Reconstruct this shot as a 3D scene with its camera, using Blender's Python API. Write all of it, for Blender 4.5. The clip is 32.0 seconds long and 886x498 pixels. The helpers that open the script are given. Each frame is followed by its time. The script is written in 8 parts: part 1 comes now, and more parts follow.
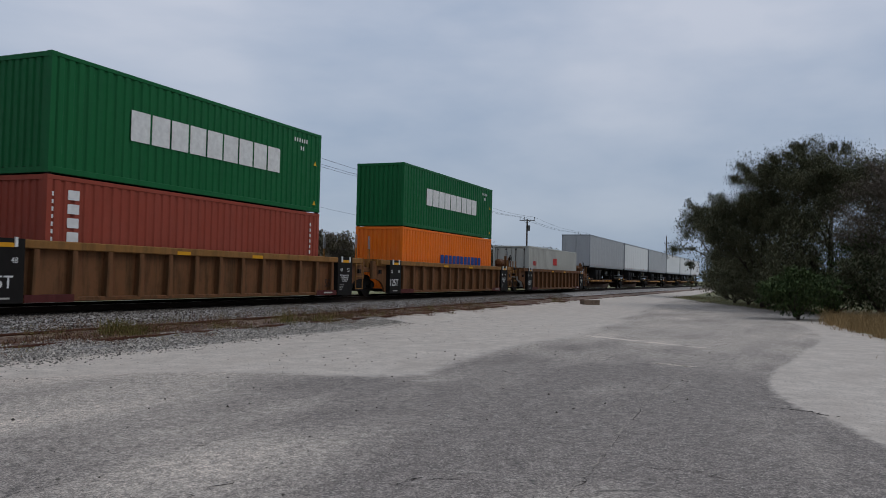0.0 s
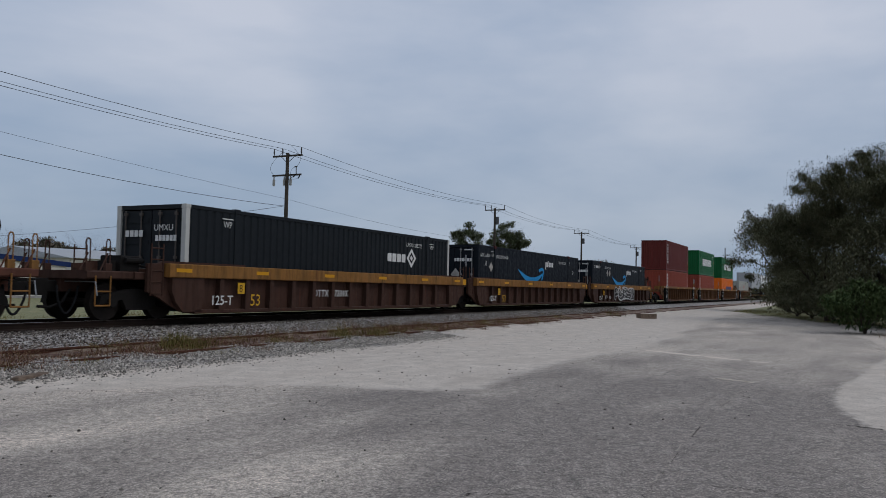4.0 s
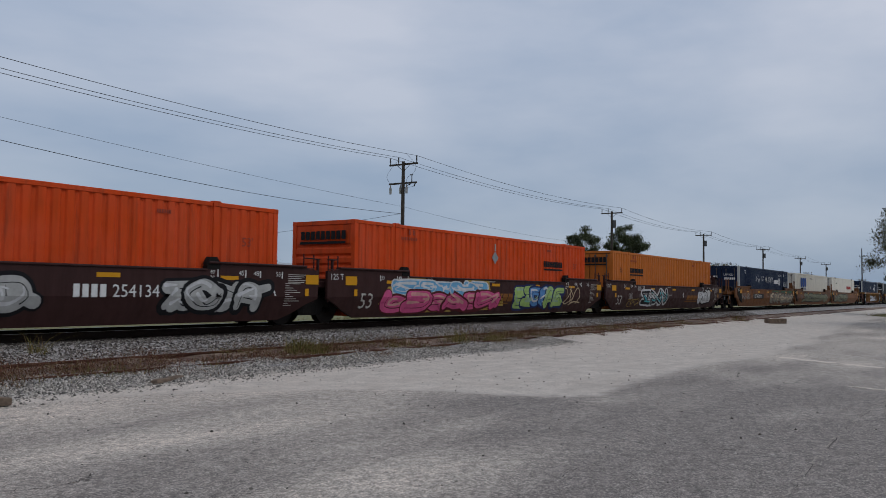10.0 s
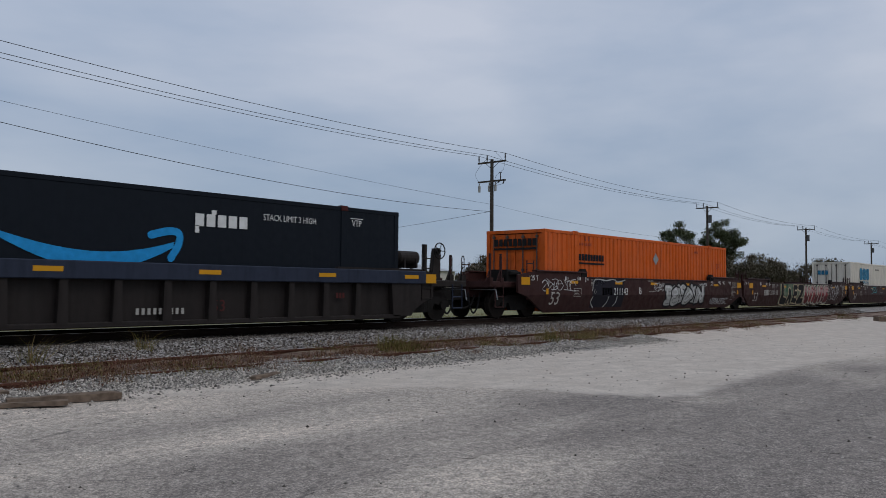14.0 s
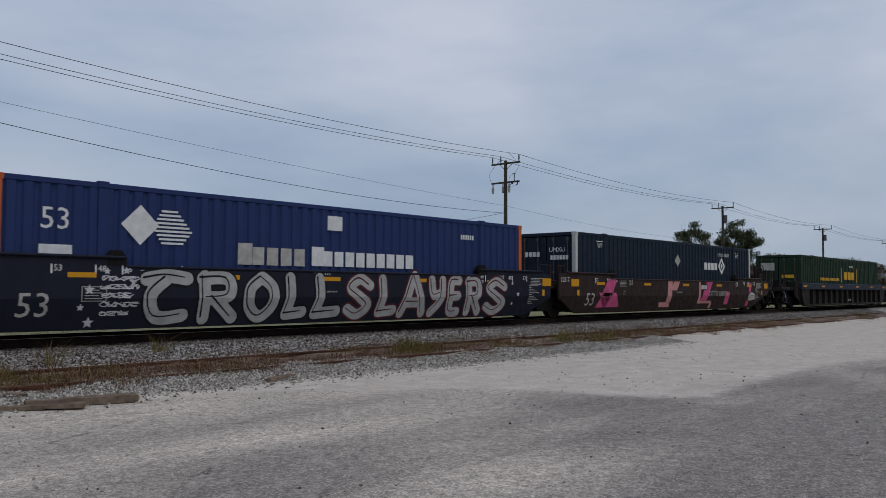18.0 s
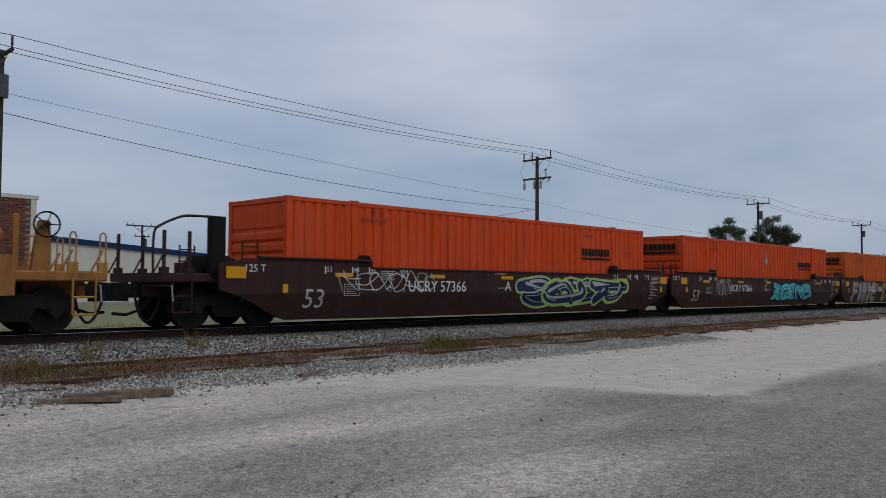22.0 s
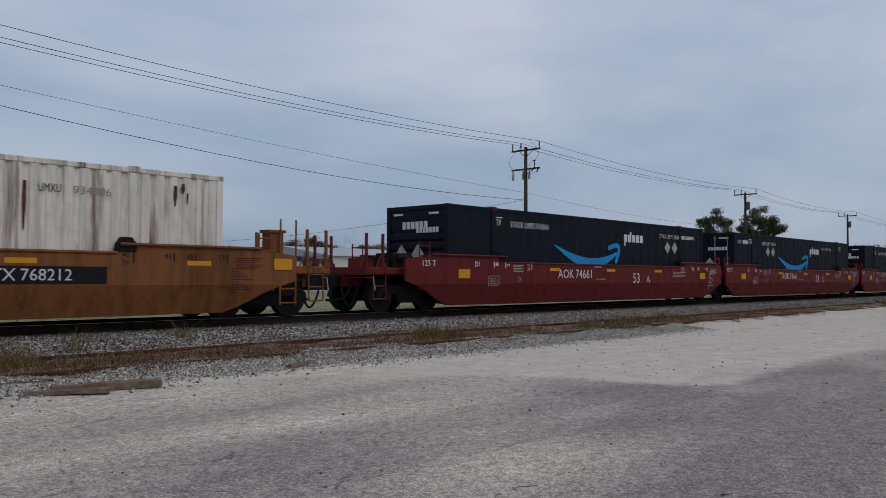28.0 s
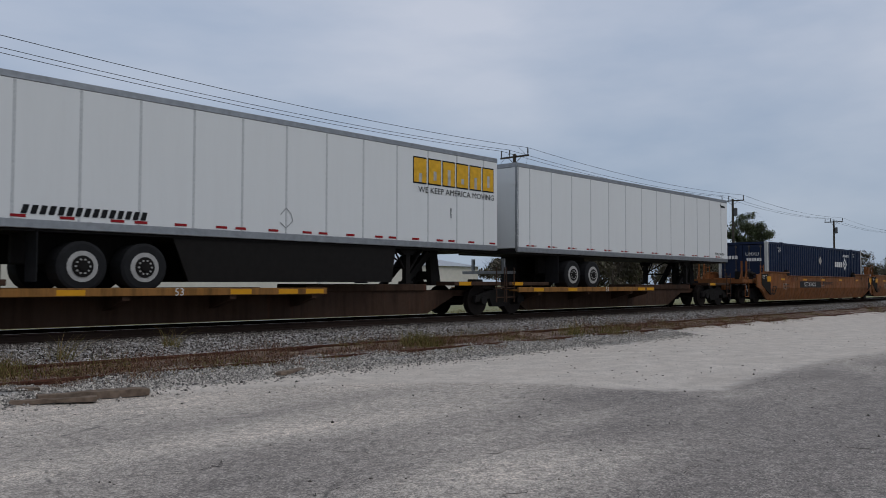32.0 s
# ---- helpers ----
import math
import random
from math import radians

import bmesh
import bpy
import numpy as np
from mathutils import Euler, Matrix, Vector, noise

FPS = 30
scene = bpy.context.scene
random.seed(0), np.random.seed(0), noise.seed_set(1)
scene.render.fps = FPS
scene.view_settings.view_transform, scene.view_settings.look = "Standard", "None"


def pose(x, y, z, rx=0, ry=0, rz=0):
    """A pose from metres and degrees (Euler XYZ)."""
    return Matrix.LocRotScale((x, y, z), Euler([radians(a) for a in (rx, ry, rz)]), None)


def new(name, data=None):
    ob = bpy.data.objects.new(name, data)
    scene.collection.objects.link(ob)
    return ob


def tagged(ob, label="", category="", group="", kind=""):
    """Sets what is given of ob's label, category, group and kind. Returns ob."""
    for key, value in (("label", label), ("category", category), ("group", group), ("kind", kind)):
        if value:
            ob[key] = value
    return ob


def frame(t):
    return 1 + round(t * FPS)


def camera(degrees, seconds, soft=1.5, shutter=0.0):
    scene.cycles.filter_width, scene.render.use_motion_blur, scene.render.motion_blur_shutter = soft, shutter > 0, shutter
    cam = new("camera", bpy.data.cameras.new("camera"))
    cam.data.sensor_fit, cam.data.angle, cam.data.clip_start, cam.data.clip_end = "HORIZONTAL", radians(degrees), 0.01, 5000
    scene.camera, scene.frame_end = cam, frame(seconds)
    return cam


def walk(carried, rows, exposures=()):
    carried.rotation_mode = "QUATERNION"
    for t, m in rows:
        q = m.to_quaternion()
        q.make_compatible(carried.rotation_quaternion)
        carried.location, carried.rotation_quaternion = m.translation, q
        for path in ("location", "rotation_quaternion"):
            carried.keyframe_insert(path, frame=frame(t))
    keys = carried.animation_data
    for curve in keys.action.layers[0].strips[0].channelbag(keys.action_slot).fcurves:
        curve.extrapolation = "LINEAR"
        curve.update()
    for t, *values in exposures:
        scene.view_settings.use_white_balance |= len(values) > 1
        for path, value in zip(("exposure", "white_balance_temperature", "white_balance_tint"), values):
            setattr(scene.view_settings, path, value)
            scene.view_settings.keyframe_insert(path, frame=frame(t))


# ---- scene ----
cam = camera(57.13, 32.0, soft=0.5, shutter=0.04)
EYE = 1.6          # eye height over the lot
# seconds, yaw, pitch, roll: a slow pan by hand from one spot
PAN = """0 -67.30 1.83 -1.35; 0.5 -67.78 2.22 -1.51; 1 -68.03 2.77 -1.52; 1.5 -68.22 3.40 -1.53; 2 -68.28 3.51 -1.49; 2.5 -67.76 3.33 -1.32;
3 -66.57 3.16 -1.10; 3.5 -64.91 2.97 -1.02; 4 -63.52 2.72 -1.18; 4.5 -62.33 2.54 -1.25; 6.5 -58.09 2.82 -1.12; 7 -57.58 2.99 -1.00;
7.5 -57.08 2.95 -0.95; 8 -56.86 2.95 -0.92; 8.5 -56.79 3.02 -0.86; 9 -56.64 3.03 -0.90; 9.5 -56.14 2.98 -0.85; 10 -55.38 2.97 -0.74;
10.5 -54.70 3.08 -0.68; 11 -53.51 3.00 -0.72; 11.5 -52.40 2.88 -0.72; 12 -51.59 2.98 -0.74; 12.5 -50.80 2.96 -0.74; 13 -50.25 2.93 -0.77;
13.5 -49.78 2.87 -0.63; 14 -49.07 2.76 -0.49; 14.5 -48.50 2.66 -0.32; 16.5 -47.91 2.83 -0.20; 17 -48.02 2.79 -0.22; 17.5 -48.10 2.84 -0.23;
18 -48.07 2.87 -0.26; 18.5 -48.01 2.90 -0.25; 19 -48.18 2.78 -0.38; 19.5 -47.38 2.84 -0.41; 20 -46.25 2.81 -0.53; 20.5 -45.84 2.68 -0.57;
21 -45.86 2.62 -0.50; 21.5 -45.89 2.54 -0.44; 22 -45.88 2.60 -0.38; 22.5 -45.90 2.58 -0.27; 23 -46.00 2.32 -0.26; 23.5 -46.02 2.17 -0.23;
24 -45.96 2.20 -0.25; 24.5 -45.80 2.36 -0.29; 25 -45.79 2.40 -0.23; 25.5 -45.90 2.33 -0.23; 27.5 -46.51 2.00 -0.33; 28 -46.67 1.95 -0.30;
28.5 -46.67 2.01 -0.30; 29 -46.66 2.08 -0.32; 29.5 -46.75 2.05 -0.42; 30 -46.73 2.06 -0.42; 30.5 -46.80 2.04 -0.40; 31 -47.17 2.07 -0.34;
31.5 -47.42 2.19 -0.24; 32 -47.43 2.43 -0.13"""
walk(cam, [(r[0], pose(0, 0, EYE, 90 + r[2], r[3], r[1])) for r in
           ([float(q) for q in row.split()] for row in PAN.replace("\n", "").split(";"))])

# ---- plan: x runs along the track, away to the right; y across it; z up ----
RAIL = 0.62        # top of rail over the lot
LINE = 17.265       # middle of the main track
SPEED = 21.7      # the train, metres a second
DAY = 32.0

# ---- sky and sun: an overcast winter day ----
world = bpy.data.worlds.new("sky")
scene.world = world
world.use_nodes = True
wn, wl = world.node_tree.nodes, world.node_tree.links
wn.clear()
w_out, w_bg, w_sky = wn.new("ShaderNodeOutputWorld"), wn.new("ShaderNodeBackground"), wn.new("ShaderNodeTexSky")
w_sky.sky_type, w_sky.sun_disc = "NISHITA", False
w_sky.sun_elevation, w_sky.sun_rotation = radians(48), radians(200)
w_sky.air_density, w_sky.dust_density = 1.0, 2.0
w_tc, w_map = wn.new("ShaderNodeTexCoord"), wn.new("ShaderNodeMapping")
w_map.inputs["Scale"].default_value = (1.1, 2.0, 5.5)
w_map.inputs["Location"].default_value = (3.1, 0.4, 0.2)
w_map.inputs["Rotation"].default_value = (0.0, radians(4), 0.0)
w_n = wn.new("ShaderNodeTexNoise")
w_n.inputs["Scale"].default_value, w_n.inputs["Detail"].default_value, w_n.inputs["Roughness"].default_value = 1.5, 5, 0.5
w_ramp = wn.new("ShaderNodeValToRGB")
w_ramp.color_ramp.elements[0].position, w_ramp.color_ramp.elements[0].color = 0.34, (2.8, 3.38, 4.4, 1)
w_ramp.color_ramp.elements[1].position, w_ramp.color_ramp.elements[1].color = 0.66, (4.3, 4.6, 5.35, 1)
w_mix = wn.new("ShaderNodeMixRGB")
w_mix.inputs["Fac"].default_value = 0.9
wl.new(w_tc.outputs["Generated"], w_map.inputs["Vector"])
wl.new(w_map.outputs["Vector"], w_n.inputs["Vector"])
wl.new(w_n.outputs["Fac"], w_ramp.inputs["Fac"])
wl.new(w_sky.outputs["Color"], w_mix.inputs["Color1"])
wl.new(w_ramp.outputs["Color"], w_mix.inputs["Color2"])
w_sep, w_low = wn.new("ShaderNodeSeparateXYZ"), wn.new("ShaderNodeValToRGB")
w_low.color_ramp.elements[0].position, w_low.color_ramp.elements[0].color = 0.0, (0.66, 0.735, 0.785, 1)
w_low.color_ramp.elements[1].position, w_low.color_ramp.elements[1].color = 0.30, (1, 1, 1, 1)
w_mul = wn.new("ShaderNodeMixRGB")
w_mul.blend_type, w_mul.inputs["Fac"].default_value = "MULTIPLY", 1.0
wl.new(w_tc.outputs["Generated"], w_sep.inputs["Vector"])
wl.new(w_sep.outputs["Z"], w_low.inputs["Fac"])
wl.new(w_mix.outputs["Color"], w_mul.inputs["Color1"])
wl.new(w_low.outputs["Color"], w_mul.inputs["Color2"])
wl.new(w_mul.outputs["Color"], w_bg.inputs["Color"])
wl.new(w_bg.outputs["Background"], w_out.inputs["Surface"])
w_bg.inputs["Strength"].default_value = 0.128
sun_data = bpy.data.lights.new("sun", "SUN")
sun_data.energy, sun_data.angle, sun_data.color = 0.6, radians(25), (1.0, 0.97, 0.93)
sun = new("sun", sun_data)
sun.matrix_basis = pose(0, 0, 60, 38, 0, 20)
scene.view_settings.exposure = 0.0


# ---- materials ----
def shader(name):
    m = bpy.data.materials.new(name)
    m.use_nodes = True
    t = m.node_tree
    t.nodes.clear()
    out, bsdf = t.nodes.new("ShaderNodeOutputMaterial"), t.nodes.new("ShaderNodeBsdfPrincipled")
    t.links.new(bsdf.outputs[0], out.inputs[0])
    return m, t, bsdf


def add(t, kind, **values):
    n = t.nodes.new(kind)
    for k, v in values.items():
        n.inputs[k.replace("_", " ")].default_value = v
    return n


def noise_of(t, scale, stretch=(1, 1, 1), detail=4, rough=0.55, source="Object"):
    tc = add(t, "ShaderNodeTexCoord")
    mp = add(t, "ShaderNodeMapping", Scale=stretch)
    n = add(t, "ShaderNodeTexNoise", Scale=scale, Detail=detail, Roughness=rough)
    t.links.new(tc.outputs[source], mp.inputs["Vector"])
    t.links.new(mp.outputs["Vector"], n.inputs["Vector"])
    return n.outputs["Fac"]


def ramp(t, fac, a, b, lo=(0, 0, 0, 1), hi=(1, 1, 1, 1)):
    r = add(t, "ShaderNodeValToRGB")
    r.color_ramp.elements[0].position, r.color_ramp.elements[0].color = a, lo
    r.color_ramp.elements[1].position, r.color_ramp.elements[1].color = b, hi
    t.links.new(fac, r.inputs["Fac"])
    return r.outputs["Color"]


def mix(t, fac, a, b, how="MIX"):
    n = t.nodes.new("ShaderNodeMixRGB")
    n.blend_type = how
    for key, v in (("Fac", fac), ("Color1", a), ("Color2", b)):
        if isinstance(v, (int, float)):
            n.inputs[key].default_value = v
        elif isinstance(v, tuple):
            n.inputs[key].default_value = (*v[:3], 1)
        else:
            t.links.new(v, n.inputs[key])
    return n.outputs["Color"]


def bump(t, bsdf, height, strength=0.2, distance=0.01):
    b = add(t, "ShaderNodeBump", Strength=strength, Distance=distance)
    t.links.new(height, b.inputs["Height"])
    t.links.new(b.outputs["Normal"], bsdf.inputs["Normal"])


def paint(name, colour, rough=0.5, dirt=0.35, rust=0.0, fade=0.12):
    """Weathered enamel: sun-faded patches, road dirt in streaks, rust where it has broken through."""
    m, t, bsdf = shader(name)
    top = max(colour)
    pale = tuple(c * 0.8 + 0.3 * top for c in colour)
    soot = tuple(min(c * 0.35, q) for c, q in zip(colour, (0.035, 0.026, 0.02)))
    bsdf.inputs["Specular IOR Level"].default_value = 0.12
    c = mix(t, ramp(t, noise_of(t, 0.7), 0.35, 0.75, (0, 0, 0, 1), (fade, fade, fade, 1)), colour, pale)
    streak = ramp(t, noise_of(t, 1.8, (2.5, 2.5, 0.25), 7, 0.7), 0.44, 0.66, (0, 0, 0, 1), (dirt, dirt, dirt, 1))
    c = mix(t, streak, c, soot)
    c = mix(t, ramp(t, noise_of(t, 3.5, (1, 1, 1), 8, 0.72), 0.5, 0.72, (0, 0, 0, 1), (dirt * 0.5,) * 3 + (1,)), c, soot)
    if rust:
        spots = ramp(t, noise_of(t, 1.6, (2.2, 2.2, 0.16), 7, 0.7), 0.62 - 0.1 * rust, 0.68, (0, 0, 0, 1), (rust, rust, rust, 1))
        c = mix(t, spots, c, (0.11, 0.035, 0.018))
    t.links.new(c, bsdf.inputs["Base Color"])
    t.links.new(ramp(t, noise_of(t, 5), 0.3, 0.8, (rough - 0.1,) * 3 + (1,), (min(1, rough + 0.25),) * 3 + (1,)), bsdf.inputs["Roughness"])
    bump(t, bsdf, noise_of(t, 9), 0.12, 0.01)
    return m


def plain(name, colour, rough=0.6, metal=0.0, vary=0.25, scale=6.0):
    m, t, bsdf = shader(name)
    dark = tuple(c * (1 - vary) for c in colour)
    c = mix(t, ramp(t, noise_of(t, scale), 0.3, 0.7), dark, colour)
    t.links.new(c, bsdf.inputs["Base Color"])
    bsdf.inputs["Roughness"].default_value, bsdf.inputs["Metallic"].default_value = rough, metal
    bsdf.inputs["Specular IOR Level"].default_value = 0.14
    bump(t, bsdf, noise_of(t, scale * 6), 0.15, 0.005)
    return m


def leafy(name, colours, rough=0.7):
    """Many small pieces, each of its own shade."""
    m, t, bsdf = shader(name)
    geo = add(t, "ShaderNodeNewGeometry")
    r = add(t, "ShaderNodeValToRGB")
    while len(r.color_ramp.elements) < len(colours):
        r.color_ramp.elements.new(0.5)
    for i, c in enumerate(colours):
        r.color_ramp.elements[i].position, r.color_ramp.elements[i].color = i / (len(colours) - 1), (*c, 1)
    t.links.new(geo.outputs["Random Per Island"], r.inputs["Fac"])
    t.links.new(r.outputs["Color"], bsdf.inputs["Base Color"])
    bsdf.inputs["Roughness"].default_value = rough
    bsdf.inputs["Specular IOR Level"].default_value = 0.03
    return m


def ground_material():
    m, t, bsdf = shader("ground")

    def mask(name, a=0.35, b=0.65, scale=3.0, soft=0.5):
        at = add(t, "ShaderNodeAttribute")
        at.attribute_name = name
        n = noise_of(t, scale, detail=8, rough=0.65)
        mth = add(t, "ShaderNodeMath")
        mth.operation = "MULTIPLY_ADD"
        t.links.new(n, mth.inputs[0])
        mth.inputs[1].default_value = soft
        t.links.new(at.outputs["Fac"], mth.inputs[2])
        sub = add(t, "ShaderNodeMath")
        sub.operation = "SUBTRACT"
        t.links.new(mth.outputs[0], sub.inputs[0])
        sub.inputs[1].default_value = soft / 2
        return ramp(t, sub.outputs[0], a, b)

    big, mid = noise_of(t, 0.35, (0.5, 1.3, 1), 5, 0.6), noise_of(t, 2.3, (1, 1, 1), 6, 0.6)
    grain, fine = noise_of(t, 55, detail=2, rough=0.6), noise_of(t, 160, detail=2)
    # worn asphalt with pale limestone showing
    def cells(scale):
        v = add(t, "ShaderNodeTexVoronoi", Scale=scale)
        src = add(t, "ShaderNodeTexCoord")
        t.links.new(src.outputs["Object"], v.inputs["Vector"])
        sep = add(t, "ShaderNodeSeparateColor")
        t.links.new(v.outputs["Color"], sep.inputs[0])
        return sep.outputs[0]

    # long swept bands, then blotches, then the bare stones of the surface
    worn = add(t, "ShaderNodeAttribute")
    worn.attribute_name = "wear"
    sway = add(t, "ShaderNodeMath")
    sway.operation = "MULTIPLY_ADD"
    t.links.new(noise_of(t, 0.5, (0.4, 1.15, 1), 8, 0.62), sway.inputs[0])
    sway.inputs[1].default_value = 1.15
    t.links.new(worn.outputs["Fac"], sway.inputs[2])
    level = add(t, "ShaderNodeMath")
    level.operation = "SUBTRACT"
    t.links.new(sway.outputs[0], level.inputs[0])
    level.inputs[1].default_value = 0.575
    asph = mix(t, ramp(t, level.outputs[0], 0.05, 0.50), (0.250, 0.216, 0.189), (0.480, 0.419, 0.355))
    asph = mix(t, ramp(t, level.outputs[0], 0.55, 0.90), asph, (0.68, 0.585, 0.49))
    asph = mix(t, ramp(t, mid, 0.52, 0.68, hi=(0.25, 0.25, 0.25, 1)), asph, (0.50, 0.445, 0.385))
    asph = mix(t, 1.0, asph, ramp(t, noise_of(t, 7, detail=8, rough=0.75), 0.38, 0.60, (0.70, 0.70, 0.70, 1), (1.12, 1.12, 1.12, 1)), "MULTIPLY")
    asph = mix(t, 1.0, asph, ramp(t, cells(95), 0.1, 0.9, (0.52, 0.52, 0.52, 1), (1.30, 1.30, 1.30, 1)), "MULTIPLY")
    asph = mix(t, 1.0, asph, ramp(t, cells(40), 0.1, 0.9, (0.78, 0.78, 0.78, 1), (1.2, 1.2, 1.2, 1)), "MULTIPLY")
    asph = mix(t, ramp(t, cells(60), 0.90, 0.96, hi=(0.4, 0.4, 0.4, 1)), asph, (0.70, 0.62, 0.54))
    asph = mix(t, ramp(t, cells(24), 0.92, 0.95, hi=(0.4, 0.4, 0.4, 1)), asph, (0.10, 0.088, 0.08))
    vor = add(t, "ShaderNodeTexVoronoi", Scale=0.28)
    vor.feature = "DISTANCE_TO_EDGE"
    tc = add(t, "ShaderNodeTexCoord")
    warp = mix(t, 0.12, tc.outputs["Object"], noise_of(t, 1.3, detail=6), "ADD")
    t.links.new(warp, vor.inputs["Vector"])
    crack = ramp(t, vor.outputs["Distance"], 0.0015, 0.0065, (0.75, 0.75, 0.75, 1), (0, 0, 0, 1))
    crack = mix(t, ramp(t, mid, 0.5, 0.62), (0, 0, 0), crack)
    asph = mix(t, crack, asph, (0.035, 0.033, 0.03))
    sand = mix(t, ramp(t, mid, 0.3, 0.7), (0.45, 0.396, 0.338), (0.655, 0.580, 0.500))
    sand = mix(t, ramp(t, cells(45), 0.7, 0.95, hi=(0.6, 0.6, 0.6, 1)), sand, (0.24, 0.215, 0.185))
    sand = mix(t, ramp(t, noise_of(t, 0.9, (0.6, 1.2, 1), 7, 0.65), 0.46, 0.62, hi=(0.65, 0.65, 0.65, 1)), sand, mix(t, 0.5, asph, (0.58, 0.50, 0.42)))
    stone = add(t, "ShaderNodeTexVoronoi", Scale=16)
    t.links.new(tc.outputs["Object"], stone.inputs["Vector"])
    gravel = ramp(t, stone.outputs["Color"], 0.1, 0.9, (0.07, 0.066, 0.063, 1), (0.46, 0.43, 0.40, 1))
    soil = mix(t, ramp(t, mid, 0.40, 0.62), (0.095, 0.050, 0.035), (0.29, 0.215, 0.155))
    soil = mix(t, ramp(t, cells(20), 0.5, 0.9, hi=(0.6, 0.6, 0.6, 1)), soil, (0.07, 0.05, 0.04))
    grass = mix(t, ramp(t, mid, 0.35, 0.65), (0.10, 0.12, 0.045), (0.26, 0.23, 0.11))
    c = mix(t, mask("sand", 0.15, 0.85, 2.6, 1.3), asph, sand)
    c = mix(t, mask("patch", 0.34, 0.66, 5.0, 0.85), c, sand)
    c = mix(t, mask("gravel", 0.3, 0.7, 2.0, 0.9), c, gravel)
    c = mix(t, mask("soil", scale=1.5), c, soil)
    c = mix(t, mask("grass", scale=1.0), c, grass)
    t.links.new(c, bsdf.inputs["Base Color"])
    bsdf.inputs["Roughness"].default_value = 0.92
    h = mix(t, 0.5, grain, mid)
    bump(t, bsdf, h, 0.8, 0.02)
    return m


STEEL = plain("dark_steel", (0.013, 0.0115, 0.0105), 0.8, 0.0)
GREASE = plain("wheel_steel", (0.022, 0.017, 0.0145), 0.6, 0.2)
RAILTOP = plain("polished_rail", (0.45, 0.44, 0.43), 0.28, 1.0, 0.1)
# rust of the main rails, darkened to carry the shadow below the train
RAILSIDE = plain("shaded_rusty_rail", (0.028, 0.018, 0.014), 0.9)
RUSTRAIL = plain("old_rail", (0.115, 0.050, 0.033), 0.95, 0, 0.5, 3)
WOOD = plain("old_timber", (0.21, 0.155, 0.115), 0.9, 0, 0.5, 9)
POLEWOOD = plain("pole_timber", (0.085, 0.072, 0.06), 0.9, 0, 0.5, 5)
TIE = plain("sleeper_timber", (0.05, 0.04, 0.033), 0.9, 0, 0.5, 7)
WHITE = plain("white_lettering", (0.72, 0.72, 0.70), 0.6, 0, 0.2)
OFFWHITE = plain("faded_lettering", (0.48, 0.46, 0.42), 0.7, 0, 0.35)
YELLOW = plain("reflector_yellow", (0.62, 0.29, 0.015), 0.45, 0, 0.1)
BLACK = plain("black_lettering", (0.012, 0.012, 0.013), 0.55)
SKYBLUE = plain("blue_lettering", (0.02, 0.30, 0.66), 0.55)
NAVY = plain("navy_lettering", (0.015, 0.06, 0.24), 0.55)
FADEBLUE = plain("faded_blue_lettering", (0.06, 0.26, 0.42), 0.65, 0, 0.6, 3)
GOLD = plain("gold_lettering", (0.72, 0.40, 0.03), 0.55)
OLDGOLD = plain("faded_gold", (0.24, 0.10, 0.025), 0.65, 0, 0.4)
ORANGE = plain("orange_paint", (0.62, 0.13, 0.025), 0.5)
TAILRED = plain("reflector_red", (0.30, 0.014, 0.018), 0.4)
RED = plain("red_lettering", (0.48, 0.03, 0.025), 0.55)
GREYPAD = plain("grey_pad", (0.30, 0.31, 0.31), 0.5)
RUBBER = plain("tyre_rubber", (0.018, 0.018, 0.019), 0.85)
ALLOY = plain("white_rim", (0.40, 0.39, 0.37), 0.5)
RODSTEEL = plain("dull_rod", (0.11, 0.095, 0.085), 0.6, 0.3)
BRIGHTROD = plain("galvanised_rod", (0.30, 0.30, 0.30), 0.5, 0.4)
WIRE = plain("cable", (0.03, 0.03, 0.032), 0.6)
PORCELAIN = plain("insulator_grey", (0.10, 0.10, 0.105), 0.35)
ARRESTER = plain("pale_porcelain", (0.42, 0.42, 0.41), 0.4)
GALV = plain("galvanised_steel", (0.33, 0.34, 0.35), 0.45, 0.7)


BROWN = paint("brown_car", (0.150, 0.066, 0.028), 0.6, 0.7, 0.6)
TAN = paint("tan_chord", (0.24, 0.115, 0.034), 0.6, 0.45)
RAILYEL = paint("yellow_rail", (0.26, 0.120, 0.032), 0.6, 0.6, 0.4)
DARKBR = paint("dark_brown_car", (0.062, 0.031, 0.022), 0.6, 0.5, 0.4)
REDBR = paint("red_brown_car", (0.105, 0.042, 0.028), 0.6, 0.35)
RUSTOR = paint("rust_orange_car", (0.180, 0.069, 0.024), 0.55, 0.6, 0.35)
OXIDE = paint("oxide_car", (0.046, 0.020, 0.018), 0.5, 0.4, fade=0.2)
MAROON = paint("maroon_car", (0.135, 0.019, 0.018), 0.45, 0.35, fade=0.08)
SOOT = paint("black_car", (0.027, 0.022, 0.020), 0.55, 0.4)
BLUERAIL = paint("blue_rail", (0.028, 0.035, 0.056), 0.5, 0.4)
INK = paint("ink_car", (0.015, 0.017, 0.028), 0.5, 0.25)
SPINEBR = paint("rusty_spine", (0.060, 0.034, 0.022), 0.7, 0.5, 0.5)
WINE = paint("wine_red_sill", (0.085, 0.022, 0.020), 0.6, 0.4)
UMBER = paint("umber_car", (0.036, 0.022, 0.019), 0.5, 0.35)
MUSTARD = paint("mustard_car", (0.315, 0.138, 0.040), 0.6, 0.42, 0.3)
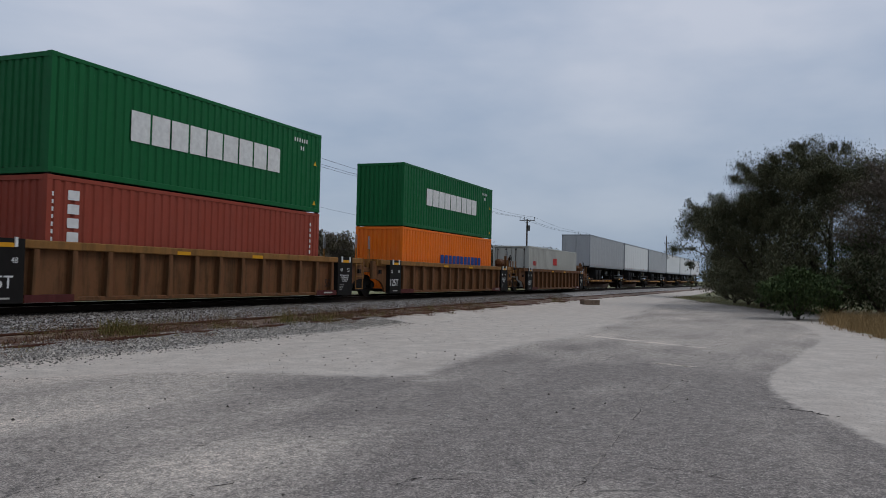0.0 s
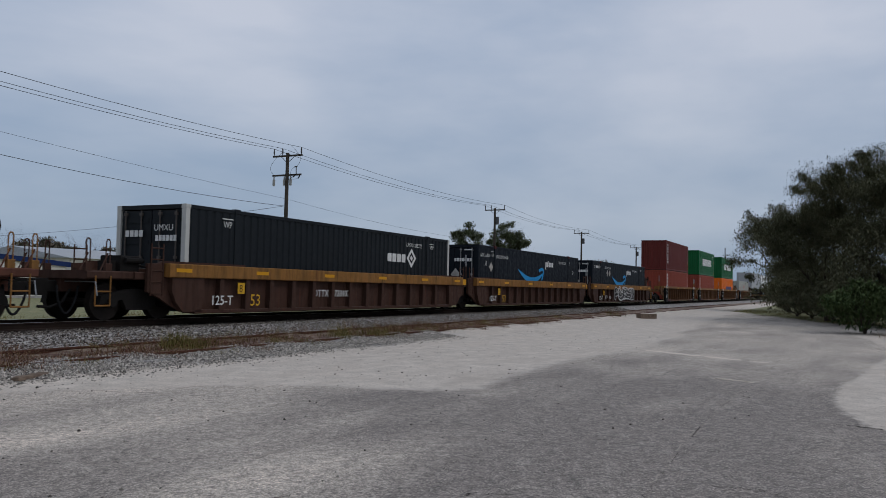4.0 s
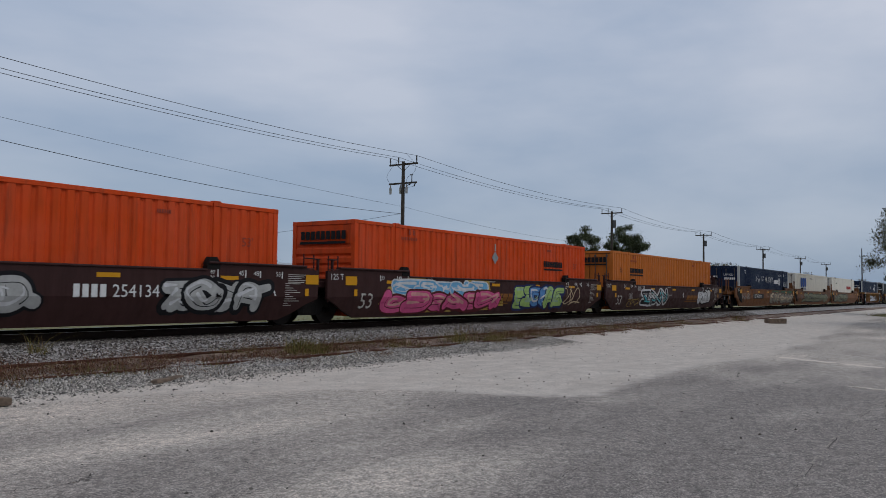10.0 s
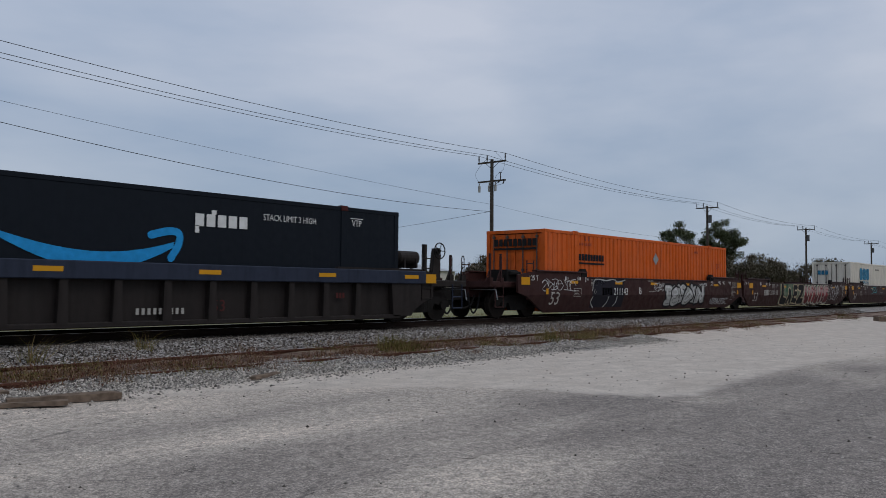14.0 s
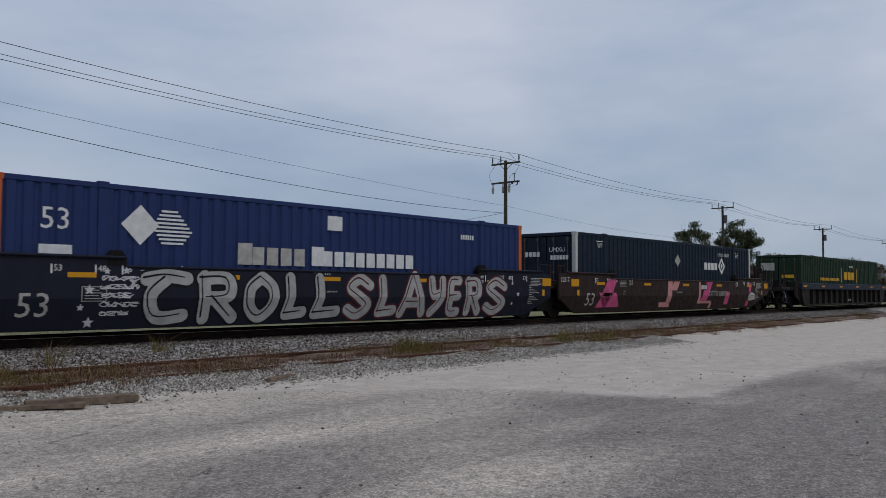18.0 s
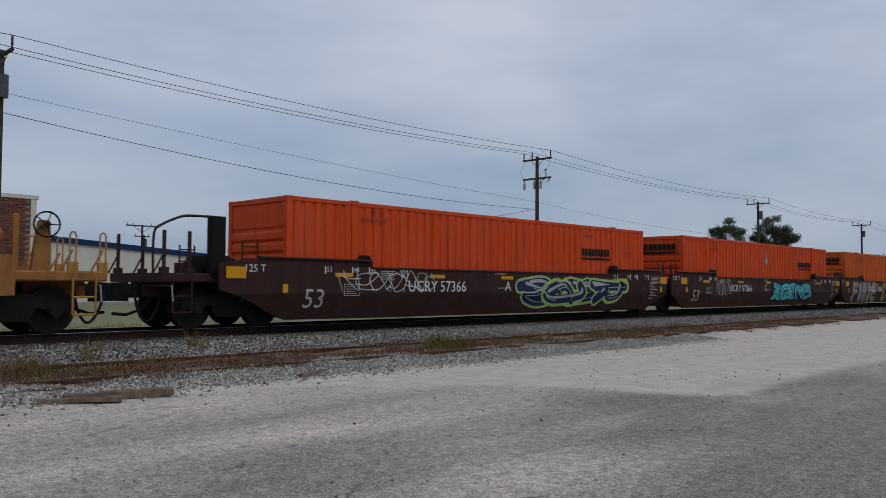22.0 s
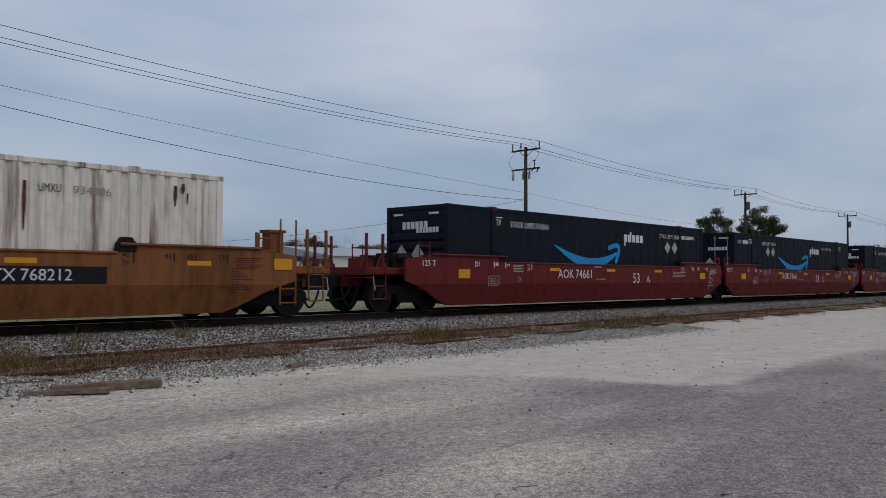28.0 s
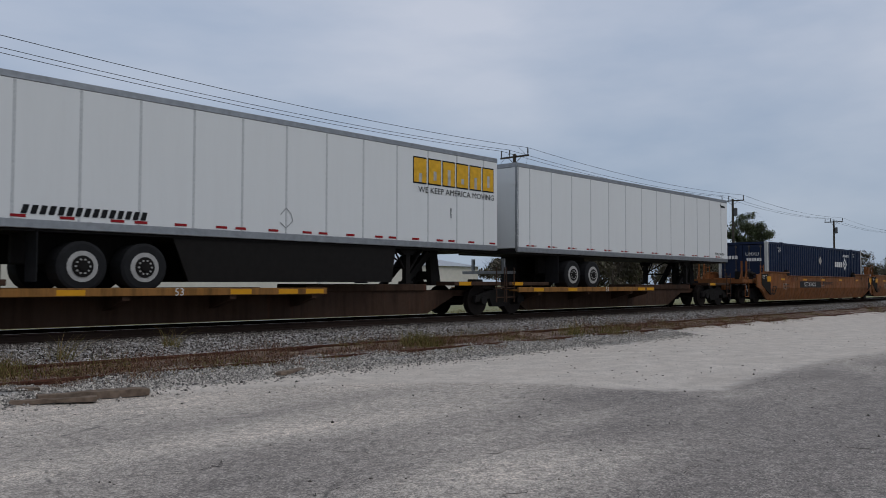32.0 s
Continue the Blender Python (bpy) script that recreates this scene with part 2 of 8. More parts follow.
MUSTTOP = paint("mustard_chord", (0.43, 0.215, 0.040), 0.55, 0.4, 0.25)
AMBER = paint("amber_car", (0.215, 0.080, 0.027), 0.55, 0.55, 0.45)

GREENBOX = paint("green_box", (0.008, 0.110, 0.034), 0.45, 0.2, fade=0.08)
REDBOX = paint("red_box", (0.275, 0.056, 0.034), 0.55, 0.18)
MAROONBOX = paint("maroon_box", (0.130, 0.026, 0.022), 0.55, 0.16)
ORANGEBOX = paint("orange_box", (0.74, 0.155, 0.009), 0.5, 0.12)
GREYBOX = paint("stone_box", (0.42, 0.42, 0.38), 0.6, 0.15)
NIGHTBOX = paint("night_box", (0.007, 0.010, 0.015), 0.55, 0.1, fade=0.04)
BLUEBOX = paint("blue_box", (0.012, 0.021, 0.050), 0.45, 0.12, fade=0.06)
BLACKBOX = paint("black_box", (0.014, 0.017, 0.020), 0.45, 0.12, fade=0.05)
TEALBOX = paint("dark_slate_box", (0.013, 0.021, 0.035), 0.45, 0.12, fade=0.05)
WHITEBOX = paint("white_box", (0.74, 0.69, 0.59), 0.5, 0.22, 0.2)
RUSTBOX = paint("rusty_white_box", (0.76, 0.70, 0.61), 0.6, 0.35, 0.9)
AMBERBOX = paint("amber_box", (0.52, 0.145, 0.022), 0.5, 0.2, 0.25)
FLAMEBOX = paint("flame_box", (0.62, 0.064, 0.008), 0.5, 0.25, 0.45)
TANGBOX = paint("tangerine_box", (0.60, 0.105, 0.013), 0.5, 0.25, 0.45)
ROYALBOX = paint("royal_box", (0.022, 0.038, 0.118), 0.5, 0.15, fade=0.06)
FORESTBOX = paint("forest_box", (0.018, 0.036, 0.020), 0.5, 0.15, fade=0.05)
VANWHITE = paint("van_white", (0.68, 0.69, 0.68), 0.45, 0.025, fade=0.05)
VANSEAM = plain("riveted_seam", (0.57, 0.58, 0.58), 0.5, 0, 0.3, 20)
VANGREY = paint("van_grey", (0.36, 0.37, 0.38), 0.45, 0.1)
POSTORANGE = paint("orange_post", (0.50, 0.11, 0.03), 0.5, 0.2)
RUSTSTAIN = plain("rust_stain", (0.125, 0.050, 0.036), 0.9, 0, 0.4, 5)
POSTWHITE = paint("pale_post", (0.50, 0.50, 0.47), 0.5, 0.2)



# ---- mesh helpers ----
class Build:
    """Collects solids; each face keeps the index of its material."""

    def __init__(self):
        self.v, self.f, self.m = [], [], []
        self.cuts, self.held = [], 0

    def cut(self):
        """A new word or mark begins here."""
        if not self.held:
            self.cuts.append((len(self.v), len(self.f)))

    def words(self):
        """The marks one by one."""
        ends = self.cuts + [(len(self.v), len(self.f))]
        for (va, fa), (vb, fb) in zip(ends, ends[1:]):
            if fb > fa:
                w = Build()
                w.v, w.m = self.v[va:vb], self.m[fa:fb]
                w.f = [tuple(i - va for i in q) for q in self.f[fa:fb]]
                yield w

    def mesh(self, vs, fs, mi=0):
        n = len(self.v)
        self.v += [tuple(p) for p in vs]
        self.f += [tuple(i + n for i in q) for q in fs]
        self.m += [mi] * len(fs)
        return self

    def box(self, x0, x1, y0, y1, z0, z1, mi=0, c=0.0):
        """A box; c bevels the four edges that run along x."""
        if c:
            return self.prism_x([(y0 + c, z0), (y1 - c, z0), (y1, z0 + c), (y1, z1 - c), (y1 - c, z1), (y0 + c, z1), (y0, z1 - c), (y0, z0 + c)], x0, x1, mi)
        return self.mesh([(x, y, z) for x in (x0, x1) for y in (y0, y1) for z in (z0, z1)],
                         [(0, 1, 3, 2), (4, 6, 7, 5), (0, 4, 5, 1), (2, 3, 7, 6), (0, 2, 6, 4), (1, 5, 7, 3)], mi)

    def prism_x(self, yz, x0, x1, mi=0):
        n = len(yz)
        return self.mesh([(x0, y, z) for y, z in yz] + [(x1, y, z) for y, z in yz],
                         [tuple(range(n))[::-1], tuple(range(n, 2 * n))] + [(i, (i + 1) % n, n + (i + 1) % n, n + i) for i in range(n)], mi)

    def prism_y(self, xz, y0, y1, mi=0):
        n = len(xz)
        return self.mesh([(x, y0, z) for x, z in xz] + [(x, y1, z) for x, z in xz],
                         [tuple(range(n)), tuple(range(n, 2 * n))[::-1]] + [(i, n + i, n + (i + 1) % n, (i + 1) % n) for i in range(n)], mi)

    def upended(self, y):
        """A strip made along x, stood up on a side at y, its profile turned outward."""
        self.v = [(p[1], y - p[2], p[0]) for p in self.v]
        return self

    def tube(self, p, q, r, r2=None, n=8, mi=0):
        p, q = Vector(p), Vector(q)
        d = (q - p).normalized()
        a = d.orthogonal().normalized()
        b = d.cross(a)
        r2 = r if r2 is None else r2
        ring = [(math.cos(2 * math.pi * i / n), math.sin(2 * math.pi * i / n)) for i in range(n)]
        vs = [p + (a * c + b * s) * r for c, s in ring] + [q + (a * c + b * s) * r2 for c, s in ring]
        return self.mesh(vs, [tuple(range(n))[::-1], tuple(range(n, 2 * n))] + [(i, (i + 1) % n, n + (i + 1) % n, n + i) for i in range(n)], mi)

    def rect(self, x0, x1, z0, z1, y, mi=0, slant=0.0):
        """A thin painted patch on a side that faces the lot."""
        self.cut()
        return self.prism_y([(x0, z0), (x1, z0), (x1 + slant, z1), (x0 + slant, z1)], y, y + 0.003, mi)

    def data(self, name, mats):
        me = bpy.data.meshes.new(name)
        me.from_pydata(self.v, [], self.f)
        for m in mats:
            me.materials.append(m)
        me.polygons.foreach_set("material_index", self.m)
        if len(self.f) < 4000:
            bm = bmesh.new()
            bm.from_mesh(me)
            bmesh.ops.recalc_face_normals(bm, faces=bm.faces)
            bm.to_mesh(me)
            bm.free()
        me.update()
        return me


MESHES = {}


def kept(key, make, *mats):
    """The mesh of that name, made once for each set of materials."""
    full = (key, tuple(m.name for m in mats))
    if full not in MESHES:
        MESHES[full] = make().data(key[0] if isinstance(key, tuple) else key, mats)
    return MESHES[full]


def part(name, me, parent, label="", at=(0, 0, 0), turn=0.0):
    ob = new(name, me)
    ob.parent = parent
    ob.matrix_basis = pose(*at, 0, 0, turn)
    if label:
        tagged(ob, label)
    return ob


def thing(name, label, category, group="", kind="", me=None):
    return tagged(new(name, me), label, category, group, kind)


GLYPHS = {}


def glyphs(text):
    """Flat outlines of a text in the built-in font, 1 high."""
    if text not in GLYPHS:
        cu = bpy.data.curves.new("text", "FONT")
        cu.body, cu.resolution_u = text, 2
        ob = bpy.data.objects.new("text", cu)
        scene.collection.objects.link(ob)
        dg = bpy.context.evaluated_depsgraph_get()
        me = bpy.data.meshes.new_from_object(ob.evaluated_get(dg))
        vs = np.array([v.co[:2] for v in me.vertices])
        lo, hi = vs.min(0), vs.max(0)
        vs = (vs - lo) / (hi[1] - lo[1])
        GLYPHS[text] = (vs, [tuple(p.vertices) for p in me.polygons], float((hi[0] - lo[0]) / (hi[1] - lo[1])))
        bpy.data.objects.remove(ob)
    return GLYPHS[text]


def write(b, text, x0, z0, high, y, mi=0, width=None):
    vs, fs, w = glyphs(text)
    k = (width / w) if width else high
    b.cut()
    b.mesh([(x0 + p[0] * k, y, z0 + p[1] * high) for p in vs], fs, mi)


def write_end(b, text, y0, z0, high, x, mi=0):
    """The same on an end wall that faces back down the track; y0 is the left edge as it reads."""
    vs, fs, w = glyphs(text)
    b.cut()
    b.mesh([(x, y0 - p[0] * high, z0 + p[1] * high) for p in vs], fs, mi)


def blocks(b, x0, x1, z0, z1, n, y, mi=0, gap=0.22, slant=0.0):
    """A row of n plain blocks."""
    w, small = (x1 - x0) / n, z1 - z0 < 0.27
    b.cut()
    b.held += small
    for i in range(n):
        b.rect(x0 + i * w, x0 + (i + 1 - gap) * w, z0, z1, y, mi, slant)
    b.held -= small


def curved(pts, n=5):
    """Points along a smooth curve through the given ones."""
    p = [pts[0], *pts, pts[-1]]
    out = []
    for i in range(1, len(p) - 2):
        for k in range(n):
            t = k / n
            out.append(tuple(0.5 * (2 * q1 + (q2 - q0) * t + (2 * q0 - 5 * q1 + 4 * q2 - q3) * t * t + (3 * q1 - q0 - 3 * q2 + q3) * t ** 3)
                             for q0, q1, q2, q3 in zip(p[i - 1], p[i], p[i + 1], p[i + 2])))
    return out + [pts[-1]]


def stroke(b, pts, thick, y, mi):
    """A fat line with round ends along points (x, z), a flat patch for each piece."""
    b.cut()
    for (ax, az), (bx, bz) in zip(pts, pts[1:]):
        d = math.hypot(bx - ax, bz - az) or 1e-6
        nx, nz = -(bz - az) / d * thick / 2, (bx - ax) / d * thick / 2
        b.mesh([(ax + nx, y, az + nz), (ax - nx, y, az - nz), (bx - nx, y, bz - nz), (bx + nx, y, bz + nz)], [(0, 1, 2, 3)], mi)
        y -= 0.00005
    for px, pz in pts:
        ring = [(px + math.cos(a * math.pi / 5) * thick / 2, y, pz + math.sin(a * math.pi / 5) * thick / 2) for a in range(10)]
        b.mesh(ring, [tuple(range(10))], mi)
        y -= 0.00005


def ribbon(b, pts, thick, y, mi, taper=1.0):
    """One flat band with round ends along points (x, z)."""
    n, left, right = len(pts), [], []
    for i, (px, pz) in enumerate(pts):
        (ax, az), (cx, cz) = pts[max(0, i - 1)], pts[min(n - 1, i + 1)]
        d = math.hypot(cx - ax, cz - az) or 1e-6
        h = thick / 2 * (1 + (taper - 1) * i / (n - 1))
        left.append((px - (cz - az) / d * h, y, pz + (cx - ax) / d * h))
        right.append((px + (cz - az) / d * h, y, pz - (cx - ax) / d * h))
    b.mesh(left + right, [(i, n + i, n + i + 1, i + 1) for i in range(n - 1)], mi)
    for k, (px, pz) in ((0, pts[0]), (n - 1, pts[-1])):
        h = thick / 2 * (1 + (taper - 1) * k / (n - 1))
        b.mesh([(px + math.cos(a * math.pi / 5) * h, y - 0.0002, pz + math.sin(a * math.pi / 5) * h) for a in range(10)], [tuple(range(10))], mi)


# bent strokes from which sprayed shapes are put together, in a unit square
SHAPES = (
    (((0.15, 0.0), (0.12, 0.7), (0.5, 1.0), (0.86, 0.7), (0.85, 0.0)), ((0.3, 0.35), (0.8, 0.4))),
    (((0.92, 0.82), (0.5, 1.0), (0.12, 0.75), (0.5, 0.5), (0.88, 0.25), (0.5, 0.0), (0.06, 0.16)),),
    (((0.15, 0.0), (0.2, 1.0)), ((0.9, 1.0), (0.25, 0.5)), ((0.3, 0.55), (0.65, 0.3), (0.98, 0.0))),
    (((0.2, 0.0), (0.15, 1.0)), ((0.1, 0.95), (0.75, 0.95), (0.8, 0.55), (0.25, 0.48)), ((0.4, 0.5), (0.95, 0.0))),
    (((0.5, 1.0), (0.12, 0.72), (0.12, 0.28), (0.5, 0.0), (0.88, 0.28), (0.88, 0.72), (0.5, 1.0)),),
    (((0.85, 1.0), (0.15, 0.92), (0.15, 0.08), (0.88, 0.0)), ((0.15, 0.5), (0.75, 0.52))),
    (((0.02, 0.0), (0.45, 1.0), (0.6, 1.0), (0.98, 0.0)), ((0.25, 0.32), (0.78, 0.32))),
    (((0.08, 0.92), (0.9, 0.98), (0.15, 0.05), (0.95, 0.08)),),
    (((0.12, 1.0), (0.14, 0.25), (0.5, 0.0), (0.85, 0.25), (0.9, 1.0)),),
    (((0.88, 0.86), (0.4, 1.0), (0.1, 0.6), (0.15, 0.2), (0.5, 0.0), (0.88, 0.15), (0.85, 0.45), (0.5, 0.45)),),
)


def graffiti(seed, x0, x1, z0, z1, y, letters, fat=0.24):
    """Spray-painted shapes: outline (0), fill (1) and highlights (2), with no readable words. Fat ones overlap, thin ones are scrawls."""
    rnd, out = random.Random(seed), []
    w, h = (x1 - x0) / letters, z1 - z0
    thin = fat < 0.18
    t = fat * h * (0.42 if thin else 0.95)
    t = min(t, w * 0.42) if not thin else max(0.022, min(t, 0.05))
    line = 0.0 if thin else 0.05 * h + 0.02
    order = [k for _ in range(3) for k in rnd.sample(range(len(SHAPES)), len(SHAPES))]
    for i in range(letters):
        if not (thin and out):
            out.append(Build())
        b = out[-1]
        yy = y - 0.0045 * (i % 2) - 0.0006
        over = 1.75 if not thin else 1.3
        tall, drop, lean = rnd.uniform(0.86, 1.0), rnd.uniform(0.0, 0.1), rnd.uniform(-0.15, 0.22)
        edge = t / 2 + line
        ww, hh = max(0.08, w * over - 2 * edge), max(0.08, h * tall - 2 * edge)
        bx, bz = x0 + i * w - (over - 1) * w / 2 + edge, z0 + edge + drop * (h - h * tall)
        runs = []
        turn = rnd.randrange(3)
        twist = lambda p: (p[1], p[0]) if turn == 0 else (1 - p[0], p[1] * 0.9) if turn == 1 else (p[1], 1 - p[0])
        polys = [[twist(p) for p in poly] for poly in SHAPES[order[i % len(order)]]]
        polys.append([(rnd.uniform(0, 0.3), rnd.random()), (0.5, rnd.random()), (rnd.uniform(0.8, 1.2), rnd.random())])
        for poly in polys:
            runs.append(curved([(bx + px * ww + (pz - 0.5) * lean * w + rnd.uniform(-0.13, 0.13) * ww, bz + pz * hh + rnd.uniform(-0.1, 0.1) * hh * (0.2 < pz < 0.8)) for px, pz in poly], 5))
        if line:
            for k, pts in enumerate(runs):
                ribbon(b, pts, t + 2 * line, yy - 0.0001 * k, 0)
        for k, pts in enumerate(runs):
            ribbon(b, pts, t, yy - 0.0012 - 0.0001 * k, 1, rnd.uniform(0.6, 1.2))
        if line:
            for k, pts in enumerate(runs):
                m = len(pts)
                cut = pts[int(m * 0.1):int(m * 0.65)] or pts
                if line and k < 2 and m > 4:
                    ribbon(b, [(px + t * 0.12, pz - t * 0.1) for px, pz in pts[m // 3:]], t * 0.10, yy - 0.0022 - 0.0001 * k, 0, 0.5)
                if len(cut) > 1:
                    ribbon(b, [(px - t * 0.2, pz + t * 0.2) for px, pz in cut], t * 0.34, yy - 0.0026 - 0.0001 * k, 2, 0.4)
    return out


def bubbles(seed, x0, x1, z0, z1, y, n):
    """Tall swollen loops side by side: pale halo (0), black line (1), pink body (2), red middle (3), dark foot (4) and spots. No words."""
    rnd, out = random.Random(seed), []
    w, h = (x1 - x0) / n, z1 - z0
    t = min(w * 0.40, h * 0.42)
    for i in range(n):
        b = Build()
        out.append(b)
        cx, yy = x0 + (i + 0.5) * w, y - 0.006 * (i % 2)
        e, lo, hi = w * 0.5 - t * 0.42, z0 + t * 0.62, z1 - t * 0.62
        mid = (lo + hi) / 2 + rnd.uniform(-0.08, 0.08)
        path = ([(cx - e, hi), (cx - e * 1.05, mid), (cx - e * 0.5, lo), (cx + e * 0.5, lo), (cx + e, mid), (cx + e * 0.9, hi)],
                [(cx - e, lo), (cx - e * 0.9, mid), (cx - e * 0.4, hi), (cx + e * 0.5, hi), (cx + e, mid), (cx + e * 1.05, lo)],
                [(cx + e, hi), (cx - e * 0.6, hi), (cx - e * 0.7, mid + 0.08), (cx + e * 0.7, mid - 0.05), (cx + e * 0.8, lo), (cx - e, lo)])[(0, 1, 0, 1, 2, 1)[i % 6]]
        pts = curved([(px + rnd.uniform(-0.04, 0.04), pz + rnd.uniform(-0.03, 0.03)) for px, pz in path], 6)
        ribbon(b, pts, t + 0.24, yy, 0)
        ribbon(b, [(px + 0.035, pz) for px, pz in pts], t + 0.07, yy - 0.001, 1)
        ribbon(b, pts, t, yy - 0.002, 2)
        for top, mi in ((mid + 0.02, 3), (mid - 0.2, 4)):
            run = []
            for q in pts + [(0, 99)]:
                if q[1] < top:
                    run.append(q)
                elif run:
                    if len(run) > 2:
                        ribbon(b, run, t * 0.97, yy - 0.0022 - 0.0005 * mi * 0.6, mi)
                    run = []
        for k in range(5):
            sx, sz = rnd.choice(pts)
            r = rnd.uniform(0.02, 0.05)
            ribbon(b, [(sx - r * 0.4 + rnd.uniform(-0.3, 0.3) * t, sz), (sx + r * 0.4 + rnd.uniform(-0.3, 0.3) * t, sz + r * 0.7)], r * 2, yy - 0.0044, 3 if sz > mid else 2)
    return out


def scribble(b, seed, x0, x1, z0, z1, y, mi, n=3, thick=0.03):
    rnd = random.Random(seed)
    for i in range(n):
        a, c = x0 + (x1 - x0) * i / n, x0 + (x1 - x0) * (i + 1) / n
        pts = [(rnd.uniform(a, c), rnd.uniform(z0, z1)) for _ in range(6)]
        stroke(b, curved(pts), thick, y, mi)


# ---- well cars: origin at the middle of the unit on top of the rail, lot side at -y ----
PITCH, HALF, SIDE = 19.4, 9.7, 1.5


def side_plate(top=1.55, hip=1.82, inset=0.0, crease=0.78, lean=0.09, arched=False):
    """One side of the well: deep between the trucks, swept up over them, with raised hips at both ends."""
    b = Build()
    st = [(-9.45, 1.02, top), (-8.75, 1.0, top), (-8.45, 0.72, top), (-8.2, 0.38, top), (-7.9, 0.19, top)]
    if hip > top:
        st = [(-9.45, 0.72, hip - 0.08), (-9.05, 0.57, hip - 0.06), (-8.95, 0.52, hip), (-8.77, 0.42, hip), (-8.45, 0.28, hip), (-8.1, 0.16, hip), (-5.75, 0.15, hip), (-5.6, 0.15, top)]
    if arched:
        st = [(-9.4, 0.76, top), (-8.95, 0.74, top), (-8.6, 0.66, top), (-8.35, 0.50, top), (-8.2, 0.30, top), (-8.12, 0.19, top)]
    st = st + [(-x, lo, hi) for x, lo, hi in st[::-1]]
    lean_at = lambda z: -SIDE + inset + max(0.0, crease - z) / crease * lean
    rows = []
    for x, lo, hi in st:
        c = max(lo + 0.01, min(crease, hi - 0.01))
        rows.append([(x, lean_at(lo), lo), (x, lean_at(c), c), (x, -SIDE + inset, hi), (x, -SIDE + inset + 0.09, hi), (x, lean_at(c) + 0.09, c), (x, lean_at(lo) + 0.09, lo)])
    vs = [p for r in rows for p in r]
    fs = [tuple(range(6)), tuple(range(len(vs) - 6, len(vs)))[::-1]]
    for i in range(len(rows) - 1):
        for k in range(6):
            fs.append((6 * i + k, 6 * i + (k + 1) % 6, 6 * i + 6 + (k + 1) % 6, 6 * i + 6 + k))
    return b.mesh(vs, fs)


def chord(x0, x1, z0, z1, out=0.05):
    return Build().box(x0, x1, -SIDE - out, -SIDE + 0.14, z0, z1, 0, 0.02)


def rib():
    return Build().prism_y([(-0.11, 0.22), (0.11, 0.22), (0.07, 1.36), (-0.07, 1.36)], -SIDE - 0.07, -SIDE + 0.095)


def truck_bolster():
    return Build().box(-0.22, 0.22, -0.95, 0.95, 0.5, 0.82, 0, 0.04).box(-0.5, 0.5, -0.45, 0.45, 0.78, 0.98).tube((0, 0, 0.7), (0, 0, 1.12), 0.3, 0.24, 12)


def truck_frame():
    b = Build()
    b.prism_y([(-1.25, 0.40), (-1.2, 0.60), (-0.85, 0.70), (-0.4, 0.78), (0.4, 0.78), (0.85, 0.70), (1.2, 0.60), (1.25, 0.40), (0.95, 0.44),
               (0.55, 0.52), (0.42, 0.26), (-0.42, 0.26), (-0.55, 0.52), (-0.95, 0.44)], -1.06, -0.92)
    for i in (-0.25, -0.08, 0.09, 0.26):
        b.tube((i, -0.99, 0.28), (i, -0.99, 0.62), 0.075, n=8)
    for x in (-0.89, 0.89):
        b.tube((x, -1.14, 0.46), (x, -0.92, 0.46), 0.13, n=10)
    return b


def wheelset():
    b = Build()
    for s in (-1, 1):
        b.tube((0, s * 0.70, 0.46), (0, s * 0.84, 0.46), 0.46, n=24)
        b.tube((0, s * 0.67, 0.46), (0, s * 0.70, 0.46), 0.485, n=24)
        b.tube((0, s * 0.84, 0.46), (0, s * 0.87, 0.46), 0.16, n=12, mi=1)
    return b.tube((0, -1.1, 0.46), (0, 1.1, 0.46), 0.08, n=8)


def add_truck(car, x):
    tr = part("truck", kept("truck", truck_bolster, STEEL), car, at=(x, 0, 0))
    part("side_frame", kept("side_frame", truck_frame, STEEL), tr)
    part("side_frame", kept("side_frame", truck_frame, STEEL), tr, turn=180)
    for d in (-0.89, 0.89):
        part("wheelset", kept("wheelset", wheelset, GREASE, STEEL), tr, at=(d, 0, 0))


def ladder():
    b = Build()
    for x in (-0.2, 0.2):
        b.tube((x, 0, 0.62), (x, 0, 1.95), 0.022, n=6)
    for k in range(5):
        b.tube((-0.2, 0, 0.68 + k * 0.29), (0.2, 0, 0.68 + k * 0.29), 0.018, n=6)
    return b


def upright(h=1.09):
    """A bent grab hoop on a short socket."""
    b = Build().box(-0.09, 0.09, -0.05, 0.05, 0, 0.2, 0, 0.01)
    pts = [(-0.06, 0.15), (-0.06, h * 0.6), (-0.06, h - 0.07), (-0.03, h), (0.03, h), (0.06, h - 0.07), (0.06, h * 0.6), (0.06, 0.15)]
    for (ax, az), (cx, cz) in zip(pts, pts[1:]):
        b.tube((ax, 0, az), (cx, 0, cz), 0.017, n=6, mi=int(az > h * 0.55 and cz > h * 0.55))
    return b


def end_deck():
    b = Build()
    b.box(-0.9, 0.9, -1.30, 1.30, 1.02, 1.22, 0, 0.03)
    for y in (-0.9, -0.3, 0.3, 0.9):
        b.box(-0.88, 0.88, y - 0.06, y + 0.06, 1.22, 1.30)
    return b.box(-0.7, 0.7, -0.35, 0.35, 0.72, 1.05)


def brake_stand():
    b = Build().box(9.46, 9.56, -1.05, -0.93, 1.2, 2.28, 0, 0.01)
    b.prism_y([(9.8, 1.22), (10.15, 1.22), (10.14, 1.75), (10.12, 2.16), (9.93, 2.18), (9.86, 1.75)], -1.05, -0.9)
    return b.tube((10.02, -1.12, 2.10), (10.02, -0.9, 2.10), 0.09, n=12)


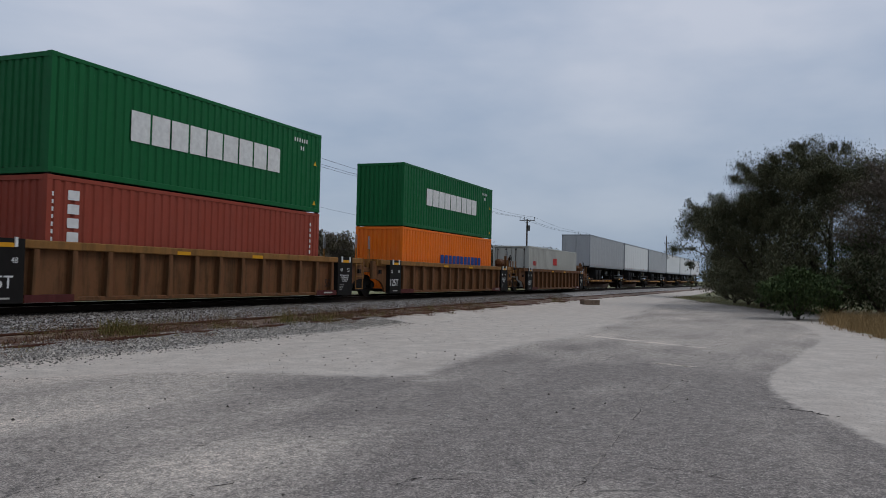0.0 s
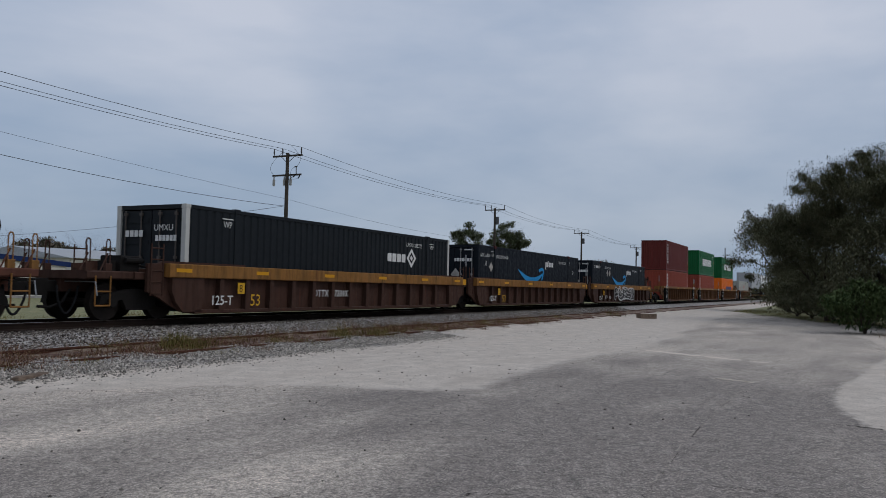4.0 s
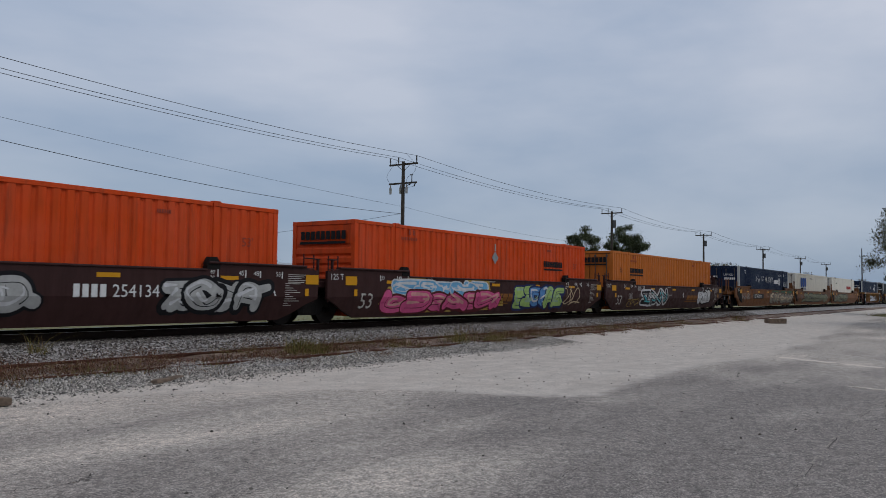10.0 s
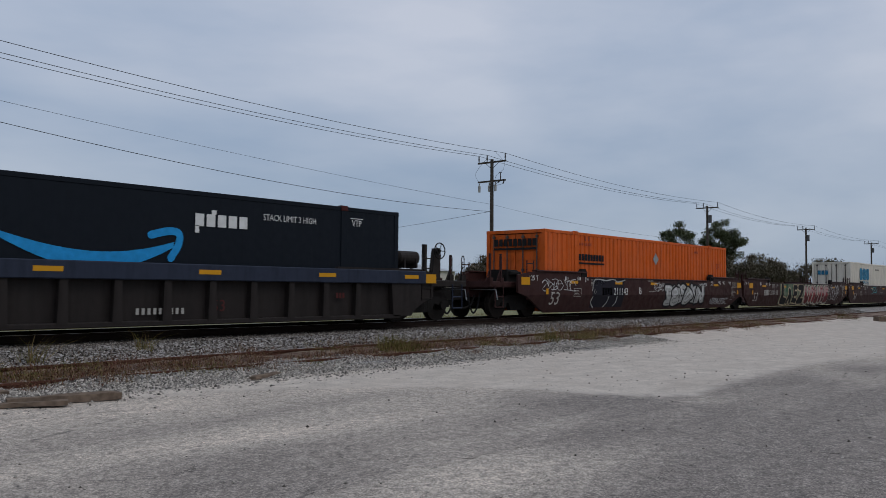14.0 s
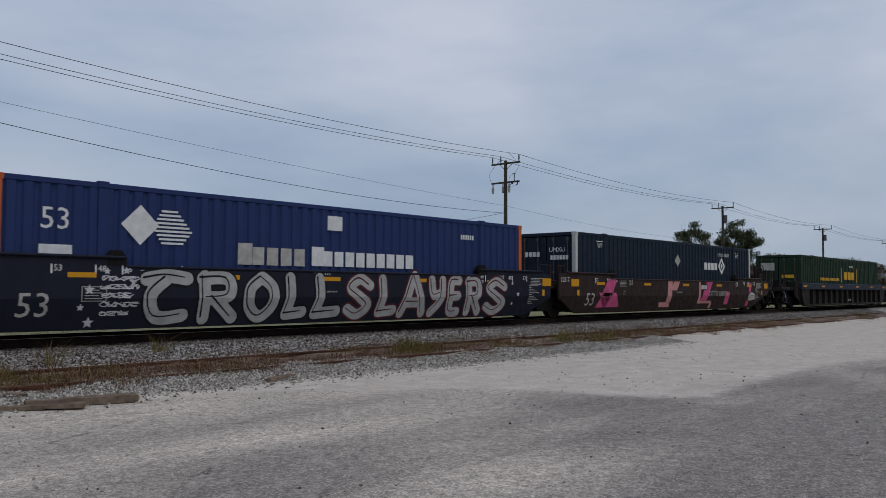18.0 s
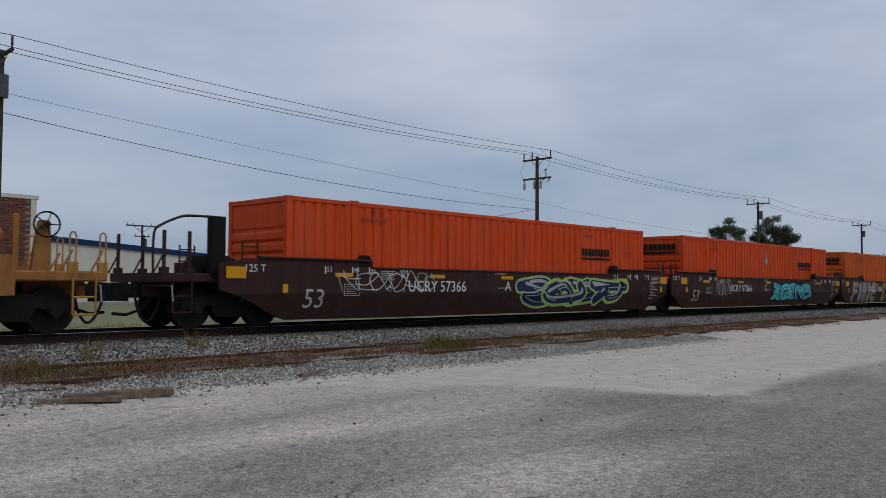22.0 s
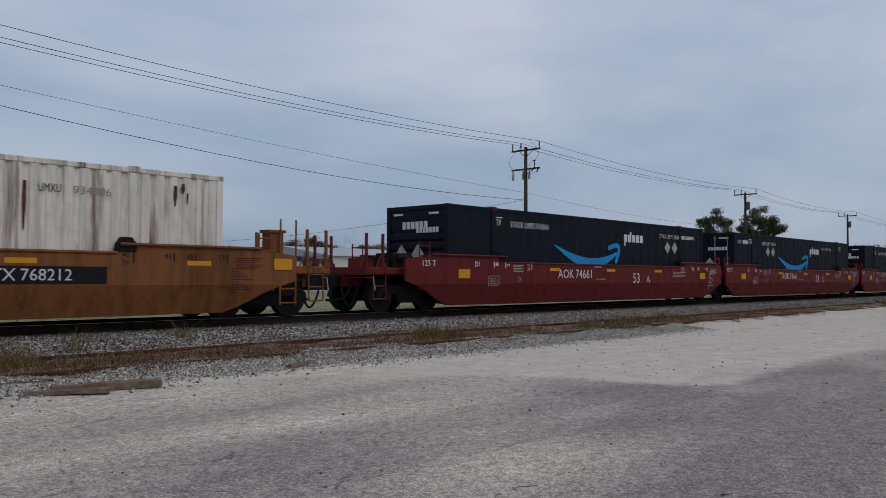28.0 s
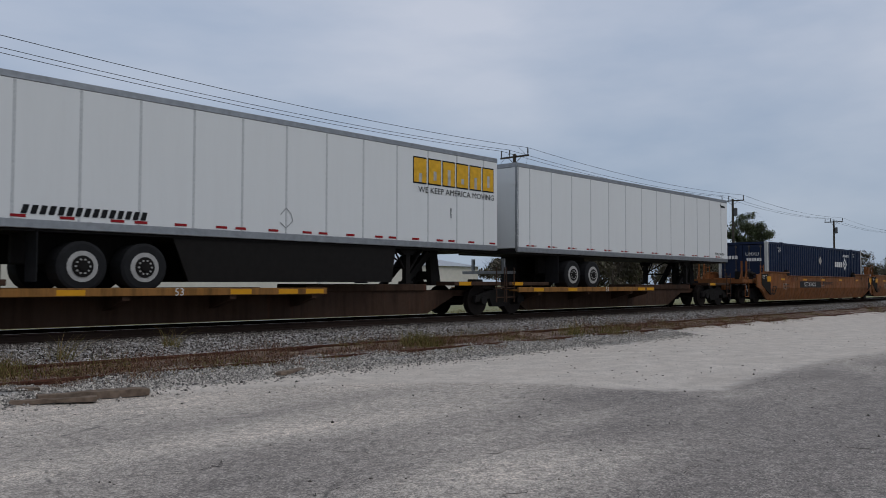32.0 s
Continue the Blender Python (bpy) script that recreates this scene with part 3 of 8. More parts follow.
def brake_wheel():
    ring = [(math.cos(a * math.pi / 10) * 0.24, math.sin(a * math.pi / 10) * 0.24) for a in range(21)]
    b = Build().tube((0, -0.05, 0), (0, 0.05, 0), 0.05, n=10)
    for (a, c), (d, e) in zip(ring, ring[1:]):
        b.tube((a, -0.03, c), (d, -0.03, e), 0.018, n=6)
    for a in range(0, 20, 4):
        b.tube((0, -0.03, 0), (ring[a][0], -0.03, ring[a][1]), 0.012, n=5)
    return b


def air_tank():
    b = Build().tube((-0.38, 0, 0), (0.38, 0, 0), 0.2, n=16).tube((0.38, 0, 0), (0.46, 0, 0), 0.2, 0.12, 16).tube((-0.46, 0, 0), (-0.38, 0, 0), 0.12, 0.2, 16)
    for x in (-0.25, 0.25):
        b.box(x - 0.03, x + 0.03, -0.21, 0.21, -0.3, 0.0)
    return b


def valve_box():
    b = Build().box(-0.3, 0.3, -0.4, 0.3, 0, 0.42, 0, 0.03).tube((-0.2, -0.45, 0.3), (0.35, -0.45, 0.3), 0.07, n=10)
    return b.tube((0.3, -0.3, 0.2), (0.75, -0.45, 0.1), 0.025, n=6).box(-0.55, -0.35, -0.3, 0.1, 0, 0.28)


def arch_rail():
    """A bent grab pipe that sweeps from the platform over to the end post."""
    pts = curved([(-0.75, 1.2), (-0.75, 2.0), (-0.62, 2.2), (-0.2, 2.4), (0.05, 2.45), (0.62, 2.46)], 3)
    b = Build()
    for (ax, az), (cx, cz) in zip(pts, pts[1:]):
        b.tube((ax, 0, az), (cx, 0, cz), 0.028, n=8)
    return b


def air_hose():
    pts = curved([(0.3, 0.85), (0.22, 0.5), (0.05, 0.22), (-0.1, 0.22), (-0.25, 0.5), (-0.3, 0.85)], 4)
    b = Build()
    for (ax, az), (cx, cz) in zip(pts, pts[1:]):
        b.tube((ax, 0, az), (cx, 0, cz), 0.03, n=6)
    return b


def coupler():
    b = Build().box(-1.15, 0.4, -0.17, 0.17, 0.68, 0.98, 0, 0.03)
    b.prism_y([(-1.5, 0.62), (-1.12, 0.6), (-1.12, 1.02), (-1.45, 1.0)], -0.2, 0.16)
    hose = [(-0.7, -0.45, 0.75), (-0.95, -0.5, 0.45), (-1.3, -0.5, 0.33), (-1.6, -0.48, 0.36)]
    for p, q in zip(hose, hose[1:]):
        b.tube(p, q, 0.035, n=6)
    return b


def well_floor():
    b = Build()
    for k in range(-7, 8):
        b.box(k * 1.1 - 0.12, k * 1.1 + 0.12, -1.15, 1.15, 0.21, 0.30)
    for y in (-0.9, 0.9):
        b.box(-8.0, 8.0, y - 0.1, y + 0.1, 0.19, 0.27)
    return b


CREASE, LEAN = 0.78, 0.26


def folded(me):
    """Paint on a smooth side: below the crease it follows the plate inward."""
    bm = bmesh.new()
    bm.from_mesh(me)
    bmesh.ops.bisect_plane(bm, geom=bm.verts[:] + bm.edges[:] + bm.faces[:], dist=0.0001, plane_co=(0, 0, CREASE), plane_no=(0, 0, 1))
    for v in bm.verts:
        v.co.y += max(0.0, CREASE - v.co.z) / CREASE * LEAN
    bm.to_mesh(me)
    bm.free()
    return me


def lettered(car, mats, fill, fold=False):
    """Lettering and marks on the lot side of a car or a box, a part for each word."""
    b = Build()
    fill(b)
    for w in b.words():
        used = sorted(set(w.m))
        w.m = [used.index(i) for i in w.m]
        me = w.data("lettering", [mats[i] for i in used])
        ob = part("lettering", folded(me) if fold else me, car)
        if len(w.f) > 6:
            tagged(ob, kind="stuff")


CARS = []


def well_car(style, u, mats, label, group, first, last, marks=None, big="53", clip="", big_x=-8.0):
    """One well unit at place u of the train. style: ribbed, railed or smooth."""
    main, top = mats
    bare_tail = last and main is MUSTARD
    car = thing("well_car", label, "well car", group)
    for turn in (0, 180):
        hip = {"smooth": 1.59, "ribbed": 1.60, "railed": 1.52}[style]
        zt = {"smooth": 1.41, "ribbed": 1.50, "railed": 1.34}[style]
        part("side_wall", kept(("side_wall", style), lambda: side_plate(zt, hip, inset=0.0 if style == "smooth" else 0.09, crease=CREASE, lean=LEAN if style == "smooth" else 0.0, arched=style == "ribbed"), main), car, turn=turn)
        if style == "ribbed":
            part("top_chord", kept("top_chord", lambda: chord(-8.9, 8.9, 1.36, 1.56, 0.09), top), car, turn=turn)
            part("bottom_sill", kept("bottom_sill", lambda: chord(-7.9, 7.9, 0.14, 0.25, 0.06), main), car, turn=turn)
        if style == "railed":
            part("top_chord", kept("top_rail", lambda: chord(-8.9, 8.9, 1.10, 1.46, 0.12), top), car, turn=turn)
            part("bottom_sill", kept("bottom_sill", lambda: chord(-7.9, 7.9, 0.14, 0.25, 0.06), main), car, turn=turn)
        if style == "smooth":
            part("top_chord", kept("top_edge", lambda: chord(-5.6, 5.6, 1.39, 1.45, 0.03), main), car, turn=turn)
            for x in (-7.3, 7.3):
                part("hip_cap", kept("hip_cap", lambda: chord(-1.65, 1.65, 1.57, 1.63, 0.06), main), car, at=(x, 0, 0) if turn == 0 else (x, 0, 0), turn=turn)
        if style != "smooth":
            for k in range(-6, 7):
                part("rib", kept("rib", rib, top if style == "ribbed" and clip == "gold ribs" else main), car, at=(k * 1.1 - (0.28 if style == "railed" and turn == 0 else 0.0), 0, 0), turn=turn)
            for x in () if style != "ribbed" else (7.5 if turn == 0 else -7.5,) if bare_tail else (-7.5, 7.5):
                part("end_panel", kept("black_panel", lambda: Build().box(-0.55, 0.55, -SIDE - 0.10, -SIDE + 0.1, 0.12, 1.57, 0, 0.01), STEEL), car, "black end panel with white stencils", at=(x, 0, 0), turn=turn)
                part("end_sill", kept("end_sill", lambda: Build().box(-0.7, 0.7, -SIDE - 0.075, -SIDE + 0.1, 0.13, 0.31), WINE), car, "dark red sill end", at=(math.copysign(6.2, x), 0, 0), turn=turn)
                for d in (-0.3, 0.3):
                    part("clip", kept("clip", lambda: Build().box(-0.035, 0.035, -0.02, 0.02, -0.1, 0.12), WHITE), car, at=(x + d, math.copysign(SIDE + 0.12, turn - 90), 1.48))
            for x in (-8.15, 8.15) if style == "railed" else ():
                part("end_panel", kept(("end_panel", style, x < 0), lambda: Build().prism_y([(-0.6, 0.75), (-0.45, 0.45), (-0.2, 0.2), (0.5, 0.2), (0.6, 1.36), (-0.6, 1.36)] if x < 0 else [(-0.6, 1.36), (-0.5, 0.2), (0.2, 0.2), (0.45, 0.45), (0.6, 0.75), (0.6, 1.36)], -SIDE - 0.06, -SIDE + 0.1), main), car, at=(x, 0, 0), turn=turn)
    if style == "smooth":
        for s in (1,) * first + (-1,) * last:
            part("end_panel", kept(("end_plate", s), lambda: Build().prism_y([(s * 9.43, 0.72), (s * 9.95, 0.86), (s * 9.95, 1.45), (s * 9.43, 1.52)][::s], -SIDE + 0.002, -SIDE + 0.08), main), car)
    part("well_floor", kept("well_floor", well_floor, STEEL), car)
    for s in (-1, 1):
        part("end_deck", kept("end_deck", end_deck, main), car, at=(s * 8.85, 0, 0))
        if style != "ribbed":
            part("ladder", kept("ladder", ladder, main), car, at=(s * 9.15, -1.42, 0))
        part("ladder", kept("ladder", ladder, main), car, at=(s * 9.15, 1.42, 0))
        if style == "ribbed":
            part("deck_box", kept("deck_box", lambda: Build().box(-0.42, 0.42, -1.46, -0.7, 1.3, 1.58, 0, 0.02).tube((-0.5, -1.0, 1.4), (0.55, -1.0, 1.45), 0.12, n=12), top), car, at=(s * 8.62, 0, 0))
            for k in (1,):
                part("pocket", kept("pocket", lambda: Build().box(-0.09, 0.09, -0.03, 0.03, -0.08, 0.08), STEEL), car, at=(s * (8.35 + 0.45 * k), -SIDE - 0.0, 1.05))
    if style == "ribbed":
        part("ladder", kept("side_ladder", lambda: Build().tube((-0.28, 0, 0.33), (-0.28, 0, 1.6), 0.022, n=6).tube((0.28, 0, 0.33), (0.28, 0, 1.6), 0.022, n=6).tube((-0.28, 0, 0.35), (0.28, 0, 0.35), 0.02, n=6).tube((-0.28, 0, 0.85), (0.28, 0, 0.85), 0.02, n=6).tube((-0.28, 0, 1.3), (0.28, 0, 1.3), 0.02, n=6), top), car, at=(8.7, -SIDE - 0.06, 0))
    if style == "smooth":
        for x in (-5.8, 5.8):
            part("guide_block", kept("guide_block", lambda: Build().prism_y([(-0.2, 0), (0.2, 0), (0.2, 0.16), (0.1, 0.3), (-0.1, 0.3), (-0.2, 0.16)], -0.1, 0.06), STEEL), car, at=(x, -SIDE + 0.09, 1.44))
    if main in (RUSTOR, AMBER) and first:
        part("end_post", kept("box_post", lambda: Build().box(9.25, 9.62, -1.42, -1.1, 1.2, 2.02, 0, 0.02).box(9.2, 9.67, -1.46, -1.06, 1.98, 2.05, 0, 0.01), main), car)
    if main in (RUSTOR, AMBER) and not first:
        part("end_panel", kept("front_panel", lambda: Build().prism_y([(8.75, 0.62), (9.42, 0.95), (9.42, 1.42), (8.75, 1.42)], -SIDE - 0.012, -SIDE + 0.05), STEEL), car, "black end panel with yellow reflectors")
    if main in (RUSTOR, AMBER):
        part("end_panel", kept("rear_panel", lambda: Build().prism_y([(-9.42, 0.98), (-8.62, 0.60), (-8.25, 0.45), (-8.25, 1.0), (-8.6, 1.5), (-9.42, 1.5)], -SIDE - 0.012, -SIDE + 0.05), STEEL), car, "black end panel with white stencil")
        part("ladder", kept("long_ladder", lambda: Build().tube((-0.22, 0, 0.3), (-0.22, 0, 2.3), 0.024, n=6).tube((0.22, 0, 0.3), (0.22, 0, 2.3), 0.024, n=6).tube((-0.22, 0, 0.35), (0.22, 0, 0.35), 0.02, n=6).tube((-0.22, 0, 0.68), (0.22, 0, 0.68), 0.02, n=6).tube((-0.22, 0, 1.0), (0.22, 0, 1.0), 0.02, n=6).tube((-0.22, 0, 1.33), (0.22, 0, 1.33), 0.02, n=6), main), car, at=(9.72, -SIDE + 0.02, 0))
        for px in () if first else (9.35, 9.95):
            part("post_frame", kept("post_frame", lambda: Build().box(-0.16, -0.06, -0.05, 0.05, 0, 0.95).box(0.06, 0.16, -0.05, 0.05, 0, 0.95).box(-0.06, 0.06, -0.05, 0.05, 0.85, 0.95), main), car, at=(px, -1.2, 1.2))
        for z in () if first else (1.05, 1.28):
            part("reflector", kept("square_reflector", lambda: Build().rect(-0.08, 0.08, -0.08, 0.08, 0), YELLOW), car, at=(9.25, -SIDE - 0.018, z))
    posts = [(8.7, -1.38)] if style == "ribbed" else []
    if not last:
        posts += [(px, py) for py in (-1.2, 1.15) for px in (-9.55, -8.95)] if style == "smooth" else [(-9.3, -1.2), (-9.0, 1.15)]
    for px, py in posts:
        if style == "smooth":
            part("upright", kept("short_upright", lambda: Build().box(-0.028, 0.028, -0.035, 0.035, 0, 0.62).tube((-0.2, 0, 0.62), (0.1, 0, 0.62), 0.018, n=6), main), car, at=(px, py, 1.22))
            continue
        part("upright", kept("tall_hoop", lambda: upright(1.3), top if style == "ribbed" else main, GALV), car, at=(px, py, 1.22))
    add_truck(car, -HALF if not last else -9.35)
    if first:
        add_truck(car, 9.35)
    for flag, s in ((first, 1), (last, -1)):
        if flag:
            part("coupler", kept("coupler", coupler, STEEL), car, at=(s * 10.25, 0, 0), turn=0 if s < 0 else 180)
            part("platform", kept("platform", lambda: Build().box(-0.85, 0.85, -1.25, 1.25, 1.02, 1.22, 0, 0.03).box(-0.8, 0.8, -0.3, 0.3, 0.7, 1.03), main), car, at=(s * 10.3, 0, 0))
            for px, py in ((10.5, -1.18), (11.08, -1.18), (10.5, 1.0), (11.08, 1.0)):
                if style == "smooth":
                    part("upright", kept("stake", lambda: Build().box(-0.028, 0.028, -0.035, 0.035, 0, 0.92, 0, 0.008).box(-0.08, 0.08, -0.08, 0.08, 0, 0.14), main), car, at=(s * px, py, 1.2))
                else:
                    part("upright", kept("low_hoop", lambda: upright(0.78), top if style == "ribbed" else main, top if style == "ribbed" else main), car, at=(s * px, py, 1.2))
                part("brace", kept("brace", lambda: Build().tube((-0.22, 0, 0), (0, 0, 0.42), 0.02, n=6), main), car, at=(s * px, py, 1.22))
            if clip == ("arch at head" if s > 0 else "arch"):
                part("arch_rail", kept("arch_rail", arch_rail, main), car, at=(s * (8.75 if s > 0 else 10.6), -1.25, 0), turn=180 if s > 0 else 0)
                part("end_post", kept("end_post", lambda: Build().box(-0.16, 0.16, -0.12, 0.12, 1.2, 2.48, 0, 0.02), STEEL), car, at=(s * (8.05 if s > 0 else 9.87), -1.2, 0))
            part("air_hose", kept("air_hose", air_hose, RUBBER), car, at=(s * 11.1, -0.55, 0))
            part("cut_lever", kept("cut_lever", lambda: Build().tube((0, -1.35, 0.95), (0, -0.2, 0.95), 0.016, n=6).tube((0, -1.35, 0.95), (0, -1.42, 0.62), 0.016, n=6), GALV), car, at=(s * 10.98, 0, 0))
            part("step", kept("step", lambda: Build().tube((-0.22, 0, 0.38), (-0.22, 0, 1.1), 0.02, n=6).tube((0.22, 0, 0.38), (0.22, 0, 1.1), 0.02, n=6).tube((-0.22, 0, 0.38), (0.22, 0, 0.38), 0.022, n=6).tube((-0.22, 0, 0.72), (0.22, 0, 0.72), 0.02, n=6), top), car, at=(s * 10.7, -1.28, 0))
            if s > 0 and clip != "arch at head" and main not in (RUSTOR, AMBER):
                if main is not MAROON:
                    part("air_tank", kept("air_tank", air_tank, main), car, at=(8.86, -0.85, 1.86))
                stand = part("brake_stand", kept("brake_stand", brake_stand, main), car, at=(0.2, 0, -0.36) if main is MAROON else (0, 0, 0))
                part("brake_wheel", kept("brake_wheel", brake_wheel, STEEL), stand, at=(10.02, -1.12, 2.10))
            else:
                part("valve_box", kept("valve_box", valve_box, STEEL), car, at=(-9.75, -0.7, 1.2))
    y = -SIDE - (0.125 if style == "railed" else 0.096 if style == "ribbed" else 0.006)
    zr = {"smooth": 1.24, "ribbed": 1.42, "railed": 1.29}[style]
    for x in (-7.5, -1.7, 1.8, 7.5) if style == "ribbed" else (-3.1, 0.35, 3.8) if main is MAROON else (-6.7, -3.1, 0.35, 3.8, 7.4) if style == "smooth" and first else (-6.5, -3.2, -0.2, 3.0, 6.3) if style == "smooth" else (-8.4, -5.2, -1.7, 1.8, 5.2, 8.3):
        part("reflector", kept("reflector", lambda: Build().rect(-0.28, 0.28, -0.05, 0.05, 0), YELLOW), car, at=(x, y - (0.012 if abs(x) == 7.5 else 0), zr))
    for s in (-1, 1) if style != "ribbed" else ():
        part("reflector", kept("end_reflector", lambda: Build().rect(-0.25, 0.25, -0.13, 0.13, 0), YELLOW), car, at=((9.56 if first and style == "smooth" else 9.2) if s > 0 else -9.55 if last and style == "smooth" and main not in (RUSTOR, AMBER) else -8.45, -SIDE - 0.018, 1.25) if main is not MAROON else (7.6 * s, -SIDE - 0.018, 1.07))
    if style == "smooth" and main not in (RUSTOR, AMBER, MAROON):
        for x in (-8.25, 9.0):
            part("reflector", kept("small_reflector", lambda: Build().rect(-0.07, 0.07, -0.1, 0.1, 0), YELLOW), car, at=(x, -SIDE - 0.018, 0.9))
    ys = -SIDE - 0.004
    yp = -SIDE - (0.016 if main in (RUSTOR, AMBER) else 0.004)

    def fill(b):
        if style == "smooth":
            ink, faint = (2, 6) if main in (RUSTOR, AMBER) else (0, 1)
            write(b, "125 T", -9.3, 1.27, 0.17, yp)
            if big:
                write(b, big, big_x, 0.43, 0.46, ys, 2 if main in (RUSTOR, AMBER) else 1)
                if main in (RUSTOR, AMBER):
                    write(b, big, -7.97, 0.44, 0.46, ys - 0.001, 2)
                    write(b, big, -8.0, 0.45, 0.46, ys - 0.002, 2)
            for k, s in ((-7.1, "53"), (-6.25, "48"), (-5.7, "45"), (6.6, "45"), (7.09, "48"), (7.86, "53")):
                b.rect(k if k < 0 else k + 0.2, k + 0.035 if k < 0 else k + 0.235, 1.26, 1.44, ys, ink)
                write(b, s, k + 0.06 if k < 0 else k, 1.31, 0.12, ys, ink)
            for k in range(5):
                b.rect(-5.3, -4.8 - 0.07 * (k % 2), 1.34 - k * 0.05, 1.36 - k * 0.05, ys, faint)
                b.rect(8.3, 9.0 - 0.1 * (k % 3), 1.36 - k * 0.05, 1.38 - k * 0.05, ys, faint)
                if main in (RUSTOR, AMBER) and k < 3:
                    b.rect(-0.2, 1.5 - 0.2 * (k % 2), 1.08 - k * 0.07, 1.11 - k * 0.07, ys, 2)
                    b.rect(-6.4, -5.6 - 0.1 * (k % 2), 0.95 - k * 0.07, 0.975 - k * 0.07, ys, 2)
            for k, n, z0, z1 in ((5.7, 2, 1.22, 1.36), (-4.6, 2, 1.22, 1.36)):
                write(b, "40", k, z1 - 0.03, 0.1, ys, ink), write(b, "20", k, z0 - 0.03, 0.1, ys, ink)
                b.rect(k + 0.22, k + 0.25, z0, z1 + 0.1, ys, ink)
            b.cut()
            b.held += 1
            for z in (0.72, 1.0):
                b.rect(-6.5, -6.0, z, z + 0.015, ys, 1)
            for x in (-6.5, -6.015):
                b.rect(x, x + 0.015, 0.72, 1.0, ys - 0.001, 1)
            for k in range(4):
                b.rect(-6.44, -6.08 - 0.08 * (k % 2), 0.77 + k * 0.055, 0.785 + k * 0.055, ys, 1)
            b.held -= 1
            b.cut()
            b.held += 1
            for k in range(11):
                b.rect(8.2, 8.75 - 0.13 * (k * 7 % 4), 1.12 - k * 0.058, 1.138 - k * 0.058, ys, faint)
            b.held -= 1
            ring = [(-5.0 + 0.07 * math.cos(a * math.pi / 6), 0.9 + 0.07 * math.sin(a * math.pi / 6)) for a in range(13)]
            stroke(b, ring, 0.014, ys, 1)
            dots(b, -0.75, 1.33, 8, 0.055, ys, 1, 1.2), dots(b, -0.6, 0.9, 12, 0.045, ys, 1, 1.1)
        elif style == "ribbed":
            if not bare_tail:
                write(b, "125T", -8.0, 0.46, 0.28, ys - 0.102), write(b, "125T", -7.99, 0.465, 0.28, ys - 0.103)
            write(b, "53", 6.15, 0.44, 0.28, ys - 0.004, 2)
            for k, s in ((7.1, "48"), (7.65, "53")) if bare_tail else ((-7.95, "53"), (-7.3, "48"), (7.1, "48"), (7.65, "53")):
                write(b, s, k, 1.02, 0.13, ys - 0.102)
            for k in range(4):
                dots(b, 7.12 + 0.06 * k, 0.86 - k * 0.075, 13 - 2 * k, 0.045, ys - 0.102, 0, 1.2), dots(b, 7.1, 0.50 - k * 0.06, 8 - k, 0.03, ys - 0.102, 1, 1.4)
            if not bare_tail:
                b.rect(-7.75, -7.3, 0.22, 0.26, ys - 0.102, 1)
            b.rect(6.0, 6.6, 0.2, 0.25, ys - 0.08, 1)
        else:
            if main is not SOOT:
                write(b, "125-T", -7.27, 0.37, 0.26, ys - 0.08), write(b, "125-T", -7.26, 0.375, 0.26, ys - 0.081)
                b.rect(-6.24, -5.94, 0.68, 1.0, ys - 0.078, 3), write(b, "C" if not (first or last) else "A" if first else "B", -6.16, 0.74, 0.2, ys - 0.082, 2)
            if big:
                write(b, big, -5.67, 0.33, 0.34, ys - 0.08, 3)
        if marks:
            marks(b, ys)

    lettered(car, (WHITE, OFFWHITE, BLACK, GOLD, RED, SKYBLUE, WINE, OLDGOLD), fill, style == "smooth")
    CARS.append((car, u, 0.0))
    return car


# ---- boxes ----
def corrugated(x0, x1, z0, z1, pitch, depth, axis="x"):
    """A pressed sheet in the plane y = 0, proud towards -y."""
    n = max(1, round((x1 - x0) / pitch))
    p = (x1 - x0) / n
    xs = []
    for i in range(n):
        a = x0 + i * p
        xs += [(a, depth), (a + 0.26 * p, depth), (a + 0.38 * p, 0), (a + 0.88 * p, 0)]
    xs.append((x1, depth))
    b = Build()
    k = len(xs)
    vs = [(x, y, z) for z in (z0, z1) for x, y in xs] + [(x, y + 0.02, z) for z in (z0, z1) for x, y in xs]
    fs = [(i, i + 1, k + i + 1, k + i) for i in range(k - 1)] + [(2 * k + i + 1, 2 * k + i, 3 * k + i, 3 * k + i + 1) for i in range(k - 1)]
    b.v, b.f, b.m = vs, fs, [0] * len(fs)
    return b


def door_leaf(w, h):
    b = Build().box(0, 0.05, 0.02, w - 0.02, 0.02, h - 0.02)
    for z in (0.25, h * 0.36, h * 0.66, h - 0.3):
        b.box(-0.02, 0.0, 0.1, w - 0.1, z - 0.06, z + 0.06)
    return b


def lock_rod(h):
    b = Build().tube((0, 0, 0.05), (0, 0, h - 0.05), 0.022, n=8)
    for z in (0.1, 0.5, h * 0.5, h - 0.15):
        b.box(-0.03, 0.03, -0.05, 0.05, z - 0.04, z + 0.04)
    return b.box(-0.05, -0.02, -0.28, 0.02, 1.0, 1.05)


def nose_wall(w, h):
    return Build().box(0, 0.05, 0.05, w - 0.05, 0.02, h - 0.02)


def nose_rib(w):
    return Build().prism_y([(0, 0), (-0.05, 0.06), (-0.05, 0.2), (0, 0.26)], 0.12, w - 0.12)


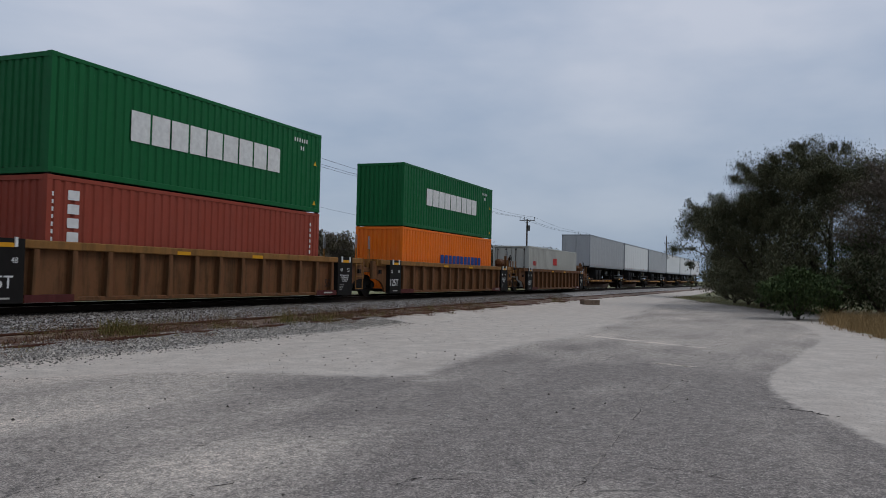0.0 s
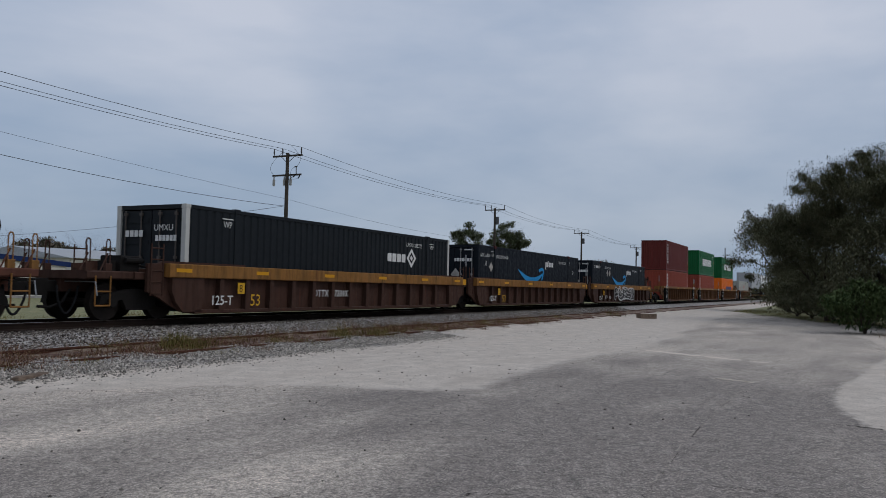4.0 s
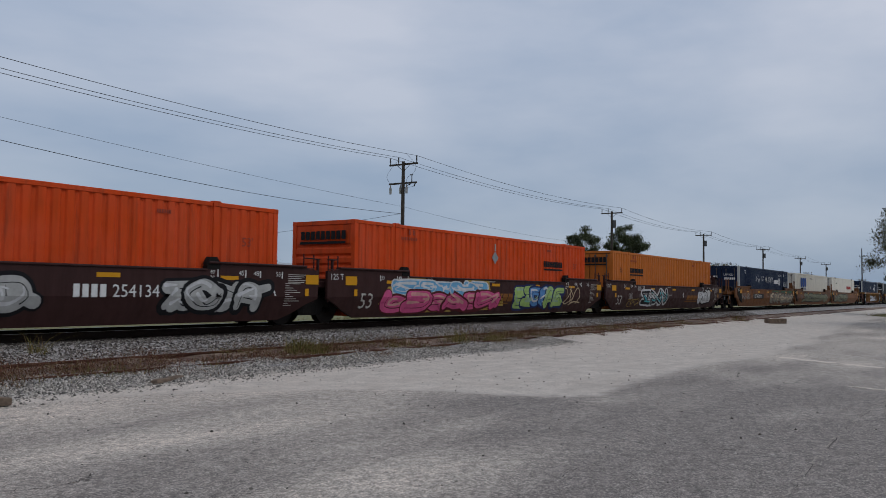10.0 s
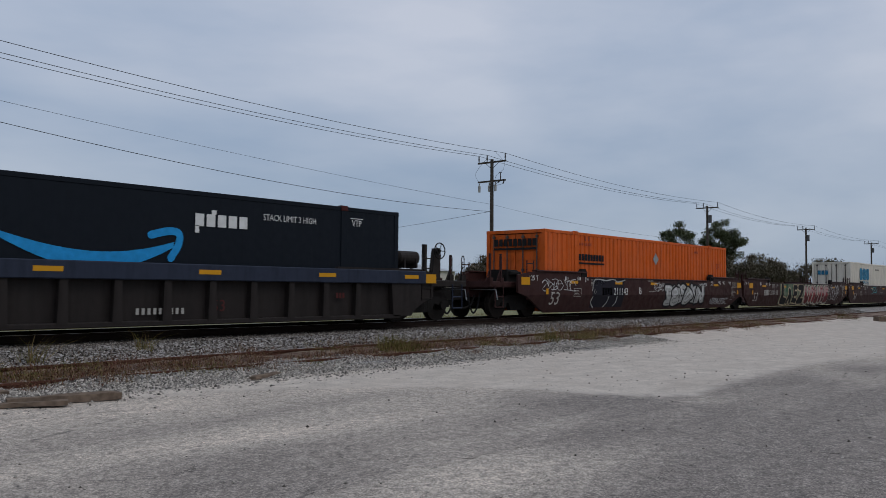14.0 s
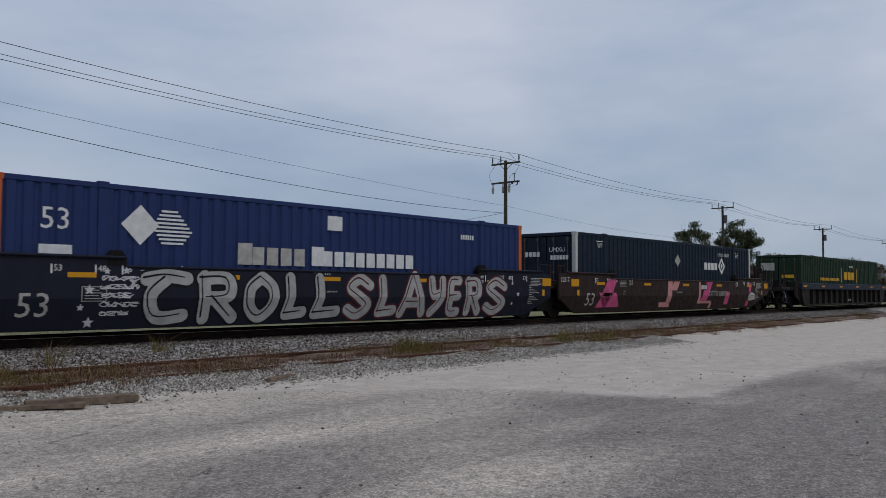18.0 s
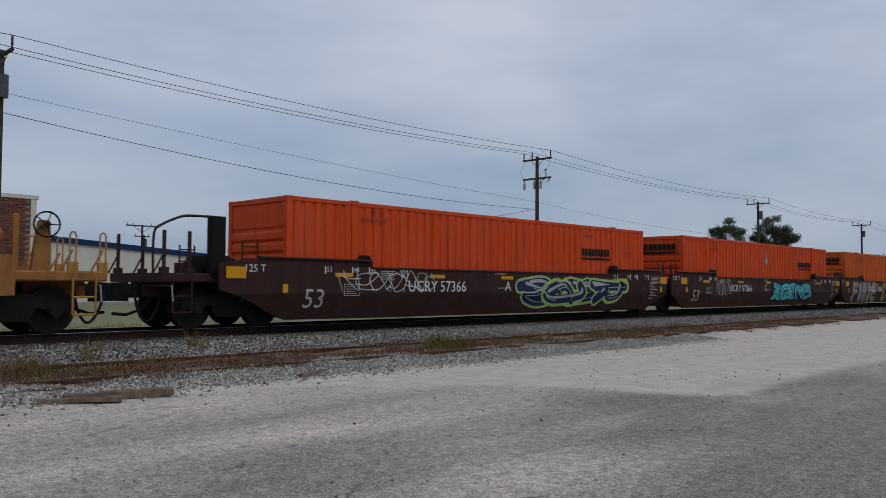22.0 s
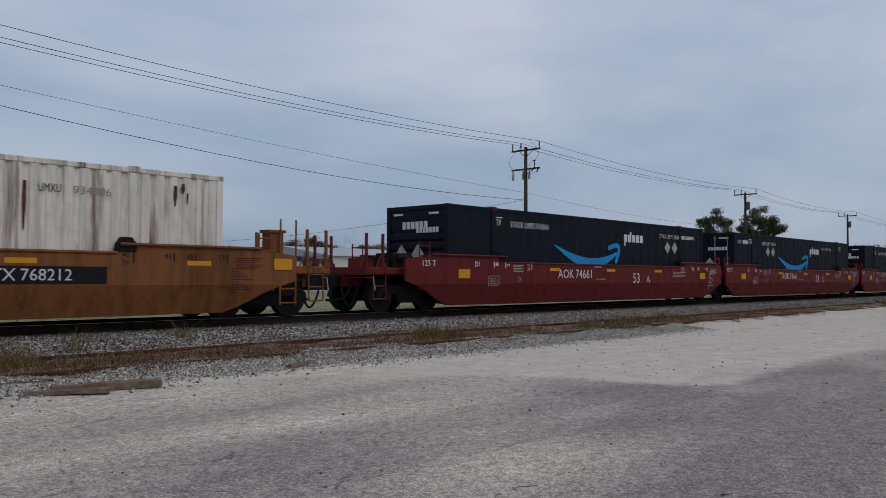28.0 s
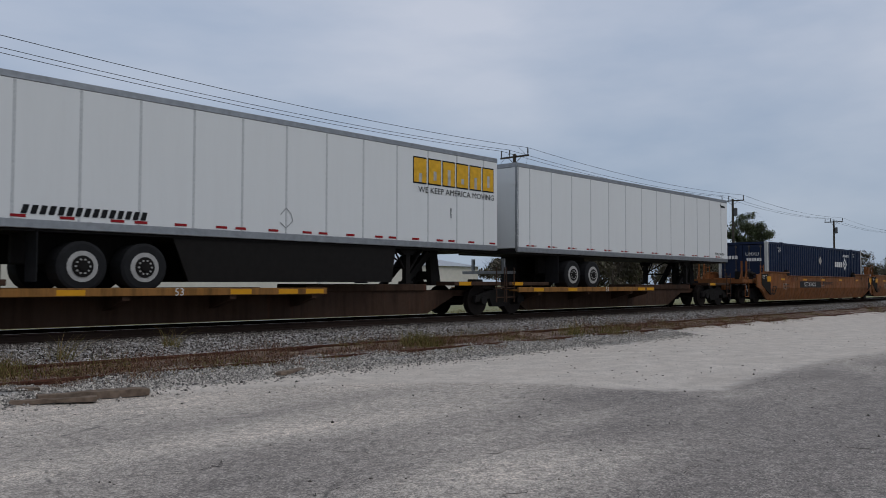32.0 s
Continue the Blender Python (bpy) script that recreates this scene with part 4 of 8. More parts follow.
def container(u, z, long, label, group, paint_m, end="doors", post=None, smooth=False, marks=None, end_marks=None, high=2.9, wide=2.59, name="shipping_container"):
    """A steel box at place u of the train, its floor z over the rail."""
    post = post or paint_m
    ob = thing(name, label, "container", group)
    hx, hy = long / 2, wide / 2
    key = (round(long, 2), round(high, 2), round(wide, 2))
    depth, pitch = (0.006, 0.6) if smooth else (0.038, 0.31)
    for turn in (0, 180):
        part("side_panel", kept(("side_panel", key, smooth), lambda: corrugated(-hx + 0.12, hx - 0.12, 0.14, high - 0.1, pitch, depth), paint_m), ob, at=(0, -hy + 0.012 if turn == 0 else hy - 0.012, 0), turn=turn)
        part("top_rail", kept(("top_rail_of", key), lambda: Build().box(-hx + 0.1, hx - 0.1, -hy, -hy + 0.08, high - 0.11, high, 0, 0.012), paint_m), ob, turn=turn)
        part("bottom_rail", kept(("bottom_rail_of", key), lambda: Build().box(-hx + 0.1, hx - 0.1, -hy, -hy + 0.1, 0.0, 0.15, 0, 0.012), paint_m), ob, turn=turn)
    part("roof", kept(("roof_of", key), lambda: Build().box(-hx + 0.05, hx - 0.05, -hy + 0.07, hy - 0.07, high - 0.05, high - 0.015), paint_m), ob)
    part("floor_frame", kept(("floor_of", key), lambda: Build().box(-hx + 0.05, hx - 0.05, -hy + 0.09, hy - 0.09, 0.03, 0.16), STEEL), ob)
    for sx in (-1, 1):
        for sy in (-1, 1):
            part("corner_post", kept(("corner_post", key), lambda: Build().box(-0.075, 0.075, -0.075, 0.075, 0.11, high - 0.11), post), ob, at=(sx * (hx - 0.075), sy * (hy - 0.075), 0))
            for zz in (0, high - 0.12):
                part("corner_casting", kept("corner_casting", lambda: Build().box(-0.09, 0.09, -0.085, 0.085, 0, 0.125, 0, 0.015), post), ob, at=(sx * (hx - 0.085), sy * (hy - 0.08), zz))
        if long > 14:
            for sy in (-1, 1):
                part("stacking_post", kept(("stacking_post", key), lambda: Build().box(-0.1, 0.1, -0.012, 0.02, 0.1, high - 0.1), paint_m), ob, at=(sx * 6.02, sy * (hy + 0.001), 0))
                part("stacking_block", kept("stacking_block", lambda: Build().box(-0.11, 0.11, -0.09, 0.07, -0.11, 0.03, 0, 0.015), WINE if smooth else paint_m), ob, at=(sx * 6.02, sy * (hy - 0.06), high))
    if z > 2:
        for sx in (-1, 1):
            for sy in (-1, 1):
                part("twist_lock", kept("twist_lock", lambda: Build().box(-0.06, 0.06, -0.05, 0.05, -0.055, 0.01), STEEL), ob, at=(sx * (hx - 0.085), sy * (hy - 0.08), 0))
    part("end_header", kept(("end_header", key), lambda: Build().box(-0.02, 0.1, -hy + 0.15, hy - 0.15, high - 0.12, high), paint_m), ob, at=(-hx + 0.03, 0, 0))
    part("end_sill", kept(("end_sill", key), lambda: Build().box(-0.02, 0.1, -hy + 0.15, hy - 0.15, 0, 0.14), paint_m), ob, at=(-hx + 0.03, 0, 0))
    if long < 13:
        part("front_wall", kept(("front_wall", key), lambda: corrugated(-hy + 0.15, hy - 0.15, 0.14, high - 0.12, 0.25, 0.04), paint_m), ob, at=(-hx + 0.03, 0, 0), turn=-90)
    else:
        part("nose_wall", kept(("nose_wall", key), lambda: nose_wall(wide, high), paint_m), ob, at=(hx - 0.06, hy, 0) if end == "doors" else (-hx + 0.06, -hy, 0), turn=180 if end == "doors" else 0)
        nose = ((hx - 0.06, hy), 180) if end == "doors" else ((-hx + 0.06, -hy), 0)
        for k in range(7):
            part("nose_rib", kept(("nose_rib", key), lambda: nose_rib(wide), paint_m), ob, at=(*nose[0], 0.12 + k * (high - 0.9) / 7), turn=nose[1])
        part("nose_panel", kept(("nose_panel", key), lambda: Build().box(-0.03, 0, 0.15, wide - 0.15, high - 0.72, high - 0.15), paint_m), ob, at=(*nose[0], 0), turn=nose[1])
    flip = (-hx + 0.05, 0) if end == "doors" else (hx - 0.05, 180)
    for k in (-1, 0):
        y = k * (hy - 0.14) if flip[1] == 0 else -k * (hy - 0.14)
        part("door", kept(("door_leaf", key), lambda: door_leaf(hy - 0.14, high - 0.26), paint_m), ob, at=(flip[0], y, 0.13), turn=flip[1])
    for y in (-0.95, -0.35, 0.35, 0.95):
        part("lock_rod", kept(("lock_rod", key), lambda: lock_rod(high - 0.2), BRIGHTROD if smooth else RODSTEEL), ob, at=(flip[0] - 0.05 if flip[1] == 0 else flip[0] + 0.05, y, 0.1), turn=flip[1])
    if marks or end_marks:
        def fill(b):
            if marks:
                marks(b, -hy - 0.004)
            if end_marks:
                end_marks(b, -hx - 0.032)
        lettered(ob, (WHITE, BLACK, SKYBLUE, NAVY, FADEBLUE, GOLD, ORANGE, RED, GREYPAD, OFFWHITE, GREENBOX, REDBOX), fill)
    CARS.append((ob, u, z))
    return ob


# marks on boxes, x along the box from its middle; materials: 0 white, 1 black, 2 sky, 3 navy, 4 faded blue, 5 gold, 6 orange, 7 red, 8 grey, 9 off-white
def diamond(b, x, z, r, y, mi=0):
    b.cut()
    b.prism_y([(x - r, z), (x, z - r), (x + r, z), (x, z + r)], y, y + 0.003, mi)


def ring_diamond(b, x, z, r, y, mi=0):
    b.cut()
    for sx, sz in ((-1, 1), (1, 1), (1, -1), (-1, -1)):
        a, c = (x + sx * r, z), (x, z + sz * r)
        k = 0.42
        b.mesh([(a[0], y, a[1]), (c[0], y, c[1]), (x, y, z + sz * r * (1 - k)), (x + sx * r * (1 - k), y, z)], [(0, 1, 2, 3)], mi)
    diamond(b, x, z, r * 0.3, y - 0.001, mi)


def dots(b, x, z, n, high, y, mi=0, step=0.75):
    """A line of small marks too small to read."""
    b.cut()
    b.held += 1
    for i in range(n):
        b.rect(x + i * high * step, x + i * high * step + high * 0.5, z, z + high, y, mi)
    b.held -= 1


def marks_smile(b, y, reverse=False, single=False, serial=""):
    """Dark parcel box: curved arrow, five white blocks, stack limit notes and grey placards."""
    n = 22
    b.cut()
    arc = [(-2.86 + 3.95 * (i / n), 1.92 - 0.80 * math.sin(math.pi * (0.02 + 0.80 * i / n)) + 0.16 * (i / n)) for i in range(n + 1)]
    for i in range(n):
        (ax, az), (cx, cz) = arc[i], arc[i + 1]
        ta, tc = 0.03 + 0.33 * math.sin(math.pi * i / (n + 2)), 0.03 + 0.33 * math.sin(math.pi * (i + 1) / (n + 2))
        b.mesh([(ax, y, az - ta * 0.3), (cx, y, cz - tc * 0.3), (cx, y, cz + tc * 0.7), (ax, y, az + ta * 0.7)], [(0, 1, 2, 3)], 2)
    stroke(b, curved([(0.55, 1.86), (0.95, 1.96), (1.2, 1.92), (1.2, 1.68), (1.02, 1.38)]), 0.17, y - 0.001, 2)
    blocks(b, 1.6, 3.05, 2.12, 2.4, 5, y, 0, 0.24)
    b.rect(1.6, 1.7, 1.97, 2.14, y, 0), b.rect(2.02, 2.14, 2.40, 2.5, y, 0)
    if single:
        write(b, "STACK LIMIT 3 HIGH", -5.85, 2.32, 0.17, y, 0, 1.58), diamond(b, -6.52, 1.86, 0.25, y, 9)
        write(b, "53", -7.3, 1.92, 0.22, y), write(b, "53", 6.75, 1.80, 0.2, y)
        write(b, "AZNU " + serial, -7.86, 2.34, 0.17, y, 0, 1.2), b.rect(-6.55, -6.2, 2.62, 2.64, y), write(b, "VTP", -6.5, 2.36, 0.17, y, 0, 0.3)
        write(b, "STACK LIMIT 3 HIGH", 3.9, 2.38, 0.14, y, 0, 1.5), write(b, "VTP", 6.0, 2.38, 0.16, y, 0, 0.3)
    elif not reverse:
        write(b, "STACK LIMIT 3 HIGH", -4.89, 2.40, 0.17, y, 0, 1.66)
        diamond(b, -4.19, 2.10, 0.24, y, 9), diamond(b, -3.54, 2.10, 0.24, y, 9)
        write(b, "STACK LIMIT 3 HIGH", 3.44, 2.37, 0.15, y, 0, 1.62)
        write(b, "AZNU", -7.74, 2.40, 0.17, y, 0, 0.42), write(b, serial, -7.18, 2.40, 0.17, y, 0, 0.6) if serial else dots(b, -7.18, 2.40, 6, 0.17, y, 0, 0.58)
        b.rect(-6.5, -6.15, 2.62, 2.64, y), write(b, "VTP", -6.5, 2.40, 0.17, y, 0, 0.36)
        write(b, "VTP", 6.3, 2.40, 0.17, y, 0, 0.34), b.rect(6.25, 6.7, 2.6, 2.62, y)
    else:
        write(b, "STACK LIMIT 3 HIGH", -5.2, 2.34, 0.19, y, 0, 2.0)
        write(b, "VTP", -6.05, 2.36, 0.19, y, 0, 0.38), b.rect(-6.1, -5.6, 2.6, 2.63, y)
        write(b, "STACK LIMIT 3 HIGH", 4.3, 2.36, 0.17, y, 0, 1.6)
        diamond(b, 4.95, 2.0, 0.24, y, 9), diamond(b, 5.55, 2.0, 0.24, y, 9)
        write(b, "AZNU " + serial, 6.4, 2.38, 0.15, y, 0, 1.1) if serial else dots(b, 6.1, 2.38, 11, 0.14, y)


def marks_umax(b, y, flag=True, serial=""):
    blocks(b, 2.67, 4.15, 1.76, 2.08, 4, y, 0, 0.2)
    ring_diamond(b, 4.58, 1.95, 0.40, y, 0)
    if serial:
        write(b, "UMXU " + serial, 4.15, 2.40, 0.16, y, 0, 1.3)
    else:
        dots(b, 4.2, 2.40, 10, 0.15, y, 0, 0.8)
    write(b, "WP", 6.2, 2.38, 0.17, y, 0, 0.32), b.rect(6.15, 6.55, 2.6, 2.62, y)
    write(b, "WP", -6.6, 2.36, 0.18, y, 0, 0.36), b.rect(-6.65, -6.2, 2.6, 2.63, y)
    if flag:
        diamond(b, 0.0, 2.08, 0.27, y, 9)


def marks_csx(b, y, blue=3):
    for k in range(3):
        b.cut()
        x = -5.69 + k * 0.90
        b.prism_y([(x, 1.80), (x + 0.12, 1.64), (x + 0.68, 1.64), (x + 0.80, 1.80), (x + 0.80, 2.34), (x + 0.68, 2.5), (x + 0.12, 2.5), (x, 2.34)], y, y + 0.003, blue)
    write(b, "INTERMODAL", -5.58, 1.33, 0.25, y, blue, 2.5)
    write(b, "INTERMODAL", -5.57, 1.335, 0.25, y - 0.001, blue, 2.5)
    dots(b, -1.2, 2.42, 12, 0.1, y, 1, 1.0)


def marks_orange(b, y, at=4.9, nose=True, size=1.75, z=1.86):
    blocks(b, at - size / 2, at + size / 2, z, z + 0.24, 9, y, 1, 0.2)
    b.rect(at - size / 2, at + size / 2, z - 0.14, z - 0.07, y, 1)
    if nose:
        diamond(b, 0.06, 2.08, 0.24, y, 8)
        b.rect(0.02, 0.10, 2.32, 2.6, y, 9)
    dots(b, -5.4, 2.60, 2, 0.16, y, 11, 1.4), dots(b, -5.8, 2.42, 9, 0.1, y, 11, 1.0)
    dots(b, 4.3, 2.5, 6, 0.09, y, 11), write(b, "53'", 6.85, 1.85, 0.24, y, 11)


def blocks_end(b, x, y0, y1, z0, z1, n, mi):
    w = (y1 - y0) / n
    b.cut()
    for i in range(n):
        b.box(x, x + 0.003, y0 + i * w, y0 + (i + 0.78) * w, z0, z1, mi)


def end_orange(b, x):
    blocks_end(b, x, -0.95, 0.95, 2.32, 2.58, 9, 1)
    b.box(x, x + 0.003, -0.95, 0.95, 2.18, 2.26, 1)


def end_umax(b, x):
    blocks_end(b, x, 0.25, 0.95, 2.02, 2.2, 4, 0)
    write_end(b, "UMXU", -0.18, 2.18, 0.17, x, 0), blocks_end(b, x, -1.0, -0.2, 1.9, 2.06, 6, 0)


def end_smile(b, x):
    blocks_end(b, x, -0.95, 0.0, 2.08, 2.24, 7, 0)
    for y in (-0.1, 0.6):
        b.mesh([(x, y - 0.26, 1.45), (x, y, 1.15), (x, y + 0.26, 1.45), (x, y, 1.75)], [(0, 1, 2, 3)], 9)
    b.box(x, x + 0.003, 0.55, 0.95, 2.62, 2.68, 0), b.box(x, x + 0.003, -0.95, -0.55, 2.62, 2.68, 0)


def marks_green(b, y):
    blocks(b, -3.5, 3.5, 1.16, 1.98, 9, y, 0, 0.10)
    dots(b, 4.3, 2.42, 6, 0.14, y, 0, 1.1), dots(b, 4.7, 2.15, 2, 0.14, y, 0, 1.1)
    b.prism_y([(5.6, 0.25), (5.8, 0.25), (5.7, 0.42)], y, y + 0.003, 5), b.prism_y([(5.6, 1.7), (5.8, 1.7), (5.7, 1.87)], y, y + 0.003, 5)


def marks_red_box(b, y):
    for k in range(6):
        b.rect(-5.48, -5.13, 2.34 - k * 0.34, 2.58 - k * 0.34, y, 0)
    for k in range(8):
        b.rect(5.45, 5.53, 2.4 - k * 0.2, 2.52 - k * 0.2, y, 0), b.rect(-5.95, -5.9, 2.4 - k * 0.18, 2.5 - k * 0.18, y, 0)
    for z in (0.35, 0.9):
        b.prism_y([(5.72, z), (5.88, z), (5.8, z + 0.16)], y, y + 0.003, 5)


def marks_pacer(b, y, red=6):
    diamond(b, -5.22, 2.1, 0.42, y, 0)
    if red == 6:
        diamond(b, -5.22, 2.1, 0.33, y - 0.002, 6), diamond(b, -5.22, 2.1, 0.24, y - 0.004, 0)
    b.cut()
    b.held += 1
    for k in range(9):
        b.rect(-4.95 + abs(4 - k) * 0.05, -4.02 - 0.07 * abs(3 - k), 1.72 + k * 0.085, 1.765 + k * 0.085, y - 0.001, 0)
    b.held -= 1
    blocks(b, -2.84, -0.83, 1.34, 1.76, 5, y, red, 0.2), blocks(b, -0.69, 3.01, 1.36, 1.74, 10, y, 0, 0.2)
    b.rect(-2.84, -2.45, 1.34, 1.84, y - 0.001, red), b.rect(-0.69, -0.3, 1.36, 1.84, y - 0.001, 0)
    write(b, "53", -7.22, 1.92, 0.42, y, 0)
    b.rect(-7.25, -6.62, 1.18, 1.62, y, 0), b.rect(-0.19, 0.3, 2.28, 2.65, y, 0)
    dots(b, 5.0, 2.3, 6, 0.14, y)


def end_pacer(b, x):
    write_end(b, "53", 0.05, 1.85, 0.48, x, 0)
    b.box(x, x + 0.003, -0.6, -0.1, 1.25, 1.6, 0)


# ---- road trailers on spine cars ----
def tyre():
    return Build().tube((0, -0.28, 0), (0, -0.25, 0), 0.44, 0.50, 24).tube((0, -0.25, 0), (0, 0.25, 0), 0.50, n=24).tube((0, 0.25, 0), (0, 0.28, 0), 0.50, 0.44, 24)


def rim_disc():
    b = Build().tube((0, -0.285, 0), (0, -0.20, 0), 0.31, 0.27, 20).tube((0, -0.30, 0), (0, -0.286, 0), 0.215, 0.205, 20, 1).tube((0, -0.33, 0), (0, -0.29, 0), 0.085, 0.07, n=12, mi=1)
    for a in range(10):
        b.tube((math.cos(a * math.pi / 5) * 0.14, -0.318, math.sin(a * math.pi / 5) * 0.14), (math.cos(a * math.pi / 5) * 0.14, -0.29, math.sin(a * math.pi / 5) * 0.14), 0.022, n=6, mi=0)
    return b


def trailer(u, label, body, skirt=True, marks=None, rim=True, legs=(4.42,)):
    """A 16 m van trailer riding on its own wheels; floor of the wheels at z."""
    ob = thing("road_trailer", label, "trailer", "trailers on the train")
    hx, hy, z0, z1 = 8.08, 1.295, 1.25, 4.11
    for turn in (0, 180):
        part("side_panel", kept("trailer_side", lambda: Build().box(-hx, hx, -hy, -hy + 0.05, z0 + 0.1, z1 - 0.12), body), ob, turn=turn)
        part("top_rail", kept("trailer_top", lambda: Build().box(-hx, hx, -hy - 0.012, -hy + 0.05, z1 - 0.14, z1, 0, 0.012), GALV), ob, turn=turn)
        part("bottom_rail", kept("trailer_rail", lambda: Build().box(-hx, hx, -hy - 0.014, -hy + 0.05, z0 - 0.05, z0 + 0.12, 0, 0.012), GALV), ob, turn=turn)
        for k in range(13):
            part("panel_seam", kept("panel_seam", lambda: Build().prism_x([(-0.03, 0), (0.03, 0), (0.02, 0.006), (-0.02, 0.006)], z0 + 0.12, z1 - 0.14).upended(-hy), VANSEAM), ob, at=(-7.4 + k * 1.235, 0, 0), turn=turn)
    part("roof", kept("trailer_roof", lambda: Build().box(-hx + 0.02, hx - 0.02, -hy + 0.04, hy - 0.04, z1 - 0.04, z1 - 0.01), body), ob)
    part("floor", kept("trailer_floor", lambda: Build().box(-hx + 0.02, hx - 0.02, -hy + 0.05, hy - 0.05, z0 - 0.1, z0 + 0.05), STEEL), ob)
    part("front_wall", kept("trailer_front", lambda: Build().box(hx - 0.05, hx, -hy + 0.05, hy - 0.05, z0 + 0.05, z1 - 0.05), body), ob)
    for s in (-1, 1):
        part("door", kept("trailer_door", lambda: Build().box(-0.03, 0.02, -0.6, 0.6, z0 + 0.08, z1 - 0.15).box(-0.05, -0.03, 0.25, 0.28, z0 + 0.1, z1 - 0.2).box(-0.06, -0.03, -0.62, -0.5, z0 + 0.5, z0 + 0.6).box(-0.06, -0.03, -0.62, -0.5, z1 - 0.7, z1 - 0.6), body), ob, at=(-hx + 0.02, s * 0.62, 0))
    part("rear_frame", kept("trailer_frame", lambda: Build().box(-0.02, 0.08, -hy, -hy + 0.07, z0, z1).box(-0.02, 0.08, hy - 0.07, hy, z0, z1).box(-0.02, 0.08, -hy, hy, z1 - 0.14, z1), GALV), ob, at=(-hx, 0, 0))
    part("rear_guard", kept("rear_guard", lambda: Build().box(-0.05, 0.05, -1.1, 1.1, 0.5, 0.6).box(-0.04, 0.04, -0.7, -0.6, 0.55, 1.0).box(-0.04, 0.04, 0.6, 0.7, 0.55, 1.0), GALV), ob, at=(-hx + 0.1, 0, 0))
    for x in (-4.84, -3.55):
        for s in (-1, 1):
            w = part("wheel", kept("tyre", tyre, RUBBER), ob, at=(x, s * 1.0, 0.5), turn=0 if s < 0 else 180)
            part("rim", kept("rim", rim_disc, ALLOY if rim else STEEL, STEEL), w)
    part("bogie_frame", kept("bogie_frame", lambda: Build().box(-5.9, -3.0, -0.55, -0.4, 0.55, 1.2).box(-5.9, -3.0, 0.4, 0.55, 0.55, 1.2).box(-4.94, -4.74, -0.9, 0.9, 0.42, 0.58).box(-3.65, -3.45, -0.9, 0.9, 0.42, 0.58), STEEL), ob)
    part("mud_flap", kept("mud_flap", lambda: Build().box(-5.7, -5.68, -0.28, 0.28, 0.2, 1.16), RUBBER), ob, at=(0, -0.98, 0))
    part("mud_flap", MESHES[("mud_flap", (RUBBER.name,))], ob, at=(0, 0.98, 0))
    for s in (-1, 1):
        if skirt:
            part("side_skirt", kept("side_skirt", lambda: Build().prism_y([(-2.9, 1.18), (-2.5, 0.2), (3.6, 0.22), (3.75, 1.18)], -0.02, 0.02), STEEL), ob, at=(0, s * 1.2, 0))
        for lx in legs:
            part("landing_leg", kept("landing_leg", lambda: Build().box(-0.08, 0.08, -0.08, 0.08, 0.0, 0.95).box(-0.14, 0.14, -0.14, 0.14, -0.06, 0.0).prism_y([(-0.45, 0.95), (0.45, 0.95), (0.15, 0.74), (-0.15, 0.74)], -0.1, 0.1).tube((0.05, 0, 0.2), (0.62, 0, 0.92), 0.03, n=6).tube((-0.05, 0, 0.3), (-0.5, 0, 0.92), 0.03, n=6), STEEL), ob, at=(lx, s * 0.95, 0.24))
    part("leg_brace", kept("leg_brace", lambda: Build().tube((4.42, -0.95, 0.62), (4.42, 0.95, 0.62), 0.03, n=6).tube((4.42, -0.95, 0.66), (4.42, 0.0, 1.15), 0.025, n=6).tube((4.42, 0.95, 0.66), (4.42, 0.0, 1.15), 0.025, n=6), STEEL), ob)

    for k in range(20 if skirt else 0):
        part("reflector", kept("red_strip", lambda: Build().rect(0, 0.28, 0, 0.055, 0), TAILRED), ob, at=(-7.7 + (k // 3) * 2.4 + (0, 1.0, 1.5)[k % 3], -hy - 0.01, z0 + 0.15))
    for k in range(0 if skirt else 13):
        part("reflector", kept("red_reflector", lambda: Build().rect(0, 0.14, 0, 0.05, 0).rect(0.14, 0.28, 0, 0.05, 0, 1).rect(0.28, 0.42, 0, 0.05, 0).rect(0.42, 0.56, 0, 0.05, 0, 1), TAILRED, OFFWHITE), ob, at=(-7.6 + k * 1.2, -hy - 0.01, z0 + 0.15))
    if not marks:
        CARS.append((ob, u, 0.80))
        return

    def fill(b):
        y = -hy - 0.022
        if marks:
            marks(b, y + 0.01)

    lettered(ob, (WHITE, BLACK, SKYBLUE, NAVY, FADEBLUE, GOLD, ORANGE, RED, GREYPAD, OFFWHITE, GREENBOX, REDBOX), fill)
    CARS.append((ob, u, 0.80))


